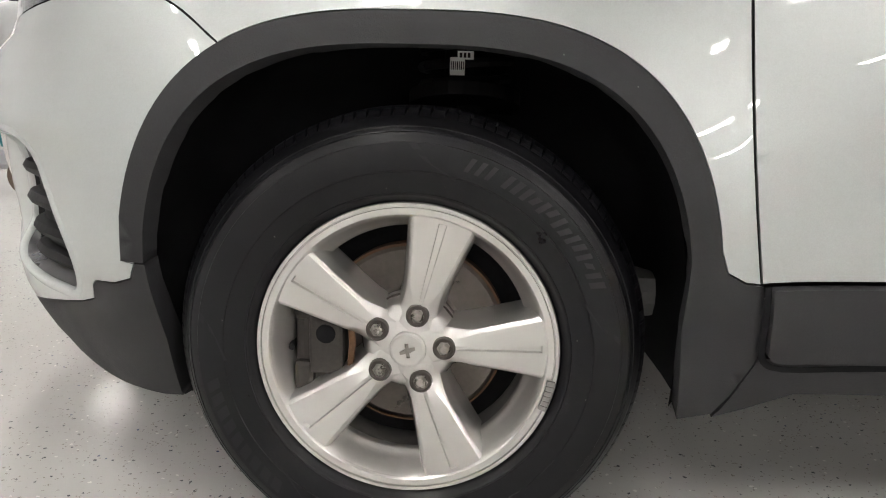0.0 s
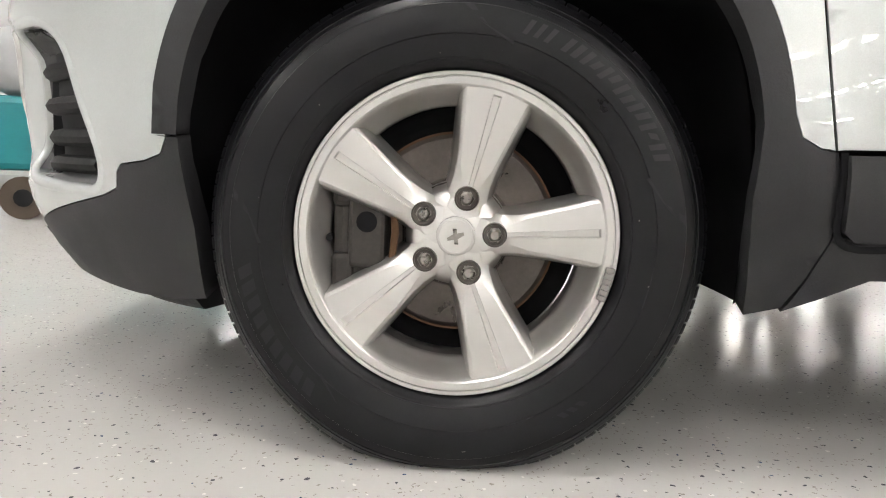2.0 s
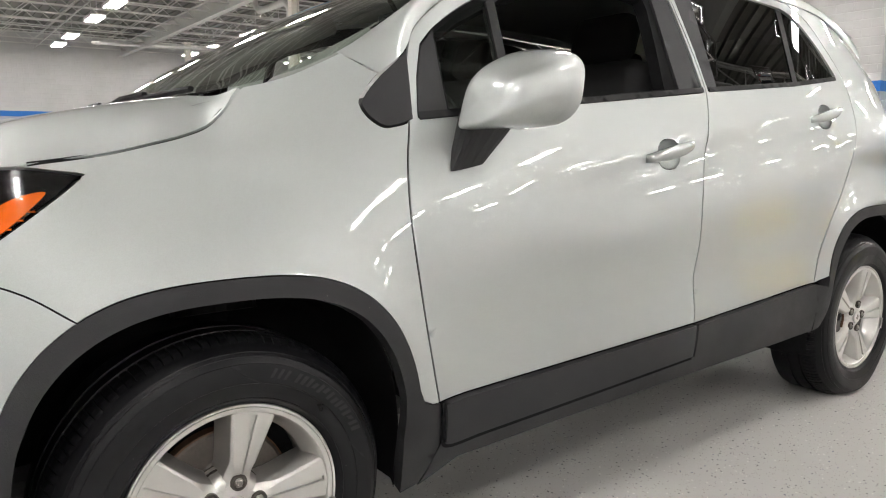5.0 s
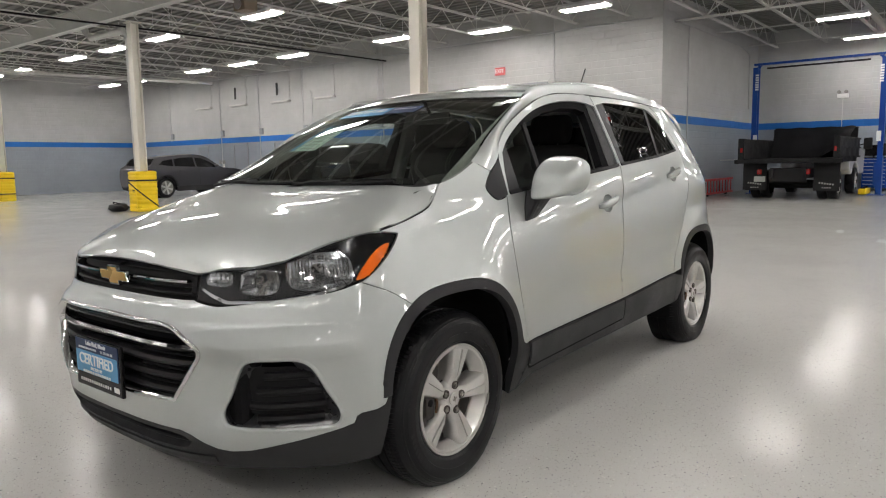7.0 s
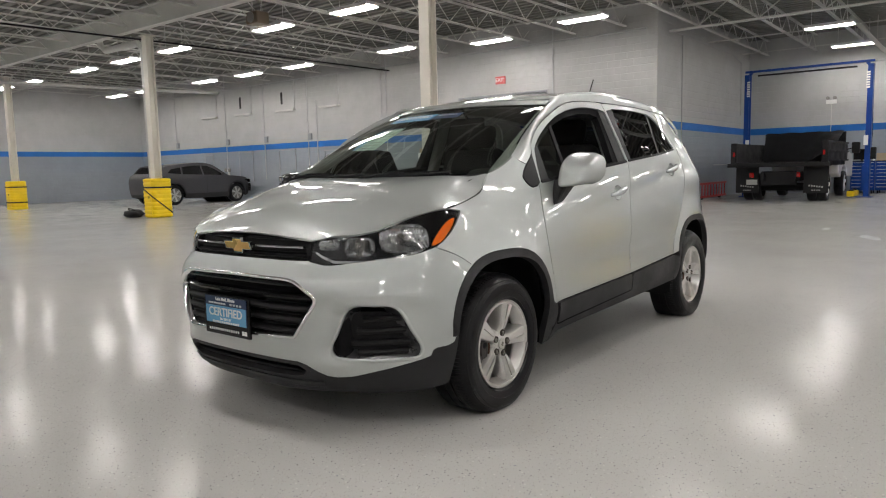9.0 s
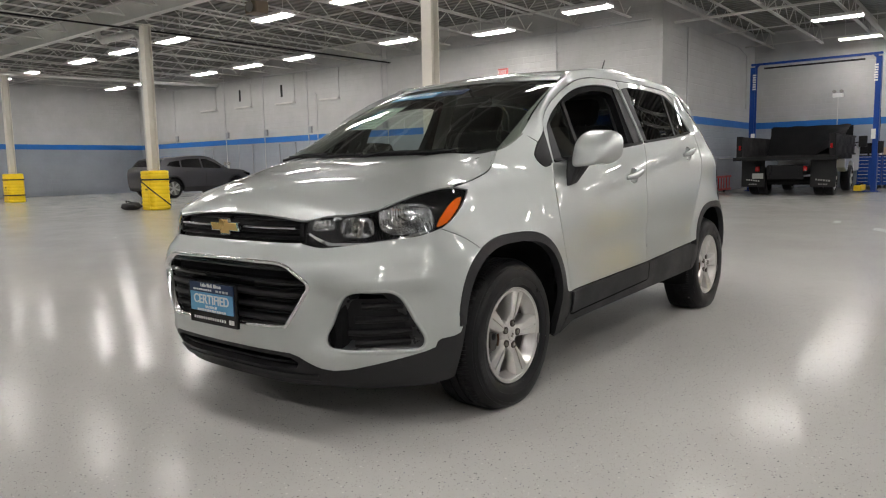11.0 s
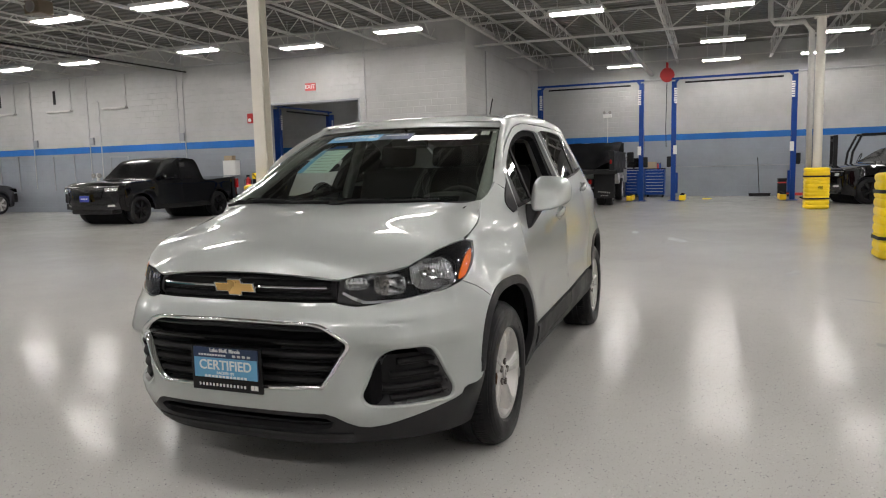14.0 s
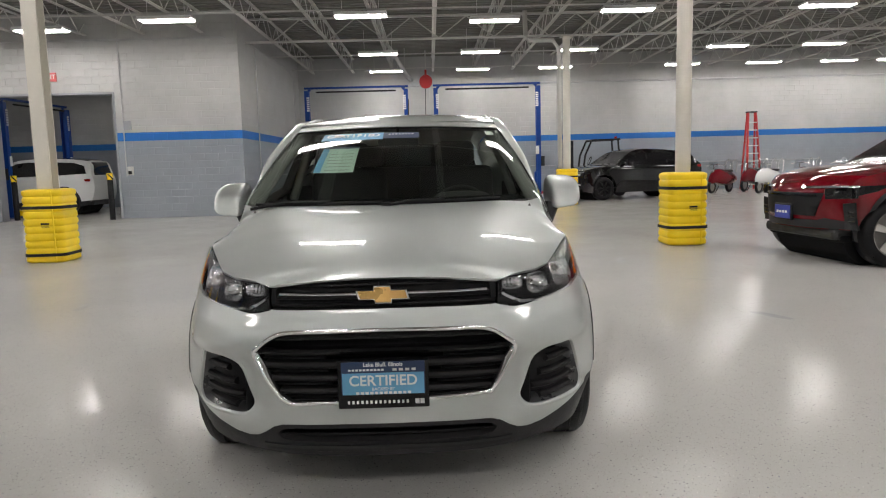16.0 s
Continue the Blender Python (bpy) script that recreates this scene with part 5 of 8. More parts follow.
    shield = [(0.0, -0.115), (0.15, -0.115), (0.172, -0.112), (0.172, -0.12), (0.0, -0.125)]
    part("dust_shield", lathe(shield, 48), DARK, w)
    cal = bmesh.new()
    add_box(cal, (-0.128, -0.075, 0.0), (0.075, 0.075, 0.15), None, 0.014)
    add_box(cal, (-0.118, -0.037, 0.0), (0.05, 0.015, 0.1), None, 0.006)
    add_box(cal, (-0.150, -0.040, -0.055), (0.03, 0.02, 0.05), None, 0.008)
    add_box(cal, (-0.150, -0.040, 0.055), (0.03, 0.02, 0.05), None, 0.008)
    part("brake_caliper", cal, CAST, w, "bare dark iron brake caliper")
    part("caliper_hole", tube((-0.118, -0.032, 0.012), (-0.118, -0.0285, 0.012), 0.014, 16), DARK, w)
    part("caliper_bolt", tube((-0.095, -0.06, 0.045), (-0.095, -0.03, 0.045), 0.009, 8), RUST, w)
    part("caliper_pin", pipe([(-0.085, -0.034, 0.05), (-0.08, -0.03, 0.0), (-0.085, -0.034, -0.05)], 0.005, 8), RUST, w)
    return w


first_wheel = make_wheel()
LIP = 0.862
for x in (0.0, 2.555):
    for sg in (-1, 1):
        ob = copy_thing(first_wheel, pose(x, 0, 0.335))
        ob.name = "wheel"
        m = Matrix.Translation((x, sg * LIP, 0.335))
        if sg < 0:
            m = m @ Matrix.Diagonal((1, -1, 1, 1))
        ob.matrix_basis = m
        ob.parent = car
        tagged(ob, "alloy wheel with a black rubber tyre")
for o in (*first_wheel.children_recursive, first_wheel):
    bpy.data.objects.remove(o)

# wheel wells
for i, cx in enumerate((0.0, 2.557)):
    for sg in (-1, 1):
        bm = bmesh.new()
        rows = []
        for k in range(41):
            a = radians(-8 + 199 * k / 40)
            row = []
            ax, az = arch(i, 1.0, math.degrees(a), math.degrees(a), 1)[0]
            edge = min(0.852, flank(ax, max(az, 0.3)) - 0.026)
            for r, y in ((0.925, edge), (0.985, edge - 0.05), (0.985, 0.7), (0.97, 0.6), (0.9, 0.56), (0.2, 0.55)):
                row.append(bm.verts.new((cx + (ax - cx) * r, sg * y, 0.335 + (az - 0.335) * r * (1.0 if az > 0.335 else 0.7))))
            rows.append(row)
        for p, q in zip(rows, rows[1:]):
            for j in range(len(p) - 1):
                bm.faces.new((p[j], p[j + 1], q[j + 1], q[j]))
        bmesh.ops.recalc_face_normals(bm, faces=bm.faces)
        part("wheel_well", bm, DARK, car, "dark wheel well liner", smooth=True)
for sg in (-1, 1):
    strut = part("suspension_strut", tube((0.06, sg * 0.62, 0.3), (0.06, sg * 0.57, 0.8), 0.035, 16), DARK, car)
    part("spring_seat", tube((0.06, sg * 0.60, 0.66), (0.06, sg * 0.595, 0.68), 0.09, 24), MATT_BLACK, strut)
    coil = [(0.06 + 0.07 * math.cos(t * 0.5), sg * 0.59 + 0.07 * math.sin(t * 0.5), 0.68 + 0.0022 * t) for t in range(50)]
    part("coil_spring", pipe(coil, 0.008, 6), MATT_BLACK, strut)
tag = part("parts_tag", box((0.05, -0.683, 0.722), (0.022, 0.002, 0.026), 0.0), WHITE, car, "small white paper parts tag")
part("tag_flap", box((0.062, -0.684, 0.738), (0.024, 0.002, 0.012), 0.0), WHITE, tag)
for k in range(7):
    part("tag_bar", box((0.041 + 0.003 * k, -0.6845, 0.723), (0.0012 + 0.0006 * (k % 2), 0.001, 0.012)), MATT_BLACK, tag)
for k in range(3):
    part("tag_letter_bar", box((0.055 + 0.006 * k, -0.6855, 0.738), (0.004, 0.001, 0.007)), MATT_BLACK, tag)

# underside and inner shell
# floor pan grey is set pale so it throws light under the car
part("underbody", box((1.25, 0, 0.36), (3.3, 1.25, 0.08), 0.03), UNDER_BOUNCE, car, "steel floor of the car, grey to bounce light below")
part("engine_block", box((-0.2, 0, 0.55), (0.95, 0.95, 0.5), 0.05), DARK, car)
for sg in (-1, 1):
    part("inner_sill", box((1.32, sg * 0.74, 0.39), (1.5, 0.2, 0.12), 0.02), DARK, car)
part("front_crossbeam", box((-0.66, 0, 0.5), (0.12, 1.1, 0.3), 0.03), DARK, car)
part("rear_axle", tube((2.555, -0.68, 0.33), (2.555, 0.68, 0.33), 0.04, 12), DARK, car)
part("rear_floor", box((2.85, 0, 0.5), (0.5, 1.2, 0.3), 0.03), DARK, car)


# ---- car details: lights, grille, badge, plate ----
# upper grille
UG_HALF = [(0.0, 0.795), (0.2, 0.794), (0.42, 0.79), (0.447, 0.79), (0.462, 0.868), (0.3, 0.886), (0.0, 0.892)]
upper = panel("upper_grille", skin_out(-0.035), mirrored(UG_HALF), MATT_BLACK, car, h=0.05, thick=0, gap=-0.015, label="black upper grille with a thin chrome bar")
for z, mat, hh in ((0.874, MATT_BLACK, 0.01), (0.843, CHROME, 0.013), (0.829, MATT_BLACK, 0.016), (0.803, MATT_BLACK, 0.014)):
    for sg in (-1, 1):
        bar_between("upper_grille_bar", z - hh / 2, z + hh / 2, sg * 0.02, sg * (0.43 if mat is not CHROME else 0.405), 0.03, mat, upper, proud=0.012 if mat is not CHROME else 0.002, n=14)
for sg in (-1, 1):
    bar_between("grille_end", 0.795, 0.868, sg * 0.425, sg * 0.447, 0.03, MATT_BLACK, upper, proud=0.006, n=3)

# badge: a plain gold cross of two slanted bars in a chrome edge
BADGE = [(-0.098, -0.018), (-0.033, -0.018), (-0.033, -0.034), (0.028, -0.034), (0.033, -0.018), (0.088, -0.018), (0.098, 0.018), (0.033, 0.018), (0.033, 0.034), (-0.028, 0.034), (-0.033, 0.018), (-0.088, 0.018)]
badge_at = Matrix.Translation((-0.823, 0, 0.841)) @ Matrix.Rotation(radians(-4), 4, "Y")
badge = part("badge", prism([(a * 1.0, b) for a, b in BADGE], 0.014, "x", 0.0, 0.002), CHROME, car, "gold badge in a chrome edge", m=badge_at)
part("badge_face", prism([(a * 0.92, b * 0.84) for a, b in BADGE], 0.006, "x", -0.006, 0.0015), GOLD, badge)

# dealer plate
plate = empty("dealer_plate", (-0.897, 0.003, 0.532))
plate.parent = car
tagged(plate, "blue and navy dealer plate in a black frame")
fr = prism([(-0.162, -0.088), (0.162, -0.088), (0.162, 0.088), (-0.162, 0.088)], 0.014, "x", 0.0, 0.004)
part("plate_frame", fr, GLOSS_BLACK, plate, "black plastic plate frame")
part("plate_sheet", box((-0.0085, 0, 0.026), (0.003, 0.296, 0.114)), STICKER_NAVY, plate)
part("plate_field", box((-0.0105, 0, 0.004), (0.002, 0.290, 0.078)), STICKER_BLUE, plate)


def letters(text, size, at, mat, parent, depth=0.0008, name="lettering", turn=None, bold=0.0, spacing=1.0):
    cu = bpy.data.curves.new(name, "FONT")
    cu.body, cu.size, cu.extrude, cu.offset = text, size, depth, bold
    cu.align_x, cu.align_y = "CENTER", "CENTER"
    cu.space_character = spacing
    tmp = bpy.data.objects.new("tmp", cu)
    scene.collection.objects.link(tmp)
    bpy.context.view_layer.update()
    me = bpy.data.meshes.new_from_object(tmp.evaluated_get(bpy.context.evaluated_depsgraph_get()))
    bpy.data.objects.remove(tmp)
    me.materials.clear()
    me.materials.append(mat)
    ob = new(name, me)
    ob.parent = parent
    ob.matrix_basis = Matrix.Translation(at) @ (turn if turn is not None else Matrix(((0, 0, -1, 0), (-1, 0, 0, 0), (0, 1, 0, 0), (0, 0, 0, 1))))
    return ob


def bars(n, w, h, at, mat, parent, gapk=0.3, name="letter_bar", axis="y"):
    """Unreadable or private writing as a row of plain bars."""
    step_ = w / n
    for k in range(n):
        c = (k - (n - 1) / 2) * step_
        part(name, box((at[0], at[1] + c, at[2]) if axis == "y" else (at[0] + c, at[1], at[2]), (0.0012, step_ * (1 - gapk), h) if axis == "y" else (step_ * (1 - gapk), 0.0012, h)), mat, parent)


letters("CERTIFIED", 0.0525, (-0.0122, 0, 0.014), WHITE, plate, bold=0.0009)
letters("BACKED BY", 0.0155, (-0.0122, 0, -0.0155), WHITE, plate)
letters("Lake Bluff, Illinois", 0.02, (-0.0108, 0, 0.0725), WHITE, plate, bold=0.0005)
bars(12, 0.2, 0.009, (-0.0122, 0, -0.0295), WHITE, plate)
bars(10, 0.13, 0.007, (-0.0108, 0.06, 0.054), WHITE, plate)
bars(4, 0.09, 0.009, (-0.0108, -0.075, 0.054), ALLOY, plate, 0.35)
bars(14, 0.225, 0.011, (-0.0085, 0.02, -0.064), WHITE, plate, 0.5)
bars(2, 0.035, 0.018, (-0.0085, -0.128, -0.064), WHITE, plate, 0.15)

# headlights
HL = spline(HL_LOW, 5)[:-1] + spline(HL_REAR, 5)[:-1] + spline(HL_TOP, 5)
AMB = spline([(1.018, 0.836), (1.062, 0.846), (1.108, 0.876), (1.16, 0.918), (1.182, 0.942), (1.142, 0.936), (1.098, 0.914), (1.062, 0.885), (1.034, 0.860)], 4, closed=True)


def bowl(bm, s0, s1, z0, z1, deep, cols=26, lines=10, flute=0.0):
    """A hollow reflector set back from the skin, with upright flutes."""
    g = {}
    for i in range(cols + 1):
        u = 2 * i / cols - 1
        for j in range(lines + 1):
            v = 2 * j / lines - 1
            uu, vv = u * (1 - 0.2 * v ** 4), v * (1 - 0.2 * u ** 4)
            dish = deep * ((1 - u * u) * (1 - v * v)) ** 0.7
            g[i, j] = bm.verts.new(skin((s0 + s1) / 2 + uu * (s1 - s0) / 2, (z0 + z1) / 2 + vv * (z1 - z0) / 2, -0.013 - dish - (flute if i % 2 else 0.0)))
    for i in range(cols):
        for j in range(lines):
            bm.faces.new((g[i, j], g[i + 1, j], g[i + 1, j + 1], g[i, j + 1]))


for sg in (-1, 1):
    hl = panel("headlight", skin_out(-0.085), [(sg * a, b) for a, b in HL], LAMP_CASE, car, h=0.035, thick=-0.03, gap=0.004, label="clear headlight with chrome bowls and an amber corner")
    b1 = bmesh.new()
    bowl(b1, sg * 0.768, sg * 1.022, 0.806, 0.940, 0.066, 40, 16, 0.0014)
    part("main_reflector", b1, REFLECTOR, hl, "chrome headlight bowl", smooth=False)
    b2 = bmesh.new()
    bowl(b2, sg * 0.605, sg * 0.757, 0.800, 0.890, 0.055, 30, 12, 0.0)
    part("inner_reflector", b2, REFLECTOR, hl, "chrome headlight bowl", smooth=True)
    b3 = bmesh.new()
    bowl(b3, sg * 0.48, sg * 0.594, 0.831, 0.878, 0.016, 12, 5, 0.0012)
    part("marker_reflector", b3, REFLECTOR, hl, smooth=False)
    cuts = [[(sg * (c + w * math.copysign(abs(math.cos(q)) ** 0.62, math.cos(q))), z + h * math.copysign(abs(math.sin(q)) ** 0.62, math.sin(q))) for q in [2 * math.pi * i / 28 for i in range(28)]] for c, z, w, h in ((0.895, 0.873, 0.118, 0.058), (0.681, 0.845, 0.068, 0.037), (0.537, 0.8545, 0.05, 0.019))]
    panel("bezel", skin_out(-0.008), [(sg * a, b) for a, b in HL], GLOSS_BLACK, hl, holes=cuts, h=0.03, thick=0.016, gap=0.004, label="gloss black bezel round the bowls")
    for bs, bz, br in ((0.89, 0.874, 0.016), (0.68, 0.846, 0.012)):
        hub = skin(sg * bs, bz, -0.06)
        part("bulb_socket", tube(hub, hub + Vector((-0.012, sg * 0.006, 0)), br, 16), NUT, hl)
    bulb = skin(sg * 0.885, 0.872, -0.055)
    part("bulb", tube(bulb, bulb + Vector((-0.02, -0.012 * -sg, 0)), 0.011, 12), GLASS_CLEAR, hl)
    panel("amber_reflector", skin_out(-0.004), [(sg * a, b) for a, b in AMB], AMBER, hl, h=0.02, thick=0.01, gap=0.0, label="amber turn lens")
    strip = [(sg * a, b) for a, b in ((0.478, 0.826), (0.514, 0.808), (0.57, 0.788), (0.727, 0.787), (0.843, 0.800), (0.967, 0.824), (0.967, 0.815), (0.843, 0.791), (0.727, 0.778), (0.565, 0.778), (0.508, 0.799), (0.474, 0.819))]
    panel("chrome_strip", skin_out(-0.004), strip, CHROME, hl, h=0.02, thick=0.008, gap=0.0)
    lens = panel("lens", skin_out(-0.001), [(sg * a, b) for a, b in HL], GLASS_CLEAR, hl, h=0.03, thick=0, gap=0.002, label="clear plastic lens")
    lens.visible_shadow = False
    # ribbed amber
    for k in range(6):
        z0 = 0.845 + 0.013 * k
        a0 = 1.025 + 0.018 * k
        bar_between("amber_rib", z0, z0 + 0.004, sg * a0, sg * (a0 + 0.05), 0.006, AMBER, hl, proud=0.006, n=4)


# ---- car details: side glass, mirrors, handles, cabin ----
def flat_panel(name, pts, d, mat, parent, **kw):
    return both(name, skin_out(d), line(*pts), mat, parent, **kw)


SAIL = [(0.46, 1.076), (0.484, 1.165), (0.515, 1.243), (0.562, 1.284), (0.545, 1.085)]
flat_panel("sail_panel", SAIL, -0.004, CLAD, car, h=0.03, thick=0.015, label="black plastic corner panel by the mirror")
both("fender_sail", skin_out(0.002), line((0.446, 1.073)) + xz((0.446, 1.073), (0.40, 1.059), (0.374, 1.058), (0.345, 1.079), (0.335, 1.106), (0.353, 1.132), (0.392, 1.169))[1:] + line((0.474, 1.23), (0.462, 1.16)), CLAD, car, h=0.03, thick=0.015, gap=0.002, label="black plastic corner panel at the pillar foot")
QUARTER_GLASS = [(0.56, 1.09), (0.72, 1.108), (0.738, 1.37), (0.66, 1.335), (0.565, 1.27)]
for ob in both("vent_window", skin_out(-0.01), line(*QUARTER_GLASS), GLASS, car, h=0.06, thick=0, gap=-0.004):
    ob.visible_shadow = False
flat_panel("window_divider", [(0.718, 1.1), (0.748, 1.105), (0.775, 1.39), (0.742, 1.372)], -0.004, MATT_BLACK, car, h=0.03, thick=0.02)
FH_IN = [(0.54, 1.084), (1.34, 1.166), (1.366, 1.3), (1.384, 1.42), (1.376, 1.466), (1.29, 1.484), (1.13, 1.478), (0.95, 1.446), (0.8, 1.398), (0.64, 1.32), (0.556, 1.268)]
both("window_channel", skin_out(-0.012), FRONT_HOLE, DARK, car, holes=[line(*FH_IN)], h=0.03, thick=0.04, gap=-0.012, label="black rubber window channel")
both("b_pillar_front_trim", skin_out(-0.003), line((1.385, 1.172), (1.492, 1.183), (1.49, 1.3), (1.474, 1.488), (1.40, 1.5)), CLAD, car, h=0.04, thick=0.02, gap=0.0, label="grey-black door pillar trim")
both("b_pillar_rear_trim", skin_out(-0.003), line((1.524, 1.186), (1.575, 1.19), (1.60, 1.512), (1.512, 1.498), (1.524, 1.3)), CLAD, car, h=0.04, thick=0.02, gap=0.0, label="grey-black door pillar trim")
both("belt_strip", skin_out(0.004), line((0.462, 1.074), (1.494, 1.176), (1.494, 1.19), (0.462, 1.09)), MATT_BLACK, car, h=0.03, thick=0.012, gap=0.0)
both("belt_strip", skin_out(0.004), line((1.524, 1.178), (2.03, 1.219), (2.37, 1.258), (2.37, 1.272), (2.03, 1.233), (1.524, 1.192)), MATT_BLACK, car, h=0.03, thick=0.012, gap=0.0)
both("rear_door_window", skin_out(-0.006), line((1.575, 1.192), (2.04, 1.232), (2.115, 1.5), (2.0, 1.512), (1.8, 1.517), (1.602, 1.514)), GLASS_DARK, car, h=0.06, thick=0, gap=-0.004, label="dark privacy glass")
both("rear_quarter_window", skin_out(-0.006), line((2.07, 1.236), (2.37, 1.268), (2.33, 1.37), (2.25, 1.45), (2.145, 1.496)), GLASS_DARK, car, h=0.06, thick=0, gap=-0.004, label="dark privacy glass")
flat_panel("rear_window_divider", [(2.038, 1.232), (2.072, 1.235), (2.147, 1.5), (2.113, 1.504)], -0.003, MATT_BLACK, car, h=0.03, thick=0.02)


def rounded_body(c, size, power, sg, n=28, taper=0.0):
    """A pebble-like housing; its back is cut flat and its outer end draws in."""
    bm = bmesh.new()
    rows = []
    for i in range(n // 2 + 1):
        t = math.pi / 2 * i / (n // 2)
        row = []
        for k in range(n):
            a = 2 * math.pi * k / n
            ca, sa = math.cos(a), math.sin(a)
            ry = math.copysign(abs(ca) ** power, ca) * size[1]
            rz = math.copysign(abs(sa) ** power, sa) * size[2]
            f = math.cos(t) ** 0.42
            x = -size[0] * math.sin(t) * (1 - 0.42 * sa * math.cos(t))
            row.append(bm.verts.new((c[0] + x + 0.1 * rz * f + taper * 0.9 * ry * f * sg, c[1] + ry * f + sg * taper * 0.9 * max(rz, 0.0) * f * max(0.0, -ca * sg), c[2] + rz * f * (1 - ((0.08 if sa > 0 else 0.16) + taper) * ca * sg) - 0.03 * math.sin(t) ** 2)))
        rows.append(row)
    for p, q in zip(rows, rows[1:]):
        for k in range(n):
            bm.faces.new((p[k], p[(k + 1) % n], q[(k + 1) % n], q[k]))
    bmesh.ops.remove_doubles(bm, verts=bm.verts, dist=1e-5)
    inner = [v for v in bm.verts if not v.is_boundary]
    for _ in range(5):
        bmesh.ops.smooth_vert(bm, verts=inner, factor=0.5, use_axis_x=True, use_axis_y=True, use_axis_z=True)
    back = [e for e in bm.edges if len(e.link_faces) == 1]
    r = bmesh.ops.extrude_edge_only(bm, edges=back)
    vs = [v for v in r["geom"] if isinstance(v, bmesh.types.BMVert)]
    for v in vs:
        v.co.x += 0.022
        v.co.y = c[1] + (v.co.y - c[1]) * 0.965
        v.co.z = c[2] + (v.co.z - c[2]) * 0.965
    bmesh.ops.contextual_create(bm, geom=[e for e in bm.edges if len(e.link_faces) == 1])
    bmesh.ops.recalc_face_normals(bm, faces=bm.faces)
    return bm


for sg in (-1, 1):
    mb = rounded_body((0.705, sg * 0.928, 1.142), (0.178, 0.100, 0.086), 0.56, sg, 40, 0.10)
    mir = part("door_mirror", mb, SILVER, car, "silver door mirror on a black foot", smooth=True)
    mir.data.set_sharp_from_angle(angle=radians(45))
    part("mirror_glass", prism([(-0.082 + 0.0, -0.06), (0.07, -0.065), (0.084, -0.04), (0.084, 0.045), (0.066, 0.068), (-0.07, 0.062), (-0.084, 0.04)], 0.004, "x", 0.0), CHROME, mir, m=Matrix.Translation((0.729, sg * 0.926, 1.146)) @ Matrix.Rotation(radians(sg * 7), 4, 'Z') @ Matrix.Rotation(radians(6), 4, 'Y') @ Matrix.Diagonal((1, 0.95, 0.8, 1)))
    foot = bmesh.new()
    ring0, ring1 = [], []
    for k in range(16):
        a = 2 * math.pi * k / 16
        ca, sa = math.copysign(abs(math.cos(a)) ** 0.6, math.cos(a)), math.copysign(abs(math.sin(a)) ** 0.6, math.sin(a))
        ring0.append(foot.verts.new((0.565 + 0.046 * ca, sg * (0.832 + 0.018 * sa), 0.968 + 0.008 * ca)))
        ring1.append(foot.verts.new((0.612 + 0.066 * ca, sg * (0.858 + 0.05 * sa), 1.082 - 0.006 * ca)))
    for k in range(16):
        foot.faces.new((ring0[k], ring0[(k + 1) % 16], ring1[(k + 1) % 16], ring1[k]))
    foot.faces.new(ring0[::-1])
    foot.faces.new(ring1)
    bmesh.ops.recalc_face_normals(foot, faces=foot.faces)
    part("mirror_foot", foot, CLAD, mir, "black plastic mirror foot", smooth=False)

    for hx, hz, slope in ((1.292, 0.992, 0.04), (2.222, 1.118, 0.04)):
        rec = bmesh.new()
        rows = []
        for i in range(8):
            t = i / 7
            rows.append([rec.verts.new(skin(sg * a, b, -0.015 * (1 - (1 - t) ** 2))) for a, b in handle_cut(hx, hz, 1.0 - 0.85 * t ** 1.5)])
        for p, q in zip(rows, rows[1:]):
            for k in range(24):
                rec.faces.new((p[k], p[(k + 1) % 24], q[(k + 1) % 24], q[k]))
        rec.faces.new(rows[-1])
        bmesh.ops.recalc_face_normals(rec, faces=rec.faces)
        cup = part("handle_recess", rec, SILVER, car, smooth=True)
        grip = []
        for k in range(13):
            t = k / 12
            px = hx - 0.105 + 0.21 * t
            grip.append(skin(sg * s_x(px), hz - 0.012 + slope * t, 0.004 + 0.024 * math.sin(math.pi * t) ** 0.5))
        gb = bmesh.new()
        rows = []
        for k, p in enumerate(grip):
            t = k / 12
            hh = 0.010 + 0.008 * math.sin(math.pi * t)
            rows.append([gb.verts.new(p + Vector((0, sg * oy, oz))) for oy, oz in ((-0.012, -hh), (0.002, -hh), (0.007, -hh * 0.3), (0.006, hh * 0.5), (0.0, hh), (-0.012, hh))])
        for p, q in zip(rows, rows[1:]):
            for j in range(6):
                gb.faces.new((p[j], p[(j + 1) % 6], q[(j + 1) % 6], q[j]))
        gb.faces.new(rows[0])
        gb.faces.new(rows[-1])
        bmesh.ops.recalc_face_normals(gb, faces=gb.faces)
        part("door_handle", gb, SILVER, car, "silver pull handle", smooth=True)

# wipers, cowl, aerial, roof rails
cowl = sheet("cowl", lambda a, v: Vector((-0.02 + 0.04 * abs(a) ** 2.2 + 0.1 * v, 0.66 * a, 1.085 + 0.01 * a * a + 0.03 * v)), 20, 3, MATT_BLACK, car, label="black plastic cowl")
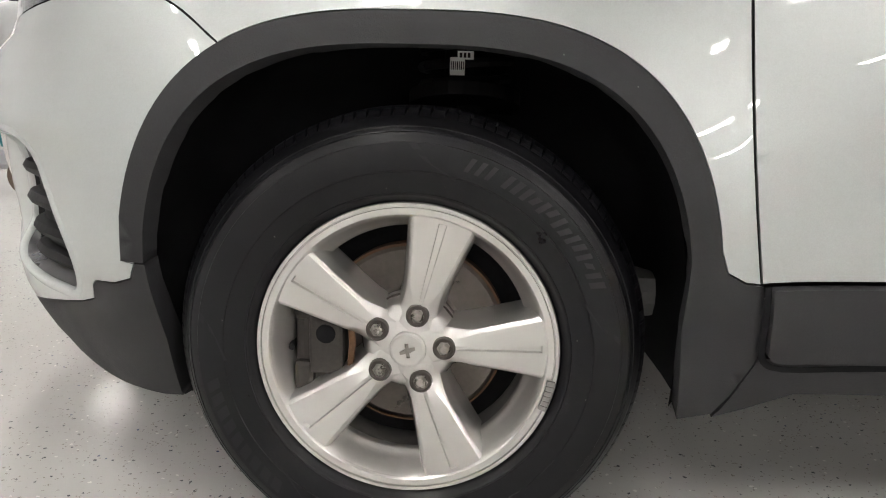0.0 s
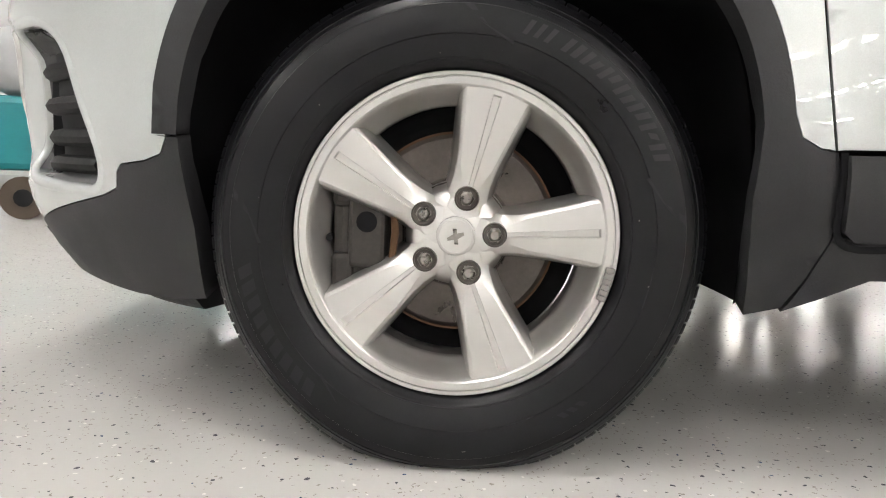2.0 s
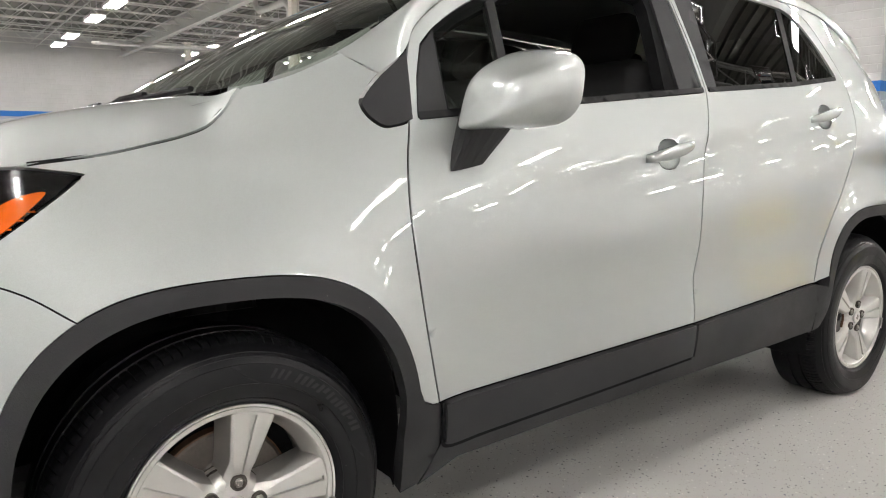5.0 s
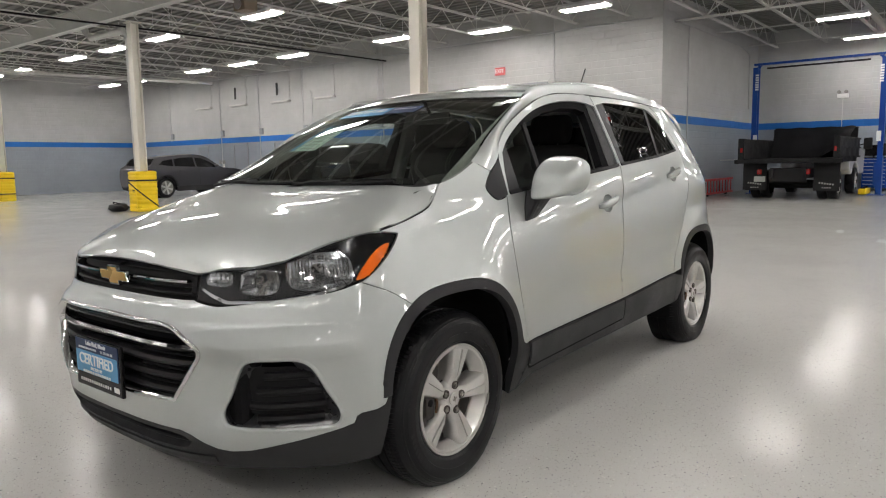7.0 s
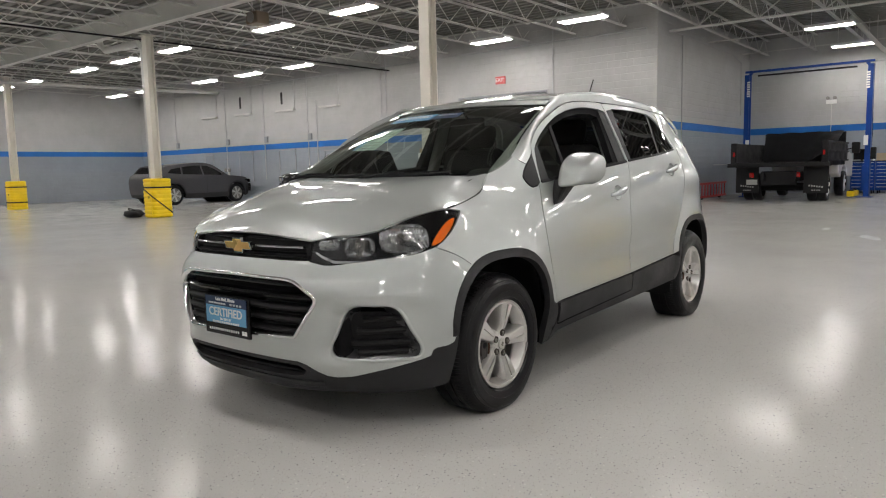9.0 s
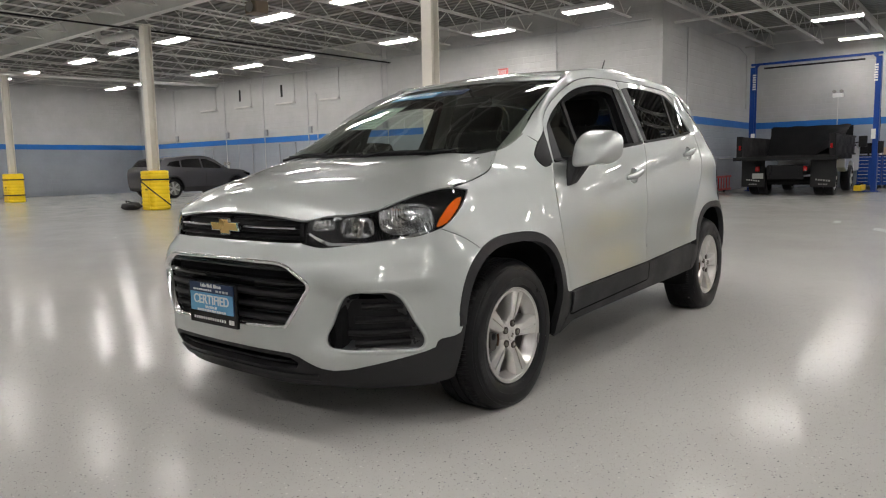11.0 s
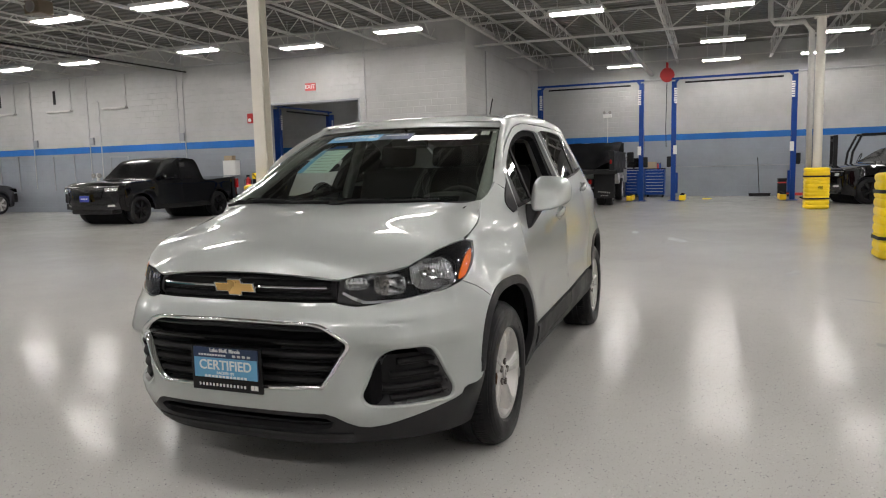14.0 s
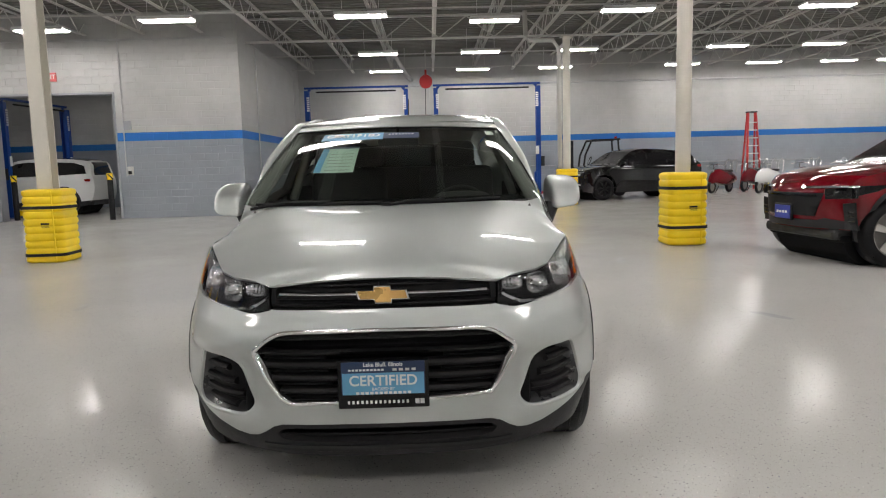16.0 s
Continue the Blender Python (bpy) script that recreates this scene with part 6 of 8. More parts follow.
for y0, y1, z in ((0.62, 0.05, 0.0), (0.05, -0.5, 0.006)):
    bm = bmesh.new()
    pts = []
    for k in range(14):
        y = y0 + (y1 - y0) * k / 13
        p = screen(y / 0.72, 0.004 + 0.012 * k / 13) + Vector((-0.012, 0, 0.002))
        pts.append(p)
    add_pipe(bm, pts, 0.007, 6)
    wp = part("wiper", bm, MATT_BLACK, car, "black wiper arm and blade")
    part("wiper_arm", pipe([pts[0] + Vector((-0.03, 0.02, -0.02)), pts[3] + Vector((-0.01, 0, 0.008)), pts[7] + Vector((0, 0, 0.008))], 0.008, 6), MATT_BLACK, wp)
part("aerial", pipe([(2.47, -0.02, 1.60), (2.54, -0.02, 1.71), (2.63, -0.02, 1.85)], 0.0045, 6), MATT_BLACK, car, "thin black roof aerial")
for sg in (-1, 1):
    rp = [(x, sg * (inner_edge(x) - 0.012), roof_mid(x) - 0.04 + 0.022 * max(0.0, math.sin(math.pi * (x - 1.0) / 1.7)) ** 0.4) for x in (1.0, 1.03, 1.1, 1.3, 1.6, 1.9, 2.2, 2.5, 2.65, 2.7)]
    part("roof_rail", pipe(rp, 0.011, 8), SILVER, car, "slim silver roof rail", smooth=True)

# stickers on the screen
def on_screen(name, a0, a1, v0, v1, mat, parent, lift=-0.006):
    return sheet(name, lambda a, v: screen(a, v) + Vector((lift * -0.6, 0, lift)), 8, 4, mat, parent, u0=a0, u1=a1, v0=v0, v1=v1)


on_screen("certified_strip", 0.66, 0.12, 0.705, 0.815, STICKER_BLUE, windscreen, 0.002)
on_screen("certified_strip_end", 0.12, -0.21, 0.715, 0.81, STICKER_NAVY, windscreen, 0.002)
on_screen("paper_sheet", 0.605, 0.31, 0.31, 0.62, PAPER, windscreen)
on_screen("paper_column", 0.605, 0.555, 0.31, 0.60, STICKER_BLUE, windscreen, -0.004)
on_screen("paper_head", 0.605, 0.31, 0.595, 0.62, STICKER_NAVY, windscreen, -0.004)
for k in range(6):
    on_screen("paper_line", 0.53, 0.34, 0.33 + 0.038 * k, 0.336 + 0.038 * k, CABIN_PALE, windscreen, -0.004)
on_screen("small_sticker", -0.80, -0.87, 0.79, 0.86, WHITE, windscreen)
on_screen("small_sticker", -0.90, -0.935, 0.83, 0.87, WHITE, windscreen)
for k, ch in enumerate("CERTIFIED"):
    la = 0.597 - 0.0515 * k
    lx = (screen(la - 0.02, 0.765) - screen(la + 0.02, 0.765)).normalized()
    ly = (screen(la, 0.80) - screen(la, 0.73)).normalized()
    lz = lx.cross(ly).normalized()
    letters(ch, 0.058, screen(la, 0.765) + lz * 0.0045, WHITE, windscreen, bold=0.0016, turn=Matrix((lx, ly, lz)).transposed().to_4x4())
for k in range(8):
    on_screen("letter_bar", 0.07 - 0.03 * k, 0.05 - 0.03 * k, 0.768, 0.78, WHITE, windscreen, 0.004)

# cabin
part("cabin_floor", box((1.45, 0, 0.42), (1.9, 1.4, 0.06)), CABIN, car)
sheet("headliner", lambda a, v: Vector((0.98 + 1.85 * v, 0.53 * a, roof_mid(0.98 + 1.85 * v) - 0.055 - 0.03 * a * a)), 6, 8, CABIN_PALE, car)
dash = bmesh.new()
rows = []
for k in range(13):
    a = -1 + 2 * k / 12
    rows.append([dash.verts.new((0.1 + 0.2 * abs(a) ** 2 + x, 0.68 * a, z)) for x, z in ((0.0, 1.07), (0.15, 1.10), (0.35, 1.095 - 0.01 * abs(a)), (0.42, 1.03), (0.4, 0.8), (0.3, 0.5))])
for p, q in zip(rows, rows[1:]):
    for j in range(5):
        dash.faces.new((p[j], p[j + 1], q[j + 1], q[j]))
bmesh.ops.recalc_face_normals(dash, faces=dash.faces)
part("dashboard", dash, CABIN, car, "dark plastic dashboard", smooth=True)
part("instrument_hood", rounded_body((0.62, -0.36, 1.105), (0.16, 0.16, 0.05), 0.7, 0), CABIN, car, smooth=True)
ring = [(0.17 * math.cos(2 * math.pi * k / 32), 0.17 * math.sin(2 * math.pi * k / 32)) for k in range(33)]
wheel_m = Matrix.Translation((0.78, -0.36, 1.0)) @ Matrix.Rotation(radians(6), 4, "Y")
steer = part("steering_wheel", pipe([(0, a, b) for a, b in ring], 0.015, 8), CABIN, car, "black steering wheel", m=wheel_m, smooth=True)
part("steering_hub", rounded_body((0.02, 0, 0), (0.06, 0.07, 0.06), 0.8, 0), CABIN, steer)
for sy in (-1, 1):
    part("steering_spoke", box((0, sy * 0.11, 0), (0.02, 0.12, 0.03), 0.006), CABIN, steer)


def seat(x, y, wid, rear=False):
    bm = bmesh.new()
    add_box(bm, (x - 0.05, y, 0.68), (0.52, wid, 0.16), None, 0.05)
    s = part("seat_rear" if rear else "seat_front", bm, SEAT, car, "black cloth seat", smooth=True)
    tilt = Matrix.Translation((x + 0.22, y, 0.74)) @ Matrix.Rotation(radians(18), 4, "Y")
    part("seat_back", box((0, 0, 0.28), (0.14, wid, 0.6), 0.055, tilt), SEAT, s, smooth=True)
    for hy in ((-0.32, 0.32) if rear else (0,)):
        part("headrest", box((0.01, hy, 0.68), (0.1, 0.26, 0.17), 0.045, tilt), SEAT, s, smooth=True)
        for py in (-0.06, 0.06):
            part("headrest_post", tube(tilt @ Vector((0.01, hy + py, 0.56)), tilt @ Vector((0.01, hy + py, 0.62)), 0.006, 6), CHROME, s)


seat(1.12, -0.36, 0.5)
seat(1.12, 0.36, 0.5)
seat(2.0, 0.0, 1.2, True)
for sg in (-1, 1):
    part("inner_pillar", box((0, 0, 0.22), (0.09, 0.05, 0.5), 0.015, Matrix.Translation((1.46, sg * 0.735, 1.12)) @ Matrix.Rotation(radians(sg * 20), 4, "X")), CABIN_PALE, car)
    part("door_card_front", box((0.98, sg * 0.775, 0.8), (0.95, 0.05, 0.58), 0.02), CABIN, car)
    part("door_card_rear", box((1.9, sg * 0.775, 0.86), (0.8, 0.05, 0.62), 0.02), CABIN, car)
    part("screen_pillar_trim", pipe([screen(sg * 0.97, 0.05) + Vector((0.04, -sg * 0.02, -0.03)), screen(sg * 0.97, 0.5) + Vector((0.04, -sg * 0.02, -0.03)), screen(sg * 0.97, 0.98) + Vector((0.04, -sg * 0.02, -0.03))], 0.035, 8), CABIN_PALE, car, smooth=True)
part("rear_view_mirror", box((0.93, 0, 1.44), (0.03, 0.24, 0.06), 0.012), CABIN, car)
part("mirror_stem", tube((0.93, 0, 1.45), (0.86, 0, 1.54), 0.008, 6), CABIN, car)
part("rear_shelf", box((2.6, 0, 1.08), (0.5, 1.25, 0.03), 0.01), CABIN, car)


# ---- other vehicles in the hall ----
BLACK_PAINT = paint_mat("black_lacquer", (0.004, 0.004, 0.0045), metal=0.0, rough=0.4, flake=0.3)
GREY_PAINT = paint_mat("dark_grey_lacquer", (0.046, 0.044, 0.050), metal=0.3, rough=0.4, flake=0.2)
RED_PAINT = paint_mat("deep_red_lacquer", (0.15, 0.003, 0.008), metal=0.0, rough=0.4, flake=0.25)
WHITE_PAINT = paint_mat("white_lacquer", (0.72, 0.72, 0.72), metal=0.0, rough=0.4, flake=0.05)
PLATE_BLUE = worn("blue_plate_print", (0.04, 0.06, 0.35), 0.4, amount=0.1)
DUSTY_BLACK = worn("dusty_black_steel", (0.010, 0.010, 0.011), 0.65, blot=2.5, grain=40, amount=0.45, spec=0.2)
TARP = worn("black_tarpaulin", (0.006, 0.006, 0.007), 0.7, blot=6, grain=120, amount=0.4, bump=0.3, spec=0.15)


def road_wheel(x, y, r, wid, parent, side, rim_mat, spokes=5, n=36):
    """A tyre with a spoked rim; side says which way its face looks."""
    k = r / 0.36
    hold = empty("wheel", (x, y, r))
    hold.parent = parent
    prof = [(0.25 * k, 0), (0.27 * k, 0.008), (0.32 * k, 0.006), (0.35 * k, -0.012), (0.36 * k, -0.04), (0.36 * k, -wid + 0.04), (0.34 * k, -wid), (0.25 * k, -wid)]
    bm = lathe([(a, b * side) for a, b in prof], n)
    part("tyre", bm, RUBBER, hold, smooth=True)
    bm = lathe([(a, b * side) for a, b in ((0.0, -0.06), (0.2 * k, -0.07), (0.235 * k, -0.03), (0.24 * k, 0.0), (0.252 * k, 0.004), (0.255 * k, -0.01))], n)
    rim = part("rim", bm, MATT_BLACK if rim_mat is not ALLOY else ALLOY_IN, hold, smooth=True)
    for s in range(spokes):
        a = 2 * math.pi * s / spokes + 0.3
        m = Matrix.Rotation(-a, 4, "Y")
        part("spoke", prism([(0.03 * k, -0.022 * k), (0.235 * k, -0.04 * k), (0.235 * k, 0.04 * k), (0.03 * k, 0.022 * k)], 0.02, "y", -0.014 * side), rim_mat, rim, m=m)
    part("hub", tube((0, -0.03 * side, 0), (0, -0.004 * side, 0), 0.045 * k, 14), rim_mat, rim)
    return hold


v_nose = {}


def vehicle(name, label, at, rz, profile, wb, width, belt_z, paint, windows, screen_x, wheel_r=0.37, rim_mat=ALLOY, spokes=5, clad_z=0.42, low=0.24, rear_glass=None, tumble=0.42, arch_clad=True, nose_r=0.16, group="", bow=0.16, roof=None, trim=CLAD):
    """A car from its side outline: nose towards -x, front axle over x = 0."""
    v = empty(name, at, rz, label=label, category="car" if "pickup" not in name else "truck", group=group)
    x0, x1 = profile[0][0], profile[-1][0]
    half = width / 2

    def hw(x, z):
        a = half
        f = max(0.0, 1 - (x - x0) / 0.75)
        b = max(0.0, 1 - (x1 - x) / 0.6)
        a -= nose_r * f ** 2.3 + 0.12 * b ** 2.3
        if z > belt_z:
            a -= tumble * (z - belt_z) + 0.03
        else:
            a -= 0.05 * max(0.0, (z - belt_z + 0.18) / 0.18) ** 2 * 0.6
        if z < 0.5:
            a -= 0.5 * (0.5 - z) ** 2
        for cx in (0.0, wb):
            a += 0.022 * math.exp(-((math.hypot(x - cx, z - wheel_r) - wheel_r * 1.15) / 0.08) ** 2)
        return a

    def bowed(x, u):
        """The nose draws back towards its corners."""
        return x + bow * abs(u) ** 2.5 * max(0.0, 1 - (x - x0) / 0.6)

    def side(out):
        return lambda x, z: Vector((bowed(x, 1.0), hw(x, z) + out, z))

    ra = wheel_r * 1.17

    def arc(cx, r, a0=0, a1=180, n=18):
        return [(cx + r * math.cos(radians(a0 + (a1 - a0) * k / n)), wheel_r + r * math.sin(radians(a0 + (a1 - a0) * k / n))) for k in range(n + 1)]

    base = [(x1 - 0.02, clad_z), (wb + ra, clad_z)] + [p for p in arc(wb, ra) if p[1] > clad_z] + [(wb - ra, clad_z), (ra, clad_z)] + [p for p in arc(0, ra) if p[1] > clad_z] + [(-ra, clad_z), (x0 + 0.02, clad_z)]
    prof = [p for p in spline(profile, 5)]
    outline = [p for p in prof if p[1] > clad_z] + base
    for fl in (True, False):
        b = panel("body_side", side(0.0), outline, paint, v, h=0.12, gap=0.0, thick=0.03, flip=fl)
        for w in windows:
            panel("side_window", side(0.006), w, GLOSS_BLACK, b, h=0.12, gap=0.0, thick=0.006, flip=fl)
        lowline = [(x0 + 0.06, low + 0.06), (-ra * 0.95, low)] + [(-ra, clad_z), (x0 + 0.01, clad_z + 0.03)]
        panel("lower_cladding", side(0.006), lowline, trim, b, h=0.12, gap=0.0, flip=fl)
        panel("lower_cladding", side(0.006), [(ra * 0.95, low), (wb - ra * 0.95, low), (wb - ra, clad_z + 0.02), (ra, clad_z + 0.02)], trim, b, h=0.12, gap=0.0, flip=fl)
        panel("lower_cladding", side(0.006), [(wb + ra * 0.95, low + 0.02), (x1 - 0.05, low + 0.08), (x1 - 0.01, clad_z + 0.04), (wb + ra, clad_z)], trim, b, h=0.12, gap=0.0, flip=fl)
        if arch_clad:
            for cx in (0.0, wb):
                panel("arch_moulding", side(0.008), arc(cx, ra * 1.0, 0, 180) + arc(cx, ra + 0.055, 180, 0), trim, b, h=0.08, gap=0.0, flip=fl)

    def strip(name_, pts, mat, lift=0.0, shrink_=0.0, parent=v, smooth=True):
        bm = bmesh.new()
        rows = []
        m = len(pts)
        for i, (x, z) in enumerate(pts):
            tx = pts[min(i + 1, m - 1)][0] - pts[max(i - 1, 0)][0]
            tz = pts[min(i + 1, m - 1)][1] - pts[max(i - 1, 0)][1]
            d = max(math.hypot(tx, tz), 1e-6)
            nx, nz = -tz / d, tx / d
            row = []
            for k in range(13):
                u = -1 + 2 * k / 12
                a = (hw(x, z) - shrink_) * u
                cr = 0.035 * (1 - abs(u) ** 3) * (1 if nz > 0.2 else 0.9)
                row.append(bm.verts.new((bowed(x, u) + nx * (lift + cr * (abs(nx) > 0.5)), a, z + nz * (lift + cr * (abs(nx) <= 0.5)))))
            rows.append(row)
        for p, q in zip(rows, rows[1:]):
            for k in range(12):
                bm.faces.new((p[k], p[k + 1], q[k + 1], q[k]))
        bmesh.ops.recalc_face_normals(bm, faces=bm.faces)
        return part(name_, bm, mat, parent, smooth=smooth)

    top = strip("body_top", [p for p in prof if p[1] > low + 0.05], paint)
    ws = [p for p in prof if screen_x[0] <= p[0] <= screen_x[1] and p[1] > belt_z - 0.1]
    if len(ws) > 1:
        strip("windscreen", ws, GLOSS_BLACK, 0.006, 0.05, top)
    if rear_glass:
        rg = [p for p in prof if rear_glass[0] <= p[0] <= rear_glass[1] and p[1] > belt_z - 0.05]
        if len(rg) > 1:
            strip("rear_window", rg, GLOSS_BLACK, 0.006, 0.08, top)
    if roof:
        strip("roof_skin", [p for p in prof if roof[0] <= p[0] <= roof[1] and p[1] > belt_z], GLOSS_BLACK, 0.008, 0.0, top)

    def nose(out):
        low_pts = [p for p in prof[:26] if p[0] < 0.0]
        zs = [p[1] for p in low_pts]
        xs = [p[0] for p in low_pts]

        def f(y, z):
            x = float(np.interp(z, zs, xs))
            u = min(1.0, abs(y) / hw(x, z))
            return Vector((bowed(x, u) - 0.0315 * (1 - u ** 3) - out, y, z))
        return f
    v_nose[v.name] = nose
    part("floor_pan", box(((x0 + x1) / 2, 0, low + 0.08), (x1 - x0 - 0.3, width * 0.75, 0.1), 0.02), DARK, v)
    for cx in (0.0, wb):
        part("inner_arch", tube((cx, -half + 0.28, wheel_r), (cx, half - 0.28, wheel_r), ra * 1.0, 20), DARK, v)
        for sg in (-1, 1):
            road_wheel(cx, sg * (half - 0.012), wheel_r, 0.23, v, sg, rim_mat, spokes)
    for sg in (-1, 1):
        wx = windows[0][0][0]
        part("door_mirror", box((wx + 0.12, sg * (half + 0.06), belt_z + 0.06), (0.1, 0.16, 0.12), 0.035), paint, v, smooth=True)
        for hx in (wb * 0.42, wb * 0.78):
            part("door_handle", box((hx, sg * (hw(hx, belt_z - 0.1) + 0.012), belt_z - 0.1), (0.18, 0.022, 0.026), 0.008), paint, v)
        for sx in (wb * 0.5,):
            part("door_seam", box((sx, sg * (hw(sx, belt_z - 0.25) + 0.0), (belt_z + clad_z) / 2), (0.006, 0.004, belt_z - clad_z - 0.03)), MATT_BLACK, v)
    v["nose"] = x0
    return v, hw, x0, x1, side


SUV = [(-0.92, 0.42), (-0.95, 0.6), (-0.93, 0.82), (-0.86, 0.95), (-0.55, 1.03), (0.05, 1.1), (0.4, 1.13), (0.75, 1.36), (1.1, 1.57), (1.5, 1.65), (2.1, 1.64), (2.8, 1.58), (3.35, 1.5), (3.6, 1.24), (3.8, 1.12), (3.86, 0.9), (3.84, 0.6), (3.78, 0.42)]
SUV_WIN = [[(0.62, 1.14), (1.62, 1.17), (1.62, 1.53), (1.35, 1.52), (1.0, 1.38)], [(1.70, 1.17), (2.62, 1.2), (2.58, 1.48), (2.2, 1.53), (1.70, 1.54)], [(2.7, 1.2), (3.3, 1.26), (3.1, 1.4), (2.66, 1.47)]]


def face(v, hw, x0, width, z_light, mat_grille, plate_mat, side, light_len=0.5, split=False, bright=False):
    """Lamps, grille and plate on the nose."""
    nose = v_nose[v.name]
    w = width / 2
    for sg in (-1, 1):
        def ys(*pts):
            return [(sg * a, b) for a, b in pts]
        hl = panel("headlight", nose(0.012), ys((w * 0.62, z_light - 0.13), (w * 0.98, z_light - 0.11), (w * 1.0, z_light + 0.01), (w * 0.6, z_light - 0.01)), GLOSS_BLACK, v, h=0.08, gap=0.0, thick=0.02, label="dark headlight with a bright lamp line")
        panel("lamp_line", nose(0.02), ys((w * 0.3, z_light - 0.005), (w * 0.99, z_light + 0.005), (w * 0.99, z_light + 0.03), (w * 0.3, z_light + 0.018)), CHROME, hl, h=0.08, gap=0.0, thick=0.01)
        panel("lamp_bowl", nose(0.017), ys((w * 0.7, z_light - 0.11), (w * 0.82, z_light - 0.105), (w * 0.82, z_light - 0.03), (w * 0.7, z_light - 0.035)), ALLOY if not split else GLOSS_BLACK, hl, h=0.05, gap=0.0, thick=0.006)
        if bright:
            panel("lamp_reflector", nose(0.019), ys((w * 0.64, z_light - 0.12), (w * 0.96, z_light - 0.10), (w * 0.97, z_light - 0.02), (w * 0.62, z_light - 0.03)), REFLECTOR, hl, h=0.05, gap=0.0, thick=0.006)
        panel("corner_intake", nose(0.012), ys((w * 0.8, z_light - 0.42), (w * 0.98, z_light - 0.4), (w * 0.96, z_light - 0.16), (w * 0.78, z_light - 0.18)), MATT_BLACK, v, h=0.06, gap=0.0, thick=0.015)
        if split:
            for k in range(3):
                panel("intake_slat", nose(0.016), ys((w * 0.83, z_light - 0.385 + 0.05 * k), (w * 0.95, z_light - 0.375 + 0.05 * k), (w * 0.95, z_light - 0.36 + 0.05 * k), (w * 0.83, z_light - 0.37 + 0.05 * k)), GLOSS_BLACK, v, h=0.05, gap=0.0, thick=0.008)
        else:
            panel("fog_lamp", nose(0.016), ys((w * 0.66, 0.5), (w * 0.86, 0.5), (w * 0.84, 0.56), (w * 0.68, 0.55)), CHROME, v, h=0.06, gap=0.0, thick=0.01)
        side_lamp = [(x0 + 0.02, z_light - 0.10), (x0 + light_len * 0.6, z_light - 0.04), (x0 + light_len, z_light + 0.03), (x0 + 0.02, z_light + 0.02)]
        panel("headlight_wrap", side(0.010), side_lamp, GLOSS_BLACK, hl, h=0.08, gap=0.0, flip=sg < 0, thick=0.01)
    gz = z_light - 0.06
    gr = panel("grille", nose(0.014), [(-w * 0.6, gz), (-w * 0.5, gz - 0.27), (w * 0.5, gz - 0.27), (w * 0.6, gz)], mat_grille, v, h=0.08, gap=0.0, thick=0.02, label="black grille")
    for k in range(1 if split else 4):
        z = gz - 0.04 - 0.06 * k
        panel("grille_slat", nose(0.026), [(-w * 0.54, z), (w * 0.54, z), (w * 0.54, z + 0.02), (-w * 0.54, z + 0.02)], GLOSS_BLACK, gr, h=0.1, gap=0.0, thick=0.012)
    panel("front_apron", nose(0.012), [(-w * 0.98, 0.43), (w * 0.98, 0.43)] + [(w * 0.95, 0.50), (w * 0.6, 0.55), (w * 0.5, 0.52), (-w * 0.5, 0.52), (-w * 0.6, 0.55), (-w * 0.95, 0.50)] if split else [(-w * 0.98, 0.43), (w * 0.98, 0.43), (w * 0.95, 0.60), (w * 0.55, 0.54), (-w * 0.55, 0.54), (-w * 0.95, 0.60)], CLAD, v, h=0.08, gap=0.0, thick=0.03, label="black plastic lower bumper")
    part("skid_plate", box((x0 + 0.26, 0, 0.37), (0.36, w * 1.5, 0.14), 0.05), CLAD, v)
    p0 = nose(0.04)(0, gz - 0.24)
    pl = part("front_plate", box((p0.x, p0.y, p0.z), (0.012, 0.32, 0.16), 0.004), plate_mat, v)
    part("plate_backing", box((p0.x + 0.02, p0.y, p0.z), (0.03, 0.36, 0.2), 0.008), MATT_BLACK, pl)
    for k in range(4):
        part("letter_bar", box((p0.x - 0.008, -0.09 + 0.06 * k, p0.z), (0.003, 0.04, 0.03)), WHITE, pl)


def tail_lights(v, hw, x1, z, parent=None):
    for sg in (-1, 1):
        part("tail_light", box((x1 - 0.1, sg * (hw(x1 - 0.12, z) - 0.06), z), (0.2, 0.14, 0.09), 0.025), RED_LENS, v, "red tail light")
    part("rear_plate", box((x1 + 0.03, 0, z - 0.15), (0.012, 0.3, 0.15), 0.003), WHITE, v)
    part("rear_apron", box((x1 - 0.08, 0, 0.4), (0.18, 1.5, 0.2), 0.05), CLAD, v)


# grey crossover nose to the long wall
v, hw, x0, x1, sd = vehicle("grey_crossover", "dark grey crossover parked by the long wall", (15.52, 23.96, 0), 185, SUV, 3.05, 1.95, 1.14, GREY_PAINT, SUV_WIN, (0.42, 1.08), 0.385, ALLOY, 6, rear_glass=(3.3, 3.62))
face(v, hw, x0, 1.95, 0.93, GLOSS_BLACK, PLATE_BLUE, sd)
tail_lights(v, hw, x1, 1.02)
# black crossover by the back wall
v, hw, x0, x1, sd = vehicle("black_crossover", "shiny black crossover with black wheels", (19.75 + 0.93, -5.82 + 0.2, 0), -74, SUV, 2.95, 1.94, 1.13, BLACK_PAINT, SUV_WIN, (0.42, 1.08), 0.38, GLOSS_BLACK, 7, rear_glass=(3.3, 3.62), arch_clad=False, trim=GLOSS_BLACK)
face(v, hw, x0, 1.94, 0.92, GLOSS_BLACK, WHITE, sd)
tail_lights(v, hw, x1, 1.05)
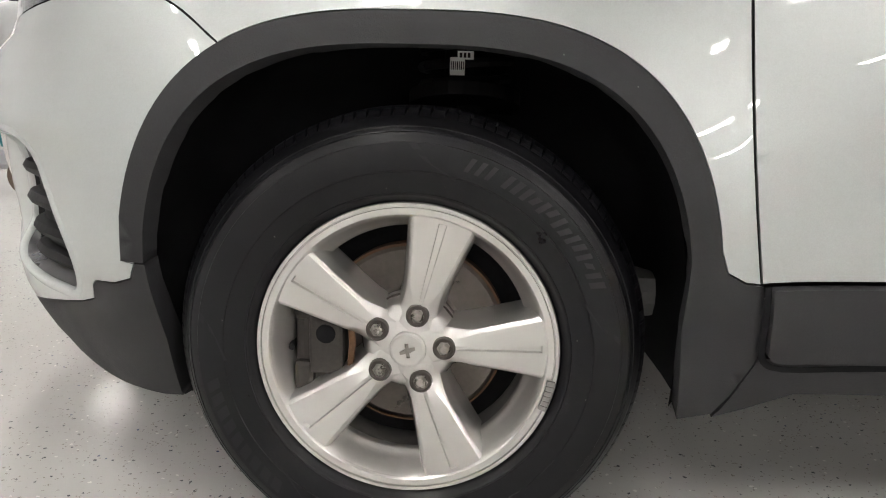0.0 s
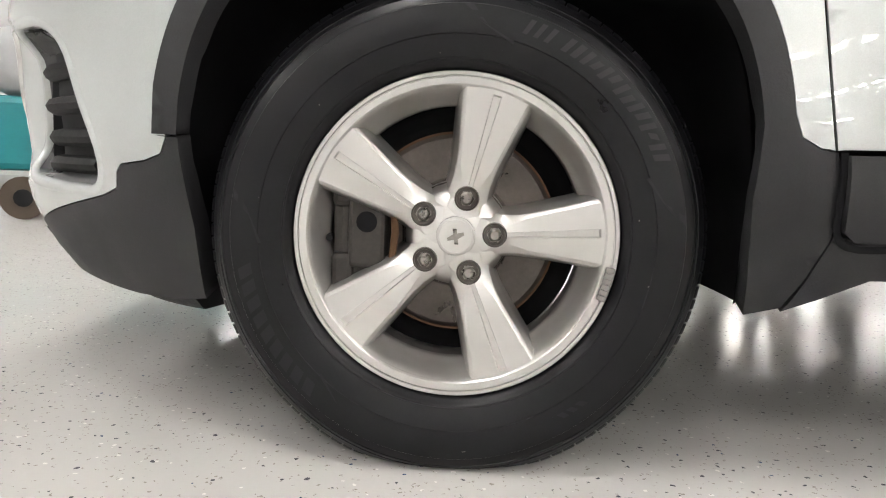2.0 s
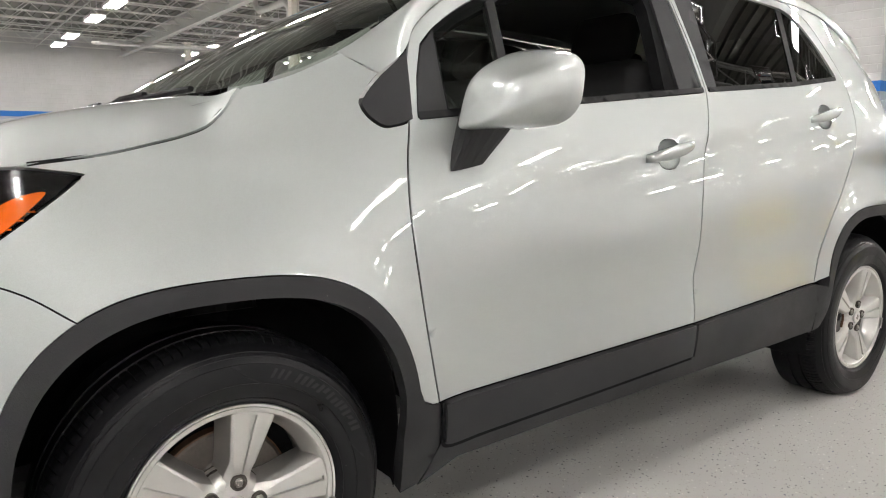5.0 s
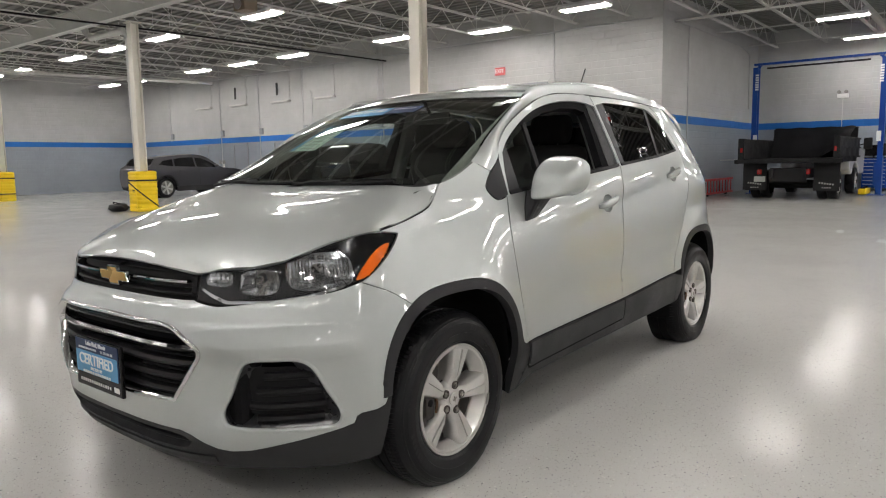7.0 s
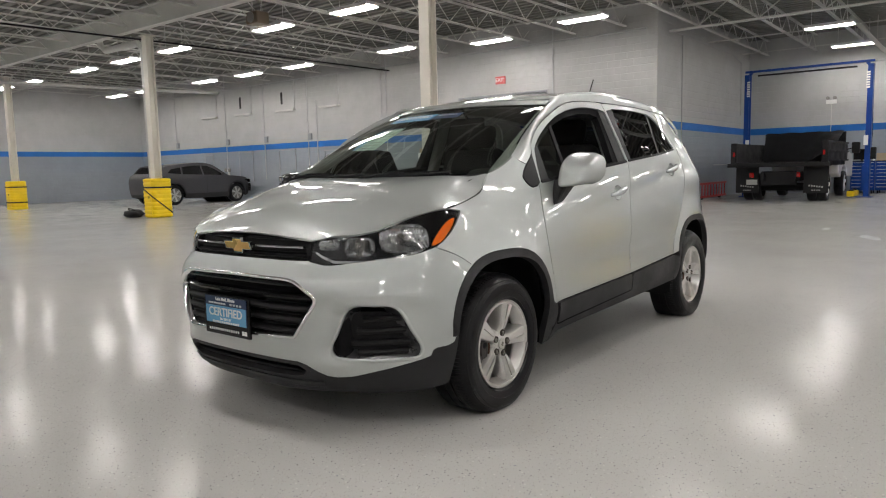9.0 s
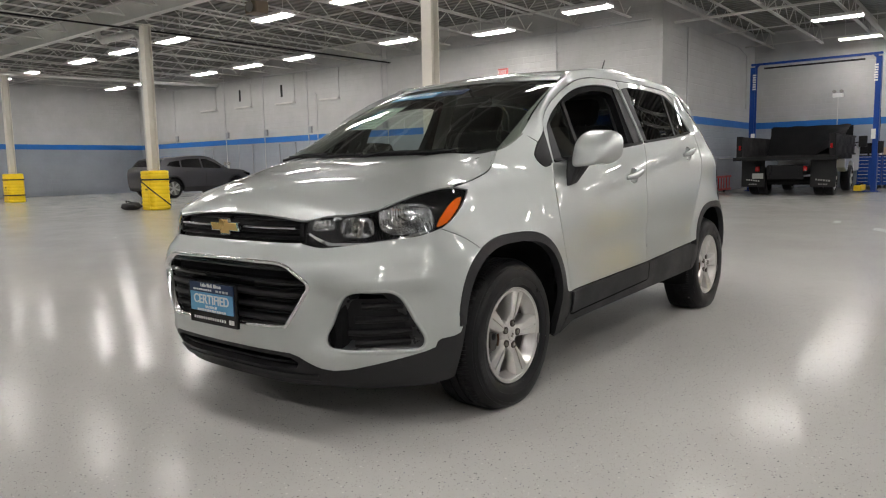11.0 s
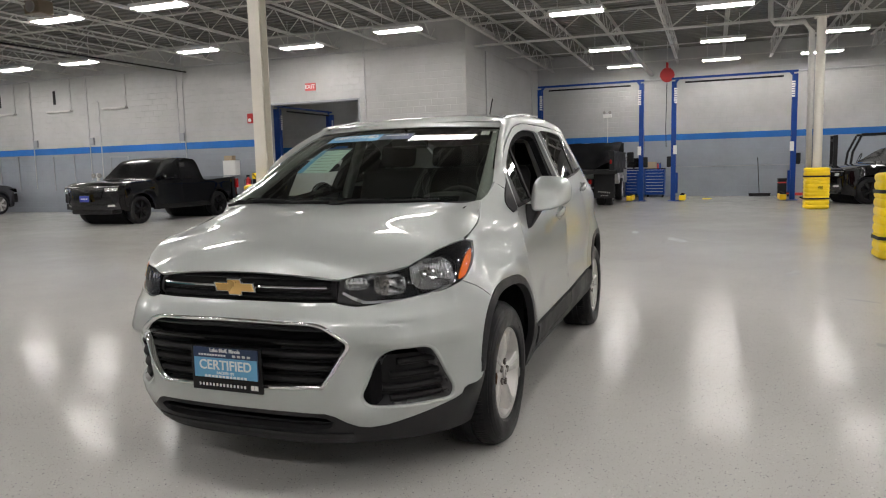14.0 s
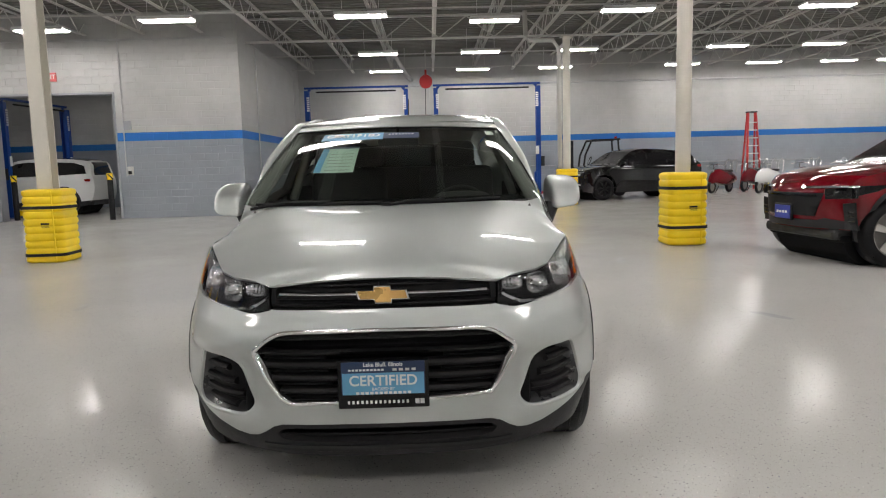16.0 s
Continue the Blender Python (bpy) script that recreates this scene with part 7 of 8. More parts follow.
# red crossover
RED_SUV = [(-0.66, 0.42), (-0.70, 0.6), (-0.70, 0.86), (-0.62, 0.98), (-0.3, 1.06), (0.15, 1.12), (0.62, 1.15), (0.98, 1.36), (1.32, 1.56), (1.72, 1.65), (2.3, 1.64), (2.9, 1.58), (3.4, 1.5), (3.62, 1.24), (3.8, 1.12), (3.86, 0.9), (3.84, 0.6), (3.78, 0.42)]
v, hw, x0, x1, sd = vehicle("red_crossover", "deep red crossover with a black lower bumper", (5.36, -5.3, 0), -86, RED_SUV, 3.05, 1.95, 1.14, RED_PAINT, [[(a + 0.22, b) for a, b in w] for w in SUV_WIN], (0.62, 1.32), 0.385, ALLOY, 5, rear_glass=(3.3, 3.62), bow=0.22)
face(v, hw, x0, 1.95, 0.90, MATT_BLACK, PLATE_BLUE, sd, 0.55, split=True)
tail_lights(v, hw, x1, 1.02)
# white crossover in the bay
BOX_SUV = [(-0.90, 0.45), (-0.93, 0.62), (-0.91, 0.95), (-0.80, 1.06), (-0.3, 1.13), (0.3, 1.18), (0.55, 1.22), (0.92, 1.52), (1.25, 1.72), (1.7, 1.8), (2.5, 1.8), (3.3, 1.75), (3.62, 1.67), (3.72, 1.3), (3.78, 1.1), (3.8, 0.85), (3.76, 0.6), (3.7, 0.45)]
BOX_WIN = [[(0.75, 1.22), (1.7, 1.25), (2.7, 1.27), (3.58, 1.31), (3.5, 1.56), (3.2, 1.66), (2.5, 1.7), (1.7, 1.71), (1.35, 1.67), (1.05, 1.5)]]
v, hw, x0, x1, sd = vehicle("white_crossover", "white crossover with a black roof in the service bay", (20.4, 14.4, 0), 270, BOX_SUV, 2.9, 1.95, 1.22, WHITE_PAINT, BOX_WIN, (0.5, 1.1), 0.4, GLOSS_BLACK, 5, rear_glass=(3.6, 3.74), roof=(1.0, 3.6))
face(v, hw, x0, 1.95, 0.95, GLOSS_BLACK, WHITE, sd)
tail_lights(v, hw, x1, 1.1)

# black pickup beside the door opening
PICK = [(-0.88, 0.45), (-0.92, 0.62), (-0.92, 0.92), (-0.85, 1.08), (-0.4, 1.13), (0.3, 1.17), (0.52, 1.2), (0.86, 1.5), (1.12, 1.71), (1.5, 1.79), (2.2, 1.78), (2.42, 1.73), (2.56, 1.24), (2.6, 1.16), (3.3, 1.17), (4.26, 1.19), (4.34, 1.1), (4.36, 0.8), (4.3, 0.5)]
PICK_WIN = [[(0.74, 1.2), (1.56, 1.22), (1.56, 1.66), (1.3, 1.66), (1.02, 1.5)], [(1.64, 1.22), (2.36, 1.24), (2.28, 1.62), (2.1, 1.66), (1.64, 1.67)]]
v, hw, x0, x1, sd = vehicle("black_pickup", "black crew-cab pickup truck with black wheels", (11.92, 12.75 + 0.94, 0), 0, PICK, 3.26, 1.9, 1.2, BLACK_PAINT, PICK_WIN, (0.5, 1.1), 0.385, GLOSS_BLACK, 6, clad_z=0.48, low=0.36, tumble=0.3, nose_r=0.1, trim=GLOSS_BLACK)
face(v, hw, x0, 1.9, 1.02, GLOSS_BLACK, PLATE_BLUE, sd, 0.42, bright=True)
for sg in (-1, 1):
    part("tail_light", box((x1 - 0.05, sg * 0.86, 1.0), (0.12, 0.12, 0.3), 0.02), RED_LENS, v, "red tail light")
part("rear_step_bumper", box((x1 + 0.04, 0, 0.56), (0.16, 1.7, 0.16), 0.03), GLOSS_BLACK, v)
part("bed_floor", box((3.45, 0, 1.155), (1.6, 1.45, 0.02)), MATT_BLACK, v)



# ---- dump truck on the first lift ----
dump = empty("dump_truck", (19.0, 2.35, 0), label="dusty black steel dump truck with a white cab", category="truck")
W2 = 1.2
part("bed_floor", box((1.7, 0, 1.08), (3.4, 2.34, 0.12), 0.01), DUSTY_BLACK, dump)
part("bed_rear_sill", box((0.0, 0, 1.06), (0.12, 2.72, 0.11), 0.015), DUSTY_BLACK, dump)
for sg in (-1, 1):
    sidep = part("bed_side", box((1.75, sg * W2, 1.42), (3.3, 0.06, 0.56), 0.01), DUSTY_BLACK, dump, "dusty black steel bed side")
    for z in (1.16, 1.42, 1.68):
        part("side_rail", box((1.75, sg * (W2 + 0.04), z), (3.3, 0.05, 0.05), 0.006), DUSTY_BLACK, sidep)
    part("corner_post", box((0.06, sg * W2, 1.4), (0.16, 0.16, 0.62), 0.02), DUSTY_BLACK, dump)
    part("corner_light", box((-0.03, sg * (W2 - 0.02), 1.38), (0.03, 0.06, 0.13), 0.01), RED_LENS, dump, "red corner light")
    flap = part("mud_flap", box((0.45, sg * 0.92, 0.63), (0.02, 0.64, 0.76), 0.004), MATT_BLACK, dump, "black rubber mud flap with pale writing")
    for k in range(6):
        part("letter_bar", box((0.435, sg * 0.92 - 0.16 + 0.065 * k, 0.42 + 0.008 * k), (0.004, 0.04, 0.045)), CABIN_PALE, flap)
    for k in range(4):
        part("letter_bar", box((0.435, sg * 0.92 - 0.09 + 0.06 * k, 0.33), (0.004, 0.04, 0.025)), CABIN_PALE, flap)
    part("stop_light", box((0.2, sg * 0.62 + 0.12, 0.77), (0.06, 0.13, 0.15), 0.03), RED_LENS, dump, "red stop light")
    road_wheel(1.1, sg * 1.12, 0.41, 0.24, dump, sg, WHITE, 6)
    road_wheel(1.1, sg * 0.86, 0.41, 0.24, dump, sg, WHITE, 6)
    road_wheel(4.6, sg * 1.0, 0.41, 0.26, dump, sg, WHITE, 6)
    part("frame_rail", box((2.6, sg * 0.42, 0.72), (5.0, 0.1, 0.26), 0.01), DUSTY_BLACK, dump)
part("rear_axle", tube((1.1, -0.9, 0.41), (1.1, 0.9, 0.41), 0.12, 14), DUSTY_BLACK, dump)
part("hitch_plate", box((0.22, 0, 0.68), (0.05, 0.95, 0.4), 0.02), DUSTY_BLACK, dump)
part("number_plate", box((0.17, 0.72, 0.57), (0.012, 0.3, 0.15), 0.003), CABIN_PALE, dump)
part("headboard", box((3.42, 0, 1.59), (0.06, 2.34, 0.9), 0.01), DUSTY_BLACK, dump)
# tarpaulin heaped over the bed
bm = bmesh.new()
rows = []
for i in range(15):
    u = i / 14
    row = []
    for j in range(21):
        w = -1 + 2 * j / 20
        # gathered under its top edge and pulled to one corner of the bed
        pull = max(0.0, -w - 0.25) * (1 - u)
        fold = 0.035 * math.sin(9 * w + 2.5 * u) * (0.3 + u * (1 - u) * 2.2)
        z = 1.17 + 0.90 * u ** 0.8 + 0.03 * noise.noise(Vector((u * 4, w * 5, 0.3)))
        row.append(bm.verts.new((2.75 + 0.6 * u ** 0.6 - 1.1 * pull + fold + 0.04 * noise.noise(Vector((w * 6, u * 3, 2))), 1.12 * w, z + 0.45 * pull)))
    rows.append(row)
for p, q in zip(rows, rows[1:]):
    for k in range(20):
        bm.faces.new((p[k], p[k + 1], q[k + 1], q[k]))
part("tarpaulin", bm, TARP, dump, "black tarpaulin hung in folds from the headboard", smooth=True)
cab = part("cab", prism([(3.55, 0.75), (3.55, 1.84), (3.75, 1.95), (4.7, 1.94), (5.25, 1.5), (6.1, 1.38), (6.25, 1.1), (6.2, 0.6), (5.2, 0.6), (5.05, 0.86), (4.6, 0.98), (4.15, 0.86), (4.0, 0.6)], 1.95, "y", 0.0, 0.05), WHITE_PAINT, dump, "white truck cab")
for sg in (-1, 1):
    part("cab_window", prism([(3.85, 1.47), (3.85, 1.84), (4.6, 1.83), (5.0, 1.52)], 0.01, "y", sg * 0.98), GLOSS_BLACK, cab)
    part("wing_mirror", box((4.9, sg * 1.24, 1.56), (0.1, 0.24, 0.36), 0.03), MATT_BLACK, cab)
    part("mirror_arm", tube((4.9, sg * 0.95, 1.5), (4.9, sg * 1.15, 1.55), 0.02, 6), MATT_BLACK, cab)
part("rear_cab_window", box((3.53, 0, 1.65), (0.02, 1.3, 0.3), 0.01), GLOSS_BLACK, cab)


# ---- parked motor scooters ----
def scooter(at, rz, paint, label):
    s = empty("scooter", at, rz, label=label, category="scooter", group="scooters by the back wall")
    for x in (-0.62, 0.62):
        w = part("wheel", lathe([(0.15, -0.035), (0.2, -0.05), (0.25, -0.03), (0.255, 0.0), (0.25, 0.03), (0.2, 0.05), (0.15, 0.035)], 28, close=True), RUBBER, s, m=Matrix.Translation((x, 0, 0.255)), smooth=True)
        part("wheel_rim", lathe([(0.0, -0.03), (0.15, -0.03), (0.165, 0.0), (0.15, 0.03), (0.0, 0.03)], 20), ALLOY_IN, w)
    bm = bmesh.new()
    rows = []
    for i in range(15):
        t = i / 14
        x = -0.8 + 1.9 * t
        c = 0.45 + 0.16 * math.sin(math.pi * min(1, t * 1.15)) + 0.05 * math.sin(t * 9)
        ry, rz_ = 0.05 + 0.22 * math.sin(math.pi * t) ** 0.7, 0.05 + 0.27 * math.sin(math.pi * t) ** 0.6 * (1.15 - 0.45 * t)
        rows.append([bm.verts.new((x, ry * math.cos(2 * math.pi * k / 16), c + rz_ * math.sin(2 * math.pi * k / 16))) for k in range(16)])
    for p, q in zip(rows, rows[1:]):
        for k in range(16):
            bm.faces.new((p[k], p[(k + 1) % 16], q[(k + 1) % 16], q[k]))
    bm.faces.new(rows[0][::-1])
    bm.faces.new(rows[-1])
    part("fairing", bm, paint, s, smooth=True)
    part("seat", box((0.32, 0, 0.8), (0.65, 0.3, 0.1), 0.04), MATT_BLACK, s, smooth=True)
    part("handlebar", pipe([(-0.42, -0.34, 1.0), (-0.5, -0.15, 1.05), (-0.5, 0.15, 1.05), (-0.42, 0.34, 1.0)], 0.014, 8), CHROME, s)
    part("steering_stem", tube((-0.62, 0, 0.3), (-0.5, 0, 1.05), 0.025, 10), CHROME, s)
    part("windshield", prism([(-0.2, 0.85), (0.2, 0.85), (0.16, 1.15), (-0.16, 1.15)], 0.006, "x", -0.55), GLASS_CLEAR, s)
    for sy in (-0.22, 0.22):
        part("backrest_hoop", pipe([(0.7, sy, 0.75), (0.78, sy, 1.1), (0.8, sy * 0.6, 1.22), (0.78, sy * 0.2, 1.1), (0.72, sy * 0.2, 0.75)], 0.014, 6), CHROME, s)
    part("stand", tube((0.05, 0.1, 0.25), (0.05, 0.22, 0.012), 0.014, 6), MATT_BLACK, s)
    return s


scooter((21.7, -12.2, 0), -51, WHITE_PAINT, "white motor scooter with a pale fairing")
scooter((22.6, -10.9, 0), -51, RED_PAINT, "red motor scooter with chrome hoops")
scooter((23.3, -12.4, 0), -51, RED_PAINT, "red motor scooter with chrome hoops")
scooter((22.5, -14.0, 0), -51, RED_PAINT, "red motor scooter with chrome hoops")
scooter((21.3, -14.7, 0), -40, WHITE_PAINT, "white motor scooter with a pale fairing")

# ---- forklift ----
fork = empty("forklift", (22.9, -6.13, 0), -90, label="dark forklift with an open overhead guard", category="forklift")
part("chassis", box((0.3, 0, 0.62), (1.7, 1.05, 0.7), 0.08), DUSTY_BLACK, fork)
part("counterweight", box((1.1, 0, 0.75), (0.5, 1.05, 0.8), 0.15), DUSTY_BLACK, fork)
part("seat", box((0.55, 0, 1.15), (0.5, 0.5, 0.3), 0.08), MATT_BLACK, fork)
for sy in (-0.45, 0.45):
    part("guard_post", pipe([(-0.35, sy, 0.95), (-0.28, sy, 1.5), (-0.05, sy, 2.02)], 0.035, 8), MATT_BLACK, fork)
    part("guard_post", pipe([(1.0, sy, 1.0), (0.92, sy, 2.05)], 0.035, 8), MATT_BLACK, fork)
    part("guard_rail", tube((-0.05, sy, 2.04), (1.0, sy, 2.06), 0.035, 8), MATT_BLACK, fork)
    part("mast_channel", box((-0.75, sy * 0.75, 1.05), (0.12, 0.08, 2.0), 0.01), MATT_BLACK, fork)
    part("fork_tine", box((-1.2, sy * 0.6, 0.06), (0.95, 0.1, 0.05), 0.01), MATT_BLACK, fork)
    for x, r in ((-0.45, 0.32), (0.95, 0.26)):
        part("wheel", tube((x, sy * 1.0, r), (x, sy * 1.25, r), r, 20), RUBBER, fork)
for k in range(5):
    part("guard_slat", box((0.1 + 0.2 * k, 0, 2.07), (0.04, 0.9, 0.03)), MATT_BLACK, fork)
for z in (0.3, 1.1, 1.9):
    part("mast_crossbar", box((-0.75, 0, z), (0.08, 0.7, 0.08)), MATT_BLACK, fork)
part("beacon", tube((0.95, 0, 2.08), (0.95, 0, 2.17), 0.05, 12), RED_LENS, fork)
part("steering_wheel", pipe([(-0.02 + 0.06 * math.sin(2 * math.pi * k / 20), 0.17 * math.cos(2 * math.pi * k / 20), 1.3 + 0.15 * math.sin(2 * math.pi * k / 20)) for k in range(21)], 0.015, 6), MATT_BLACK, fork)


# ---- vehicle lifts ----
def lift(y_a, y_b, x=22.65, hgt=4.05, top=True, name="vehicle_lift", label="blue two-post vehicle lift"):
    lf = empty(name, (x, (y_a + y_b) / 2, 0), label=label, category="vehicle lift", group="vehicle lifts")
    h = abs(y_a - y_b) / 2
    for sg in (-1, 1):
        bm = prism([(-0.14, -0.13), (0.14, -0.13), (0.14, 0.02), (0.11, 0.02), (0.11, -0.1), (-0.11, -0.1), (-0.11, 0.02), (-0.14, 0.02)], hgt, "z", hgt / 2)
        for v in bm.verts:
            v.co.y *= -sg
            v.co.y += sg * h
        bmesh.ops.recalc_face_normals(bm, faces=bm.faces)
        post = part("post", bm, LIFT_BLUE, lf, "blue steel lift post")
        part("post_web", box((0, sg * (h + 0.105), hgt / 2), (0.22, 0.03, hgt)), LIFT_BLUE, post)
        part("base_plate", box((0, sg * h, 0.012), (0.5, 0.42, 0.024), 0.004), LIFT_BLUE, post)
        part("carriage", box((0, sg * (h - 0.05), 0.62), (0.2, 0.1, 0.7), 0.012), LIFT_BLUE, post)
        for k in range(7):
            part("letter_bar", box((-0.146, sg * h, hgt - 0.25 - 0.075 * k), (0.004, 0.1, 0.05)), WHITE, post)
        part("control_box", box((-0.02, sg * (h + 0.2), 1.35), (0.2, 0.14, 0.36), 0.02), MATT_BLACK, post)
        part("label_sheet", box((-0.146, sg * h, 1.75), (0.004, 0.12, 0.3)), WHITE, post)
        arm = part("swing_arm", box((-0.30, sg * (h - 0.27), 0.13), (0.95, 0.2, 0.17), 0.02), YELLOW, lf, "yellow swing arm")
        part("arm_pad", tube((-0.62, sg * (h - 0.27), 0.21), (-0.62, sg * (h - 0.27), 0.25), 0.07, 14), MATT_BLACK, arm)
        part("arm_joint", tube((0.0, sg * (h - 0.27), 0.2), (0.0, sg * (h - 0.27), 0.27), 0.06, 12), MATT_BLACK, arm)
    if top:
        part("top_beam", box((0, 0, hgt + 0.1), (0.12, 2 * h + 0.28, 0.07), 0.01), LIFT_BLUE, lf)
        part("shutoff_bar", tube((-0.18, -h + 0.3, hgt - 0.06), (-0.18, h - 0.3, hgt - 0.06), 0.03, 10), MATT_BLACK, lf)
        for sg in (-1, 1):
            part("top_bracket", prism([(sg * (h - 0.12), hgt + 0.07), (sg * (h + 0.02), hgt + 0.07), (sg * (h + 0.02), hgt - 0.1)], 0.02, "x", 0.0), LIFT_BLUE, lf)
    for k, sg in enumerate((-1, 1)):
        part("hydraulic_hose", pipe([(0.13, sg * (h + 0.1), 0.5), (0.15, sg * (h + 0.13), 2.0), (0.13, sg * (h + 0.1), hgt)], 0.012, 6), MATT_BLACK, lf)
    return lf


lift(4.12, 0.66)
lift(-0.52, -4.12)
lift(1.62, -1.62, 0.0, 3.55, name="bay_lift", label="dark blue two-post lift in the service bay").matrix_basis = pose(20.4, 12.72, 0, 0, 0, 86)

# ---- tool cabinets ----
for k in range(2):
    tc = empty("tool_cabinet", (25.6, 1.08 - 0.74 * k, 0), label="blue steel tool cabinet with many drawers", category="tool cabinet", group="tool cabinets")
    part("body", box((0, 0, 0.6), (0.62, 0.72, 0.98), 0.01), LIFT_BLUE, tc)
    part("top", box((0, 0, 1.105), (0.66, 0.73, 0.03), 0.006), MATT_BLACK, tc)
    for d in range(8):
        dr = part("drawer", box((-0.318, 0, 0.19 + 0.118 * d), (0.016, 0.66, 0.104), 0.003), LIFT_BLUE, tc)
        part("drawer_pull", box((-0.332, 0, 0.23 + 0.118 * d), (0.014, 0.64, 0.014), 0.003), ALLOY, dr)
    for cx in (-0.25, 0.25):
        for cy in (-0.28, 0.28):
            part("caster", tube((cx, cy - 0.02, 0.055), (cx, cy + 0.02, 0.055), 0.055, 12), RUBBER, tc)
tagged(part("cardboard_box", box((25.55, 0.5, 1.245), (0.36, 0.4, 0.25), 0.006), worn("brown_card", (0.42, 0.32, 0.21), 0.8, amount=0.12)), "open brown cardboard box on the tool cabinet", "box")
tagged(part("computer_monitor", box((25.5, 1.15, 1.35), (0.05, 0.5, 0.36), 0.01), GLOSS_BLACK), "black flat monitor on the tool cabinet", "monitor")
part("monitor_stand", tube((25.52, 1.15, 1.12), (25.52, 1.15, 1.2), 0.03, 10), MATT_BLACK, bpy.data.objects["computer_monitor"])
for k, (yy, c) in enumerate(((0.78, WHITE), (0.24, RED), (0.16, LIFT_BLUE))):
    ob = tagged(part("spray_can", tube((25.45, yy, 1.12), (25.45, yy, 1.3), 0.033, 12), c), "small round spray can on the tool cabinet", "can", group="cans on the cabinet")
    part("cap", tube((25.45, yy, 1.3), (25.45, yy, 1.33), 0.022, 10), MATT_BLACK, ob)

# ---- hose reel, ladder, wall fittings ----
reel = empty("hose_reel", (24.6, -0.12, 4.52), label="red hose reel hung from the roof", category="hose reel")
part("drum", tube((-0.1, 0, 0), (0.1, 0, 0), 0.16, 24), RED, reel)
for sy in (-0.11, 0.11):
    part("flange", tube((sy - 0.01, 0, 0), (sy + 0.01, 0, 0), 0.25, 28), RED, reel)
part("bracket", box((0, 0, 0.34), (0.3, 0.08, 0.2), 0.01), RED, reel)
part("hanger_rod", tube((0, 0, 0.4), (0, 0, DECK - 4.52), 0.02, 8), STEEL_W, reel)
part("hose_end", pipe([(0.2, 0.02, -0.1), (0.24, 0.03, -0.8), (0.22, 0.05, -1.9), (0.3, 0.03, -2.6)], 0.012, 6), MATT_BLACK, reel)


def ladder(at, lean_, name, label):
    ld = empty(name, at, label=label, category="ladder")
    H2 = 3.05
    for sg in (-1, 1):
        part("rail", pipe([(0, sg * 0.29, 0.0), (lean_, sg * 0.15, H2)], 0.05, 4), RED, ld)
        part("rear_rail", pipe([(lean_ * 1.5 + 0.1, sg * 0.27, 0.0), (lean_ + 0.08, sg * 0.15, H2)], 0.04, 4), RED, ld)
    for k in range(9):
        t = (k + 0.7) / 10
        part("tread", box((lean_ * t, 0, H2 * t), (0.12, 0.52 - 0.24 * t, 0.04), 0.004), ALLOY, ld)
    part("top_cap", box((lean_ + 0.04, 0, H2 + 0.015), (0.2, 0.4, 0.05), 0.01), MATT_BLACK, ld)
    return ld


ladder((24.55, -13.05, 0), 0.35, "step_ladder", "red step ladder with metal treads")
rack = empty("red_ladder", (21.0, 4.86, 0), label="short red ladder lying on its edge by the wall", category="ladder")
for z in (0.08, 0.5):
    part("rail", box((0, -0.04, z), (3.2, 0.05, 0.07), 0.008), RED, rack)
for k in range(11):
    part("rung", tube((-1.45 + 0.29 * k, -0.04, 0.09), (-1.45 + 0.29 * k, -0.04, 0.49), 0.016, 8), RED, rack)
for x in (-0.9, 0.9):
    part("foot", box((x, -0.04, 0.03), (0.1, 0.07, 0.06), 0.008), MATT_BLACK, rack)


def wall_box(name, at, size, mat, label, category, bevel=0.008):
    return tagged(part(name, box(at, size, bevel), mat), label, category)


EXIT_RED = worn("exit_sign_red", (0.62, 0.12, 0.12), 0.4, amount=0.06)
ex = wall_box("exit_sign", (WX - 0.04, 10.35, 4.0), (0.07, 0.36, 0.24), EXIT_RED, "red exit sign with pale letters over the door", "sign")
letters("EXIT", 0.17, (-0.038 + WX - 0.04, 10.35, 4.0), WHITE, ex, depth=0.002, bold=0.002)
fa = wall_box("fire_alarm_box", (WX - 0.03, 12.72, 3.12), (0.06, 0.2, 0.32), RED, "red fire alarm box on the wall", "alarm")
part("alarm_disc", tube((WX - 0.06, 12.72, 3.06), (WX - 0.075, 12.72, 3.06), 0.06, 16), WHITE, fa)
ext = empty("fire_extinguisher", (WX - 0.1, 12.88, 0.62), label="red fire extinguisher hung on the wall", category="extinguisher")
part("cylinder", tube((0, 0, 0), (0, 0, 0.5), 0.085, 18), RED, ext)
part("neck", tube((0, 0, 0.5), (0, 0, 0.56), 0.05, 14, 0.025), RED, ext)
part("valve", box((0, 0, 0.6), (0.05, 0.12, 0.06), 0.01), MATT_BLACK, ext)
part("hose", pipe([(0, 0.05, 0.58), (-0.03, 0.12, 0.45), (-0.03, 0.11, 0.15)], 0.012, 6), MATT_BLACK, ext)
part("wall_bracket", box((0.08, 0, 0.3), (0.03, 0.12, 0.4)), MATT_BLACK, ext)
cb = wall_box("wall_cabinet", (WX - 0.14, 13.5, 1.5), (0.26, 0.5, 0.5), WHITE, "small white wall cabinet with a box on top", "cabinet")
part("cabinet_door", box((WX - 0.275, 13.5, 1.5), (0.012, 0.46, 0.46), 0.004), WHITE, cb)
tagged(part("cardboard_carton", box((WX - 0.14, 13.55, 1.83), (0.2, 0.32, 0.16), 0.006), bpy.data.materials["brown_card"]), "brown cardboard carton on the wall cabinet", "box")
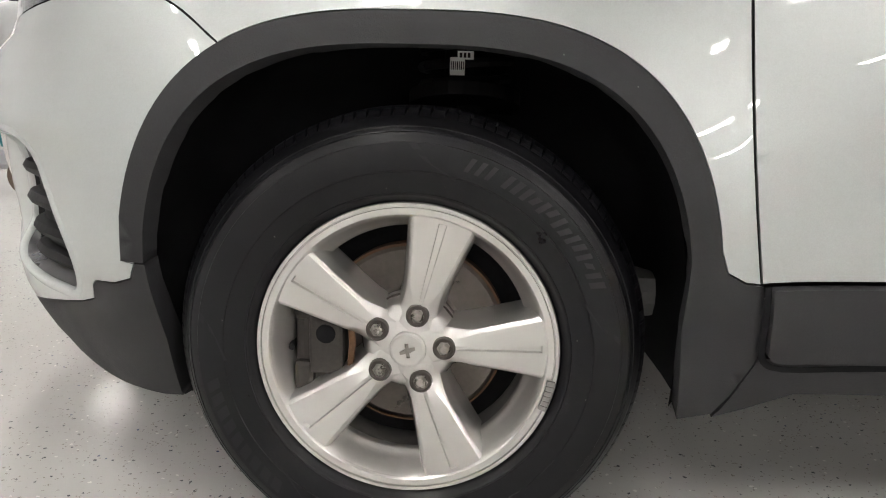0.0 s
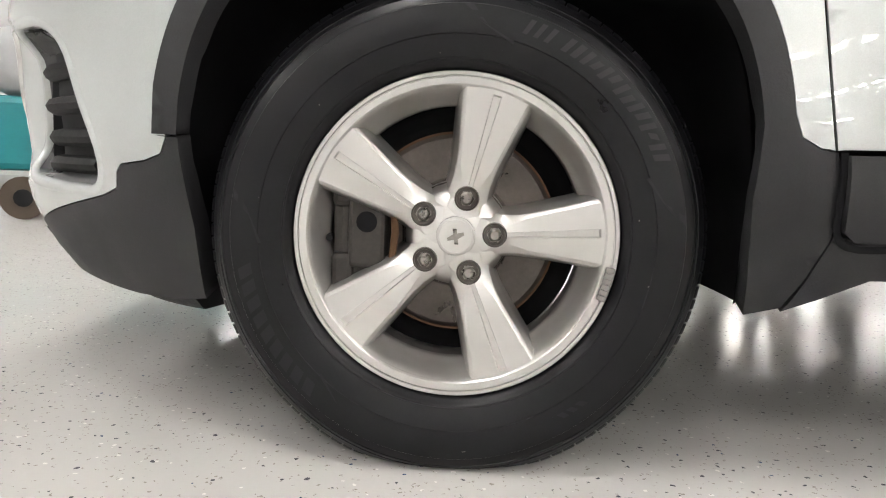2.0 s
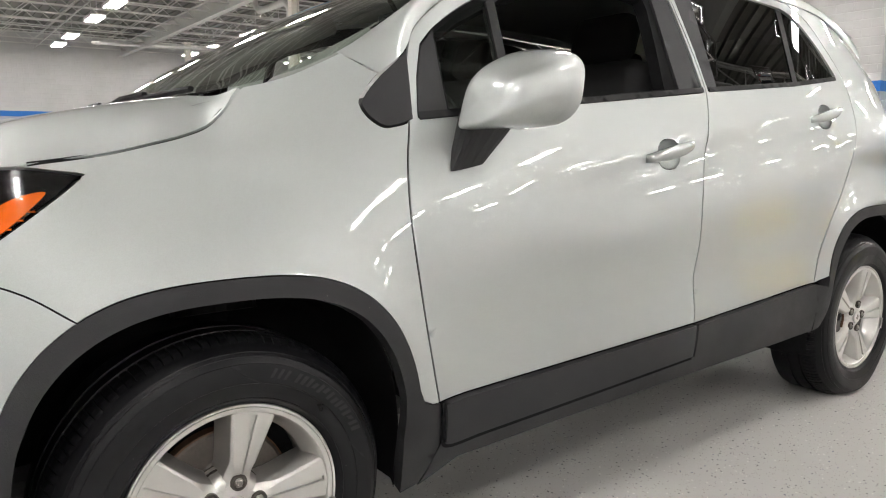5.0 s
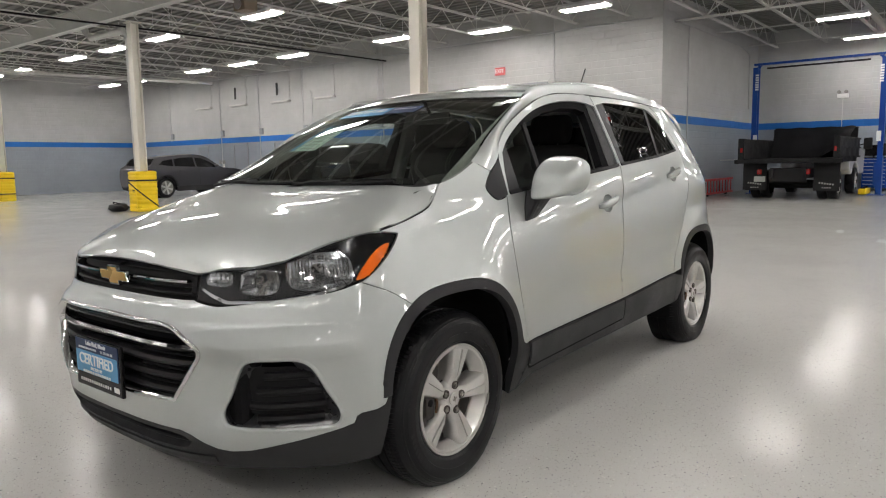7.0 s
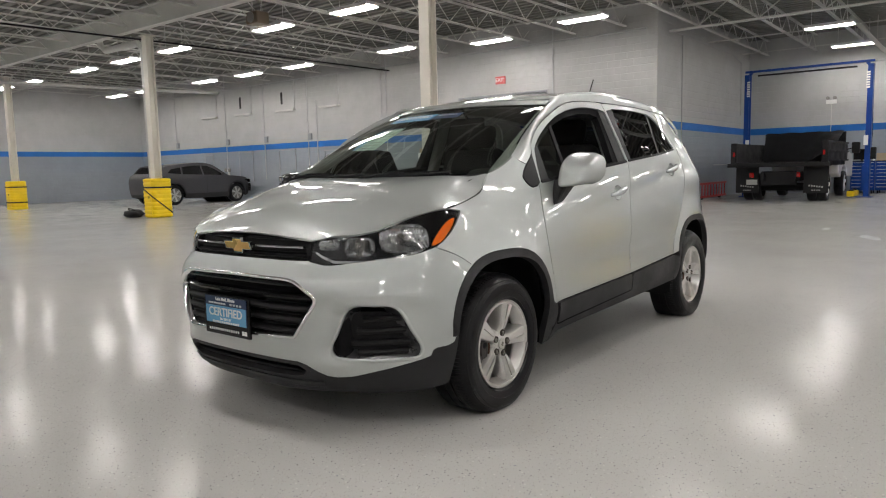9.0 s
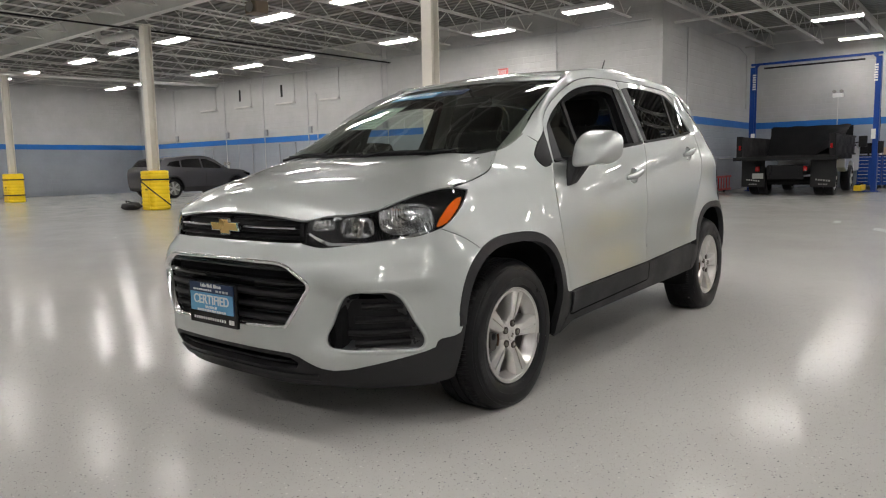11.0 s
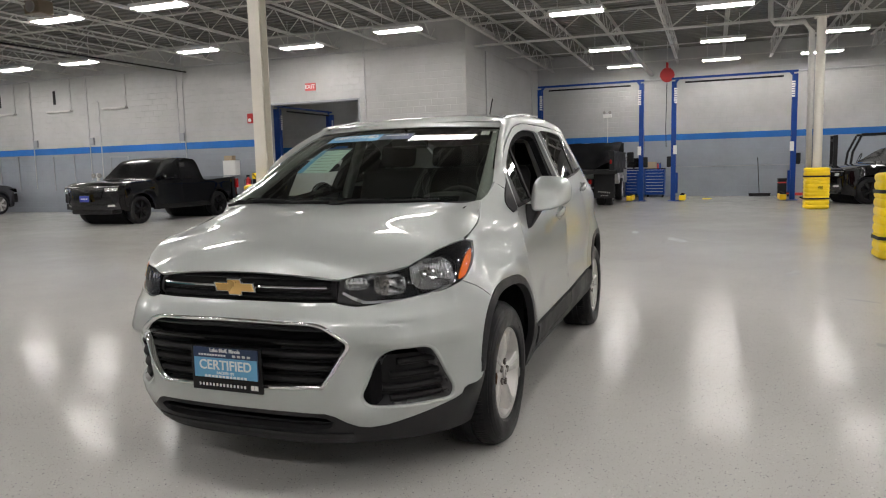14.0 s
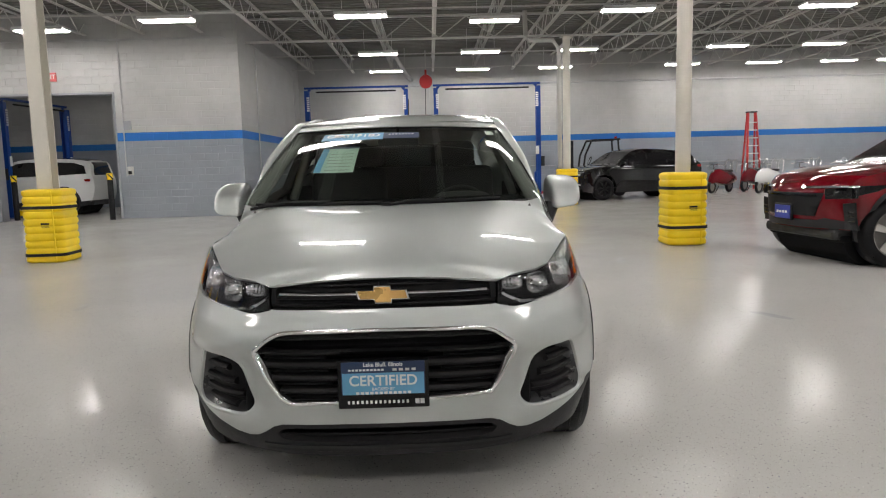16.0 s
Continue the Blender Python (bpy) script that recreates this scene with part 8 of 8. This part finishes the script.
em = empty("emergency_light", (BX - 0.06, 2.25, 3.25), label="white emergency light with two round lamps", category="emergency light")
part("battery_box", box((0, 0, 0), (0.12, 0.34, 0.14), 0.012), WHITE, em)
for sy in (-0.11, 0.11):
    part("lamp_head", tube((-0.02, sy, 0.13), (-0.12, sy, 0.13), 0.06, 14), ALLOY_IN, em)
part("conduit", tube((0.03, 0, -0.07), (0.03, 0, -1.9), 0.012, 6), STEEL_W, em)


def bollard(x, y):
    b = empty("bollard", (x, y, 0), label="black steel bollard with a yellow striped cap", category="bollard", group="bollards at the door")
    part("post", tube((0, 0, 0), (0, 0, 1.12), 0.075, 20), MATT_BLACK, b)
    part("cap", tube((0, 0, 1.12), (0, 0, 1.3), 0.08, 20), YELLOW, b, "yellow and black striped cap")
    for k in range(4):
        a = k * math.pi / 2 + 0.6
        part("stripe", box((0, 0, 0), (0.004, 0.035, 0.2), 0.0, Matrix.Translation((0.081 * math.cos(a), 0.081 * math.sin(a), 1.21)) @ Matrix.Rotation(a, 4, "Z") @ Matrix.Rotation(0.7, 4, "X")), MATT_BLACK, b)
    part("dome", lathe([(0.0, 0.02), (0.05, 0.015), (0.08, 0.0)], 20), MATT_BLACK, b, m=Matrix.Translation((0, 0, 1.3)) @ Matrix.Rotation(radians(90), 4, "X"))
    return b


bollard(16.6, 8.75)
bollard(16.6, 12.4)
bollard(17.45, 11.9)

# door frame, switch and conduits on the long wall
tagged(part("door_1", box((WX + 0.15, DOOR_Y0 + 0.03, DOOR_Z / 2), (0.34, 0.06, DOOR_Z), 0.005), WALL_GREY), "grey steel door jamb", "door frame", kind="structure")
tagged(part("door_2", box((WX + 0.15, DOOR_Y1 - 0.03, DOOR_Z / 2), (0.34, 0.06, DOOR_Z), 0.005), WALL_GREY), "grey steel door jamb", "door frame", kind="structure")
tagged(part("door_3", box((WX + 0.15, (DOOR_Y0 + DOOR_Y1) / 2, DOOR_Z - 0.03), (0.34, DOOR_Y1 - DOOR_Y0 - 0.12, 0.06), 0.005), WALL_GREY), "grey steel door head", "door frame", kind="structure")
sw = wall_box("switch_box", (WX - 0.05, 8.3, 1.35), (0.1, 0.14, 0.24), STEEL_W, "grey switch box beside the door", "switch")
part("switch_cover", box((WX - 0.105, 8.3, 1.3), (0.012, 0.1, 0.1), 0.004), MATT_BLACK, sw)


WALL_PALE = worn("pale_wall_paint", (0.45, 0.455, 0.465), 0.55, blot=2, amount=0.1)


def conduit(pts, label="thin painted conduit running up the wall", r=0.017, mat=WALL_PALE):
    return tagged(part("conduit", pipe(pts, r, 8), mat), label, "conduit", group="wall conduits")


for yy, z0, z1 in ((8.42, 1.2, 5.6), (15.7, 2.4, 5.6), (15.45, 0.0, 5.6), (19.85, 1.2, 5.6), (25.5, 1.2, 5.6), (29.65, 2.4, 5.6), (22.7, 0.9, 5.0)):
    conduit([(WX - 0.03, yy, z0), (WX - 0.03, yy, z1)])
    if z0 > 0:
        wall_box("junction_box", (WX - 0.04, yy - 0.12, 2.62), (0.08, 0.2, 0.26), WALL_GREY, "small grey junction box above the blue band", "junction box")
conduit([(WX - 0.03, 19.3, 0.8), (WX - 0.03, 19.3, 4.0), (WX - 0.1, 19.3, 4.05)])
conduit([(WX - 0.04, RY + 0.3, 4.98), (WX - 0.04, 30.0, 4.98)], "long painted conduit along the wall top", 0.03)
conduit([(BX - 0.04, RY - 0.2, 4.55), (BX - 0.04, -23.0, 4.55)], "long white pipe along the back wall", 0.04)
conduit([(BX - 0.04, 4.0, 1.15), (BX - 0.04, -16.5, 1.15)], "thin grey air pipe along the back wall", 0.018, WALL_GREY)
conduit([(BX - 0.04, -0.25, 4.5), (BX - 0.04, -0.25, 1.2)])
conduit([(WX + 1.0, RY - 0.03, 5.0), (24.0, RY - 0.03, 5.0), (25.0, RY - 0.03, 4.8), (25.1, RY - 0.03, 2.9)], "thin conduit bent down the recess wall")
conduit([(18.9, RY - 0.03, 0.0), (18.9, RY - 0.03, 5.0)])
conduit([(22.0, RY - 0.03, 1.1), (25.8, RY - 0.03, 1.1)])

# bricked-up openings on the long wall: shallow panels with ledges
for k, (y0, y1, z0) in enumerate(((26.15, 27.25, 3.83), (23.55, 24.6, 3.82), (20.65, 21.75, 3.8), (18.0, 19.0, 3.79))):
    w = empty("window_%d" % (k + 1), (WX, (y0 + y1) / 2, z0), label="blocked-up window with a painted ledge", category="window", kind="structure")
    part("infill", box((-0.012, 0, 0.6), (0.024, y1 - y0, 1.15)), WALL_X, w)
    part("ledge", box((-0.07, 0, -0.03), (0.14, y1 - y0 + 0.1, 0.07), 0.008), STEEL_W, w)
    if k in (1, 2):
        part("slot", box((-0.03, 0.25, 0.5), (0.02, 0.12, 0.5), 0.006), MATT_BLACK, w)
for k, (y0, y1, z0, z1) in enumerate(((26.6, 27.3, 1.2, 2.05), (23.6, 24.6, 0.82, 2.1), (20.7, 21.75, 0.82, 2.1), (18.1, 18.9, 1.0, 2.0))):
    w = empty("window_%d" % (k + 5), (WX, (y0 + y1) / 2, z0), label="blocked-up opening framed in grey", category="window", kind="structure")
    for yy in (-(y1 - y0) / 2, (y1 - y0) / 2):
        part("frame_side", box((-0.03, yy, (z1 - z0) / 2), (0.04, 0.04, z1 - z0), 0.004), WALL_GREY, w)
    part("frame_head", box((-0.03, 0, z1 - z0 + 0.025), (0.06, y1 - y0 + 0.05, 0.05), 0.004), WALL_GREY, w)
    part("infill", box((-0.008, 0, (z1 - z0) / 2), (0.016, y1 - y0 - 0.06, z1 - z0)), WALL_X, w)
for yy in (25.2, 19.4):
    sp = empty("standpipe", (WX - 0.2, yy, 0.0), label="grey standpipe with valves by the wall", category="standpipe")
    part("riser", tube((0, 0, 0), (0, 0, 1.45), 0.05, 12), STEEL_W, sp)
    for sx in (-1, 1):
        part("valve_wheel", tube((-0.05, sx * 0.14, 1.35), (-0.09, sx * 0.14, 1.35), 0.09, 14), ALLOY_IN, sp)
        part("branch", tube((0, 0, 1.3), (-0.06, sx * 0.15, 1.36), 0.04, 10), STEEL_W, sp)

# roof services: drain pipes, sprinkler line, heater, air pipes
def service(name, pts, r, mat, label, cat):
    return tagged(part(name, pipe(pts, r, 10), mat, smooth=True), label, cat, group="roof pipes")


for cx, cy, rr in COLUMNS:
    if cx < 10:
        continue
    service("drain_pipe", [(cx, cy + 0.2, 0.9), (cx, cy + 0.22, 4.6), (cx, cy + 0.4, 4.85), (cx, cy + 1.1, 4.86), (cx, cy + 1.2, 5.0), (cx, cy + 1.22, DECK)], 0.07, STEEL_W, "white drain pipe beside the column", "pipe")
service("drain_pipe", [(7.85, 16.0, 1.1), (7.85, 16.05, 4.55), (7.85, 16.3, 4.8), (7.8, 18.0, 4.8), (7.8, 18.3, 5.0), (7.8, 18.4, DECK)], 0.09, STEEL_W, "white drain pipe bent under the girder", "pipe")
service("sprinkler_pipe", [(3.0, 16.5, 4.86), (9.0, 15.8, 4.84), (16.9, 15.2, 4.8)], 0.025, MATT_BLACK, "thin dark pipe under the joists", "pipe")
service("air_pipe", [(5.0, 27.0, 4.7), (9.5, 26.0, 4.7), (16.0, 24.5, 4.7)], 0.06, STEEL_W, "long white pipe under the joists", "pipe")
for px, py in ((6.0, 26.77), (15.0, 24.73), (9.0, 26.1)):
    tagged(part("pipe_hanger", tube((px, py, 4.7), (px, py, DECK), 0.008, 6), STEEL_W), "thin rod hanger holding a pipe", "hanger", group="pipe hangers")
for px, py in ((4.0, 16.38), (9.0, 15.8), (14.0, 15.42)):
    tagged(part("pipe_hanger", tube((px, py, 4.84), (px, py, DECK), 0.008, 6), STEEL_W), "thin rod hanger holding a pipe", "hanger", group="pipe hangers")
ht = empty("unit_heater", (8.9, 12.35, 4.95), label="small brown unit heater hung from the roof", category="heater")
part("case", box((0, 0, 0.1), (0.4, 0.45, 0.3), 0.03), worn("brown_heater_paint", (0.16, 0.12, 0.08), 0.5), ht)
part("fan", tube((-0.21, 0, 0.1), (-0.24, 0, 0.1), 0.13, 18), ALLOY_IN, ht)
for sx in (-0.15, 0.15):
    part("hanger_rod", tube((sx, 0, 0.25), (sx, 0, DECK - 4.95), 0.01, 6), STEEL_W, ht)
service("flue_pipe", [(22.0, 1.1, 5.4), (24.3, 0.6, 4.75), (24.9, 0.45, 4.62)], 0.07, STEEL_W, "white flue pipe sloping under the roof", "pipe")
service("flue_hanger", [(24.0, 0.66, 4.85), (24.0, 0.66, DECK)], 0.01, STEEL_W, "thin rod holding the flue pipe", "pipe")

# black bag beside a column guard
bm = bmesh.new()
bmesh.ops.create_icosphere(bm, subdivisions=3, radius=1.0)
for v in bm.verts:
    n_ = noise.noise(v.co * 1.9) * 0.25
    v.co = Vector((v.co.x * 0.24, v.co.y * 0.34, max(0.0, (v.co.z * 0.5 + 0.42) * 0.24))) * (1 + n_)
bag = tagged(part("bag", bm, STRAP, smooth=True, m=Matrix.Translation((7.5, 16.5, 0.0))), "slumped black bag on the floor by a column", "bag")
part("bag_strap", pipe([(0.0, -0.2, 0.16), (-0.1, -0.1, 0.24), (-0.1, 0.1, 0.25), (0.0, 0.22, 0.15)], 0.014, 6), STRAP, bag)

# ---- floor scrubber in front of the car ----
TEAL = worn("teal_plastic", (0.005, 0.17, 0.19), 0.4, blot=3, amount=0.1)
GREY_PL = worn("grey_plastic", (0.36, 0.365, 0.37), 0.45, amount=0.08)
sc_ = empty("floor_scrubber", (-2.17, 2.64, 0), 25, label="teal ride-on floor scrubber with grey tank top", category="floor scrubber")
part("tank", box((0, 0, 0.475), (1.3, 0.75, 0.41), 0.04), TEAL, sc_, "teal plastic tank")
part("hatch_frame", box((-0.2, -0.37, 0.46), (0.4, 0.03, 0.36), 0.01), TEAL, sc_)
part("hatch_recess", box((-0.22, -0.388, 0.54), (0.26, 0.006, 0.16), 0.004), MATT_BLACK, sc_)
part("filter_basket", box((-0.16, -0.395, 0.36), (0.2, 0.03, 0.1), 0.008), WHITE, sc_)
part("lid", box((-0.1, 0, 0.875), (1.16, 0.76, 0.40), 0.13), GREY_PL, sc_, "grey rounded tank lid", smooth=True)
part("skirt", box((0.0, 0, 0.215), (1.35, 0.73, 0.12), 0.03), GREY_PL, sc_)
part("seat", box((-0.15, 0, 1.15), (0.4, 0.42, 0.12), 0.04), MATT_BLACK, sc_)
part("seat_back", box((-0.38, 0, 1.35), (0.1, 0.42, 0.42), 0.04), MATT_BLACK, sc_)
for x in (-0.5, 0.45):
    for sy in (-1, 1):
        w = part("wheel", tube((x, sy * 0.3, 0.12), (x, sy * 0.38, 0.12), 0.12, 20), worn("tan_rubber_%d%d" % (x > 0, sy > 0), (0.08, 0.06, 0.045), 0.8), sc_)
        part("wheel_hub", tube((x, sy * 0.385, 0.12), (x, sy * 0.39, 0.12), 0.05, 12), MATT_BLACK, w)
part("squeegee", box((0.72, 0, 0.08), (0.08, 0.9, 0.1), 0.01), MATT_BLACK, sc_)
part("steering_column", tube((-0.62, 0, 0.8), (-0.5, 0, 1.2), 0.03, 10), MATT_BLACK, sc_)
part("steering_wheel", pipe([(-0.5 + 0.06 * math.sin(2 * math.pi * k / 20), 0.17 * math.cos(2 * math.pi * k / 20), 1.22 + 0.15 * math.sin(2 * math.pi * k / 20)) for k in range(21)], 0.015, 6), MATT_BLACK, sc_)

# small marks on the floor
for k, (mx, my, a, l) in enumerate(((9.2, -1.2, 20, 0.5), (5.6, -2.6, -15, 0.35), (2.2, -2.9, 30, 0.25), (10.5, -0.4, 5, 0.3), (4.0, -3.0, 60, 0.2), (3.4, 3.2, 10, 0.25))):
    bm = bmesh.new()
    ring = [bm.verts.new((l * math.cos(2 * math.pi * j / 14) * (0.8 + 0.3 * noise.noise(Vector((j * 0.9, k, 0)))), 0.3 * l * math.sin(2 * math.pi * j / 14) * (0.7 + 0.5 * noise.noise(Vector((k, j * 0.8, 1)))), 0.0)) for j in range(14)]
    bm.faces.new(ring)
    tagged(part("floor_patch", bm, worn("floor_patch_%d" % k, (0.2, 0.2, 0.2), 0.35, amount=0.2), m=pose(mx, my, 0.004, 0, 0, a)), "small grey scuffed patch on the floor", "patch", group="floor patches")

# ---- by the back wall ----
br = empty("push_broom", (25.95, -3.38, 0), label="wide black push broom leaning on the grey wall", category="broom")
part("handle", tube((-0.05, 0, 0.08), (0.17, 0.07, 1.44), 0.014, 8), MATT_BLACK, br, "dark wooden broom handle")
part("head", box((-0.05, -0.01, 0.085), (0.09, 0.76, 0.05), 0.012), MATT_BLACK, br)
part("bristles", box((-0.05, -0.01, 0.03), (0.07, 0.74, 0.06), 0.008), DARK, br)

wb = empty("waste_bin", (25.75, -4.22, 0), label="black metal waste bin with a red band", category="bin")
part("body", box((0, 0, 0.31), (0.4, 0.46, 0.62), 0.015), MATT_BLACK, wb)
part("band", box((-0.003, 0, 0.5), (0.4, 0.466, 0.05), 0.006), RED, wb, "faded red band")
part("lid", box((0, 0, 0.635), (0.42, 0.48, 0.03), 0.01), DUSTY_BLACK, wb)

jk = empty("floor_jack", (25.2, -4.75, 0), label="long low red floor jack with a handle", category="jack")
for sx in (-0.14, 0.14):
    part("side_plate", box((sx, 0.1, 0.09), (0.02, 0.8, 0.09), 0.004), RED, jk)
    for sy in (-0.26, 0.46):
        part("wheel", tube((sx - 0.02, sy, 0.05), (sx + 0.02, sy, 0.05), 0.05, 14), RUBBER, jk)
part("lift_arm", box((0, 0.2, 0.1), (0.14, 0.5, 0.05), 0.01), RED, jk)
part("saddle", tube((0, 0.44, 0.11), (0, 0.44, 0.15), 0.055, 14), MATT_BLACK, jk)
part("handle", tube((0, -0.28, 0.13), (0, -0.95, 0.3), 0.018, 8), RED, jk)
tagged(part("yellow_floor_pad", box((23.74, -1.56, 0.012), (0.25, 0.3, 0.024), 0.006), YELLOW), "small flat yellow pad on the floor", "pad")
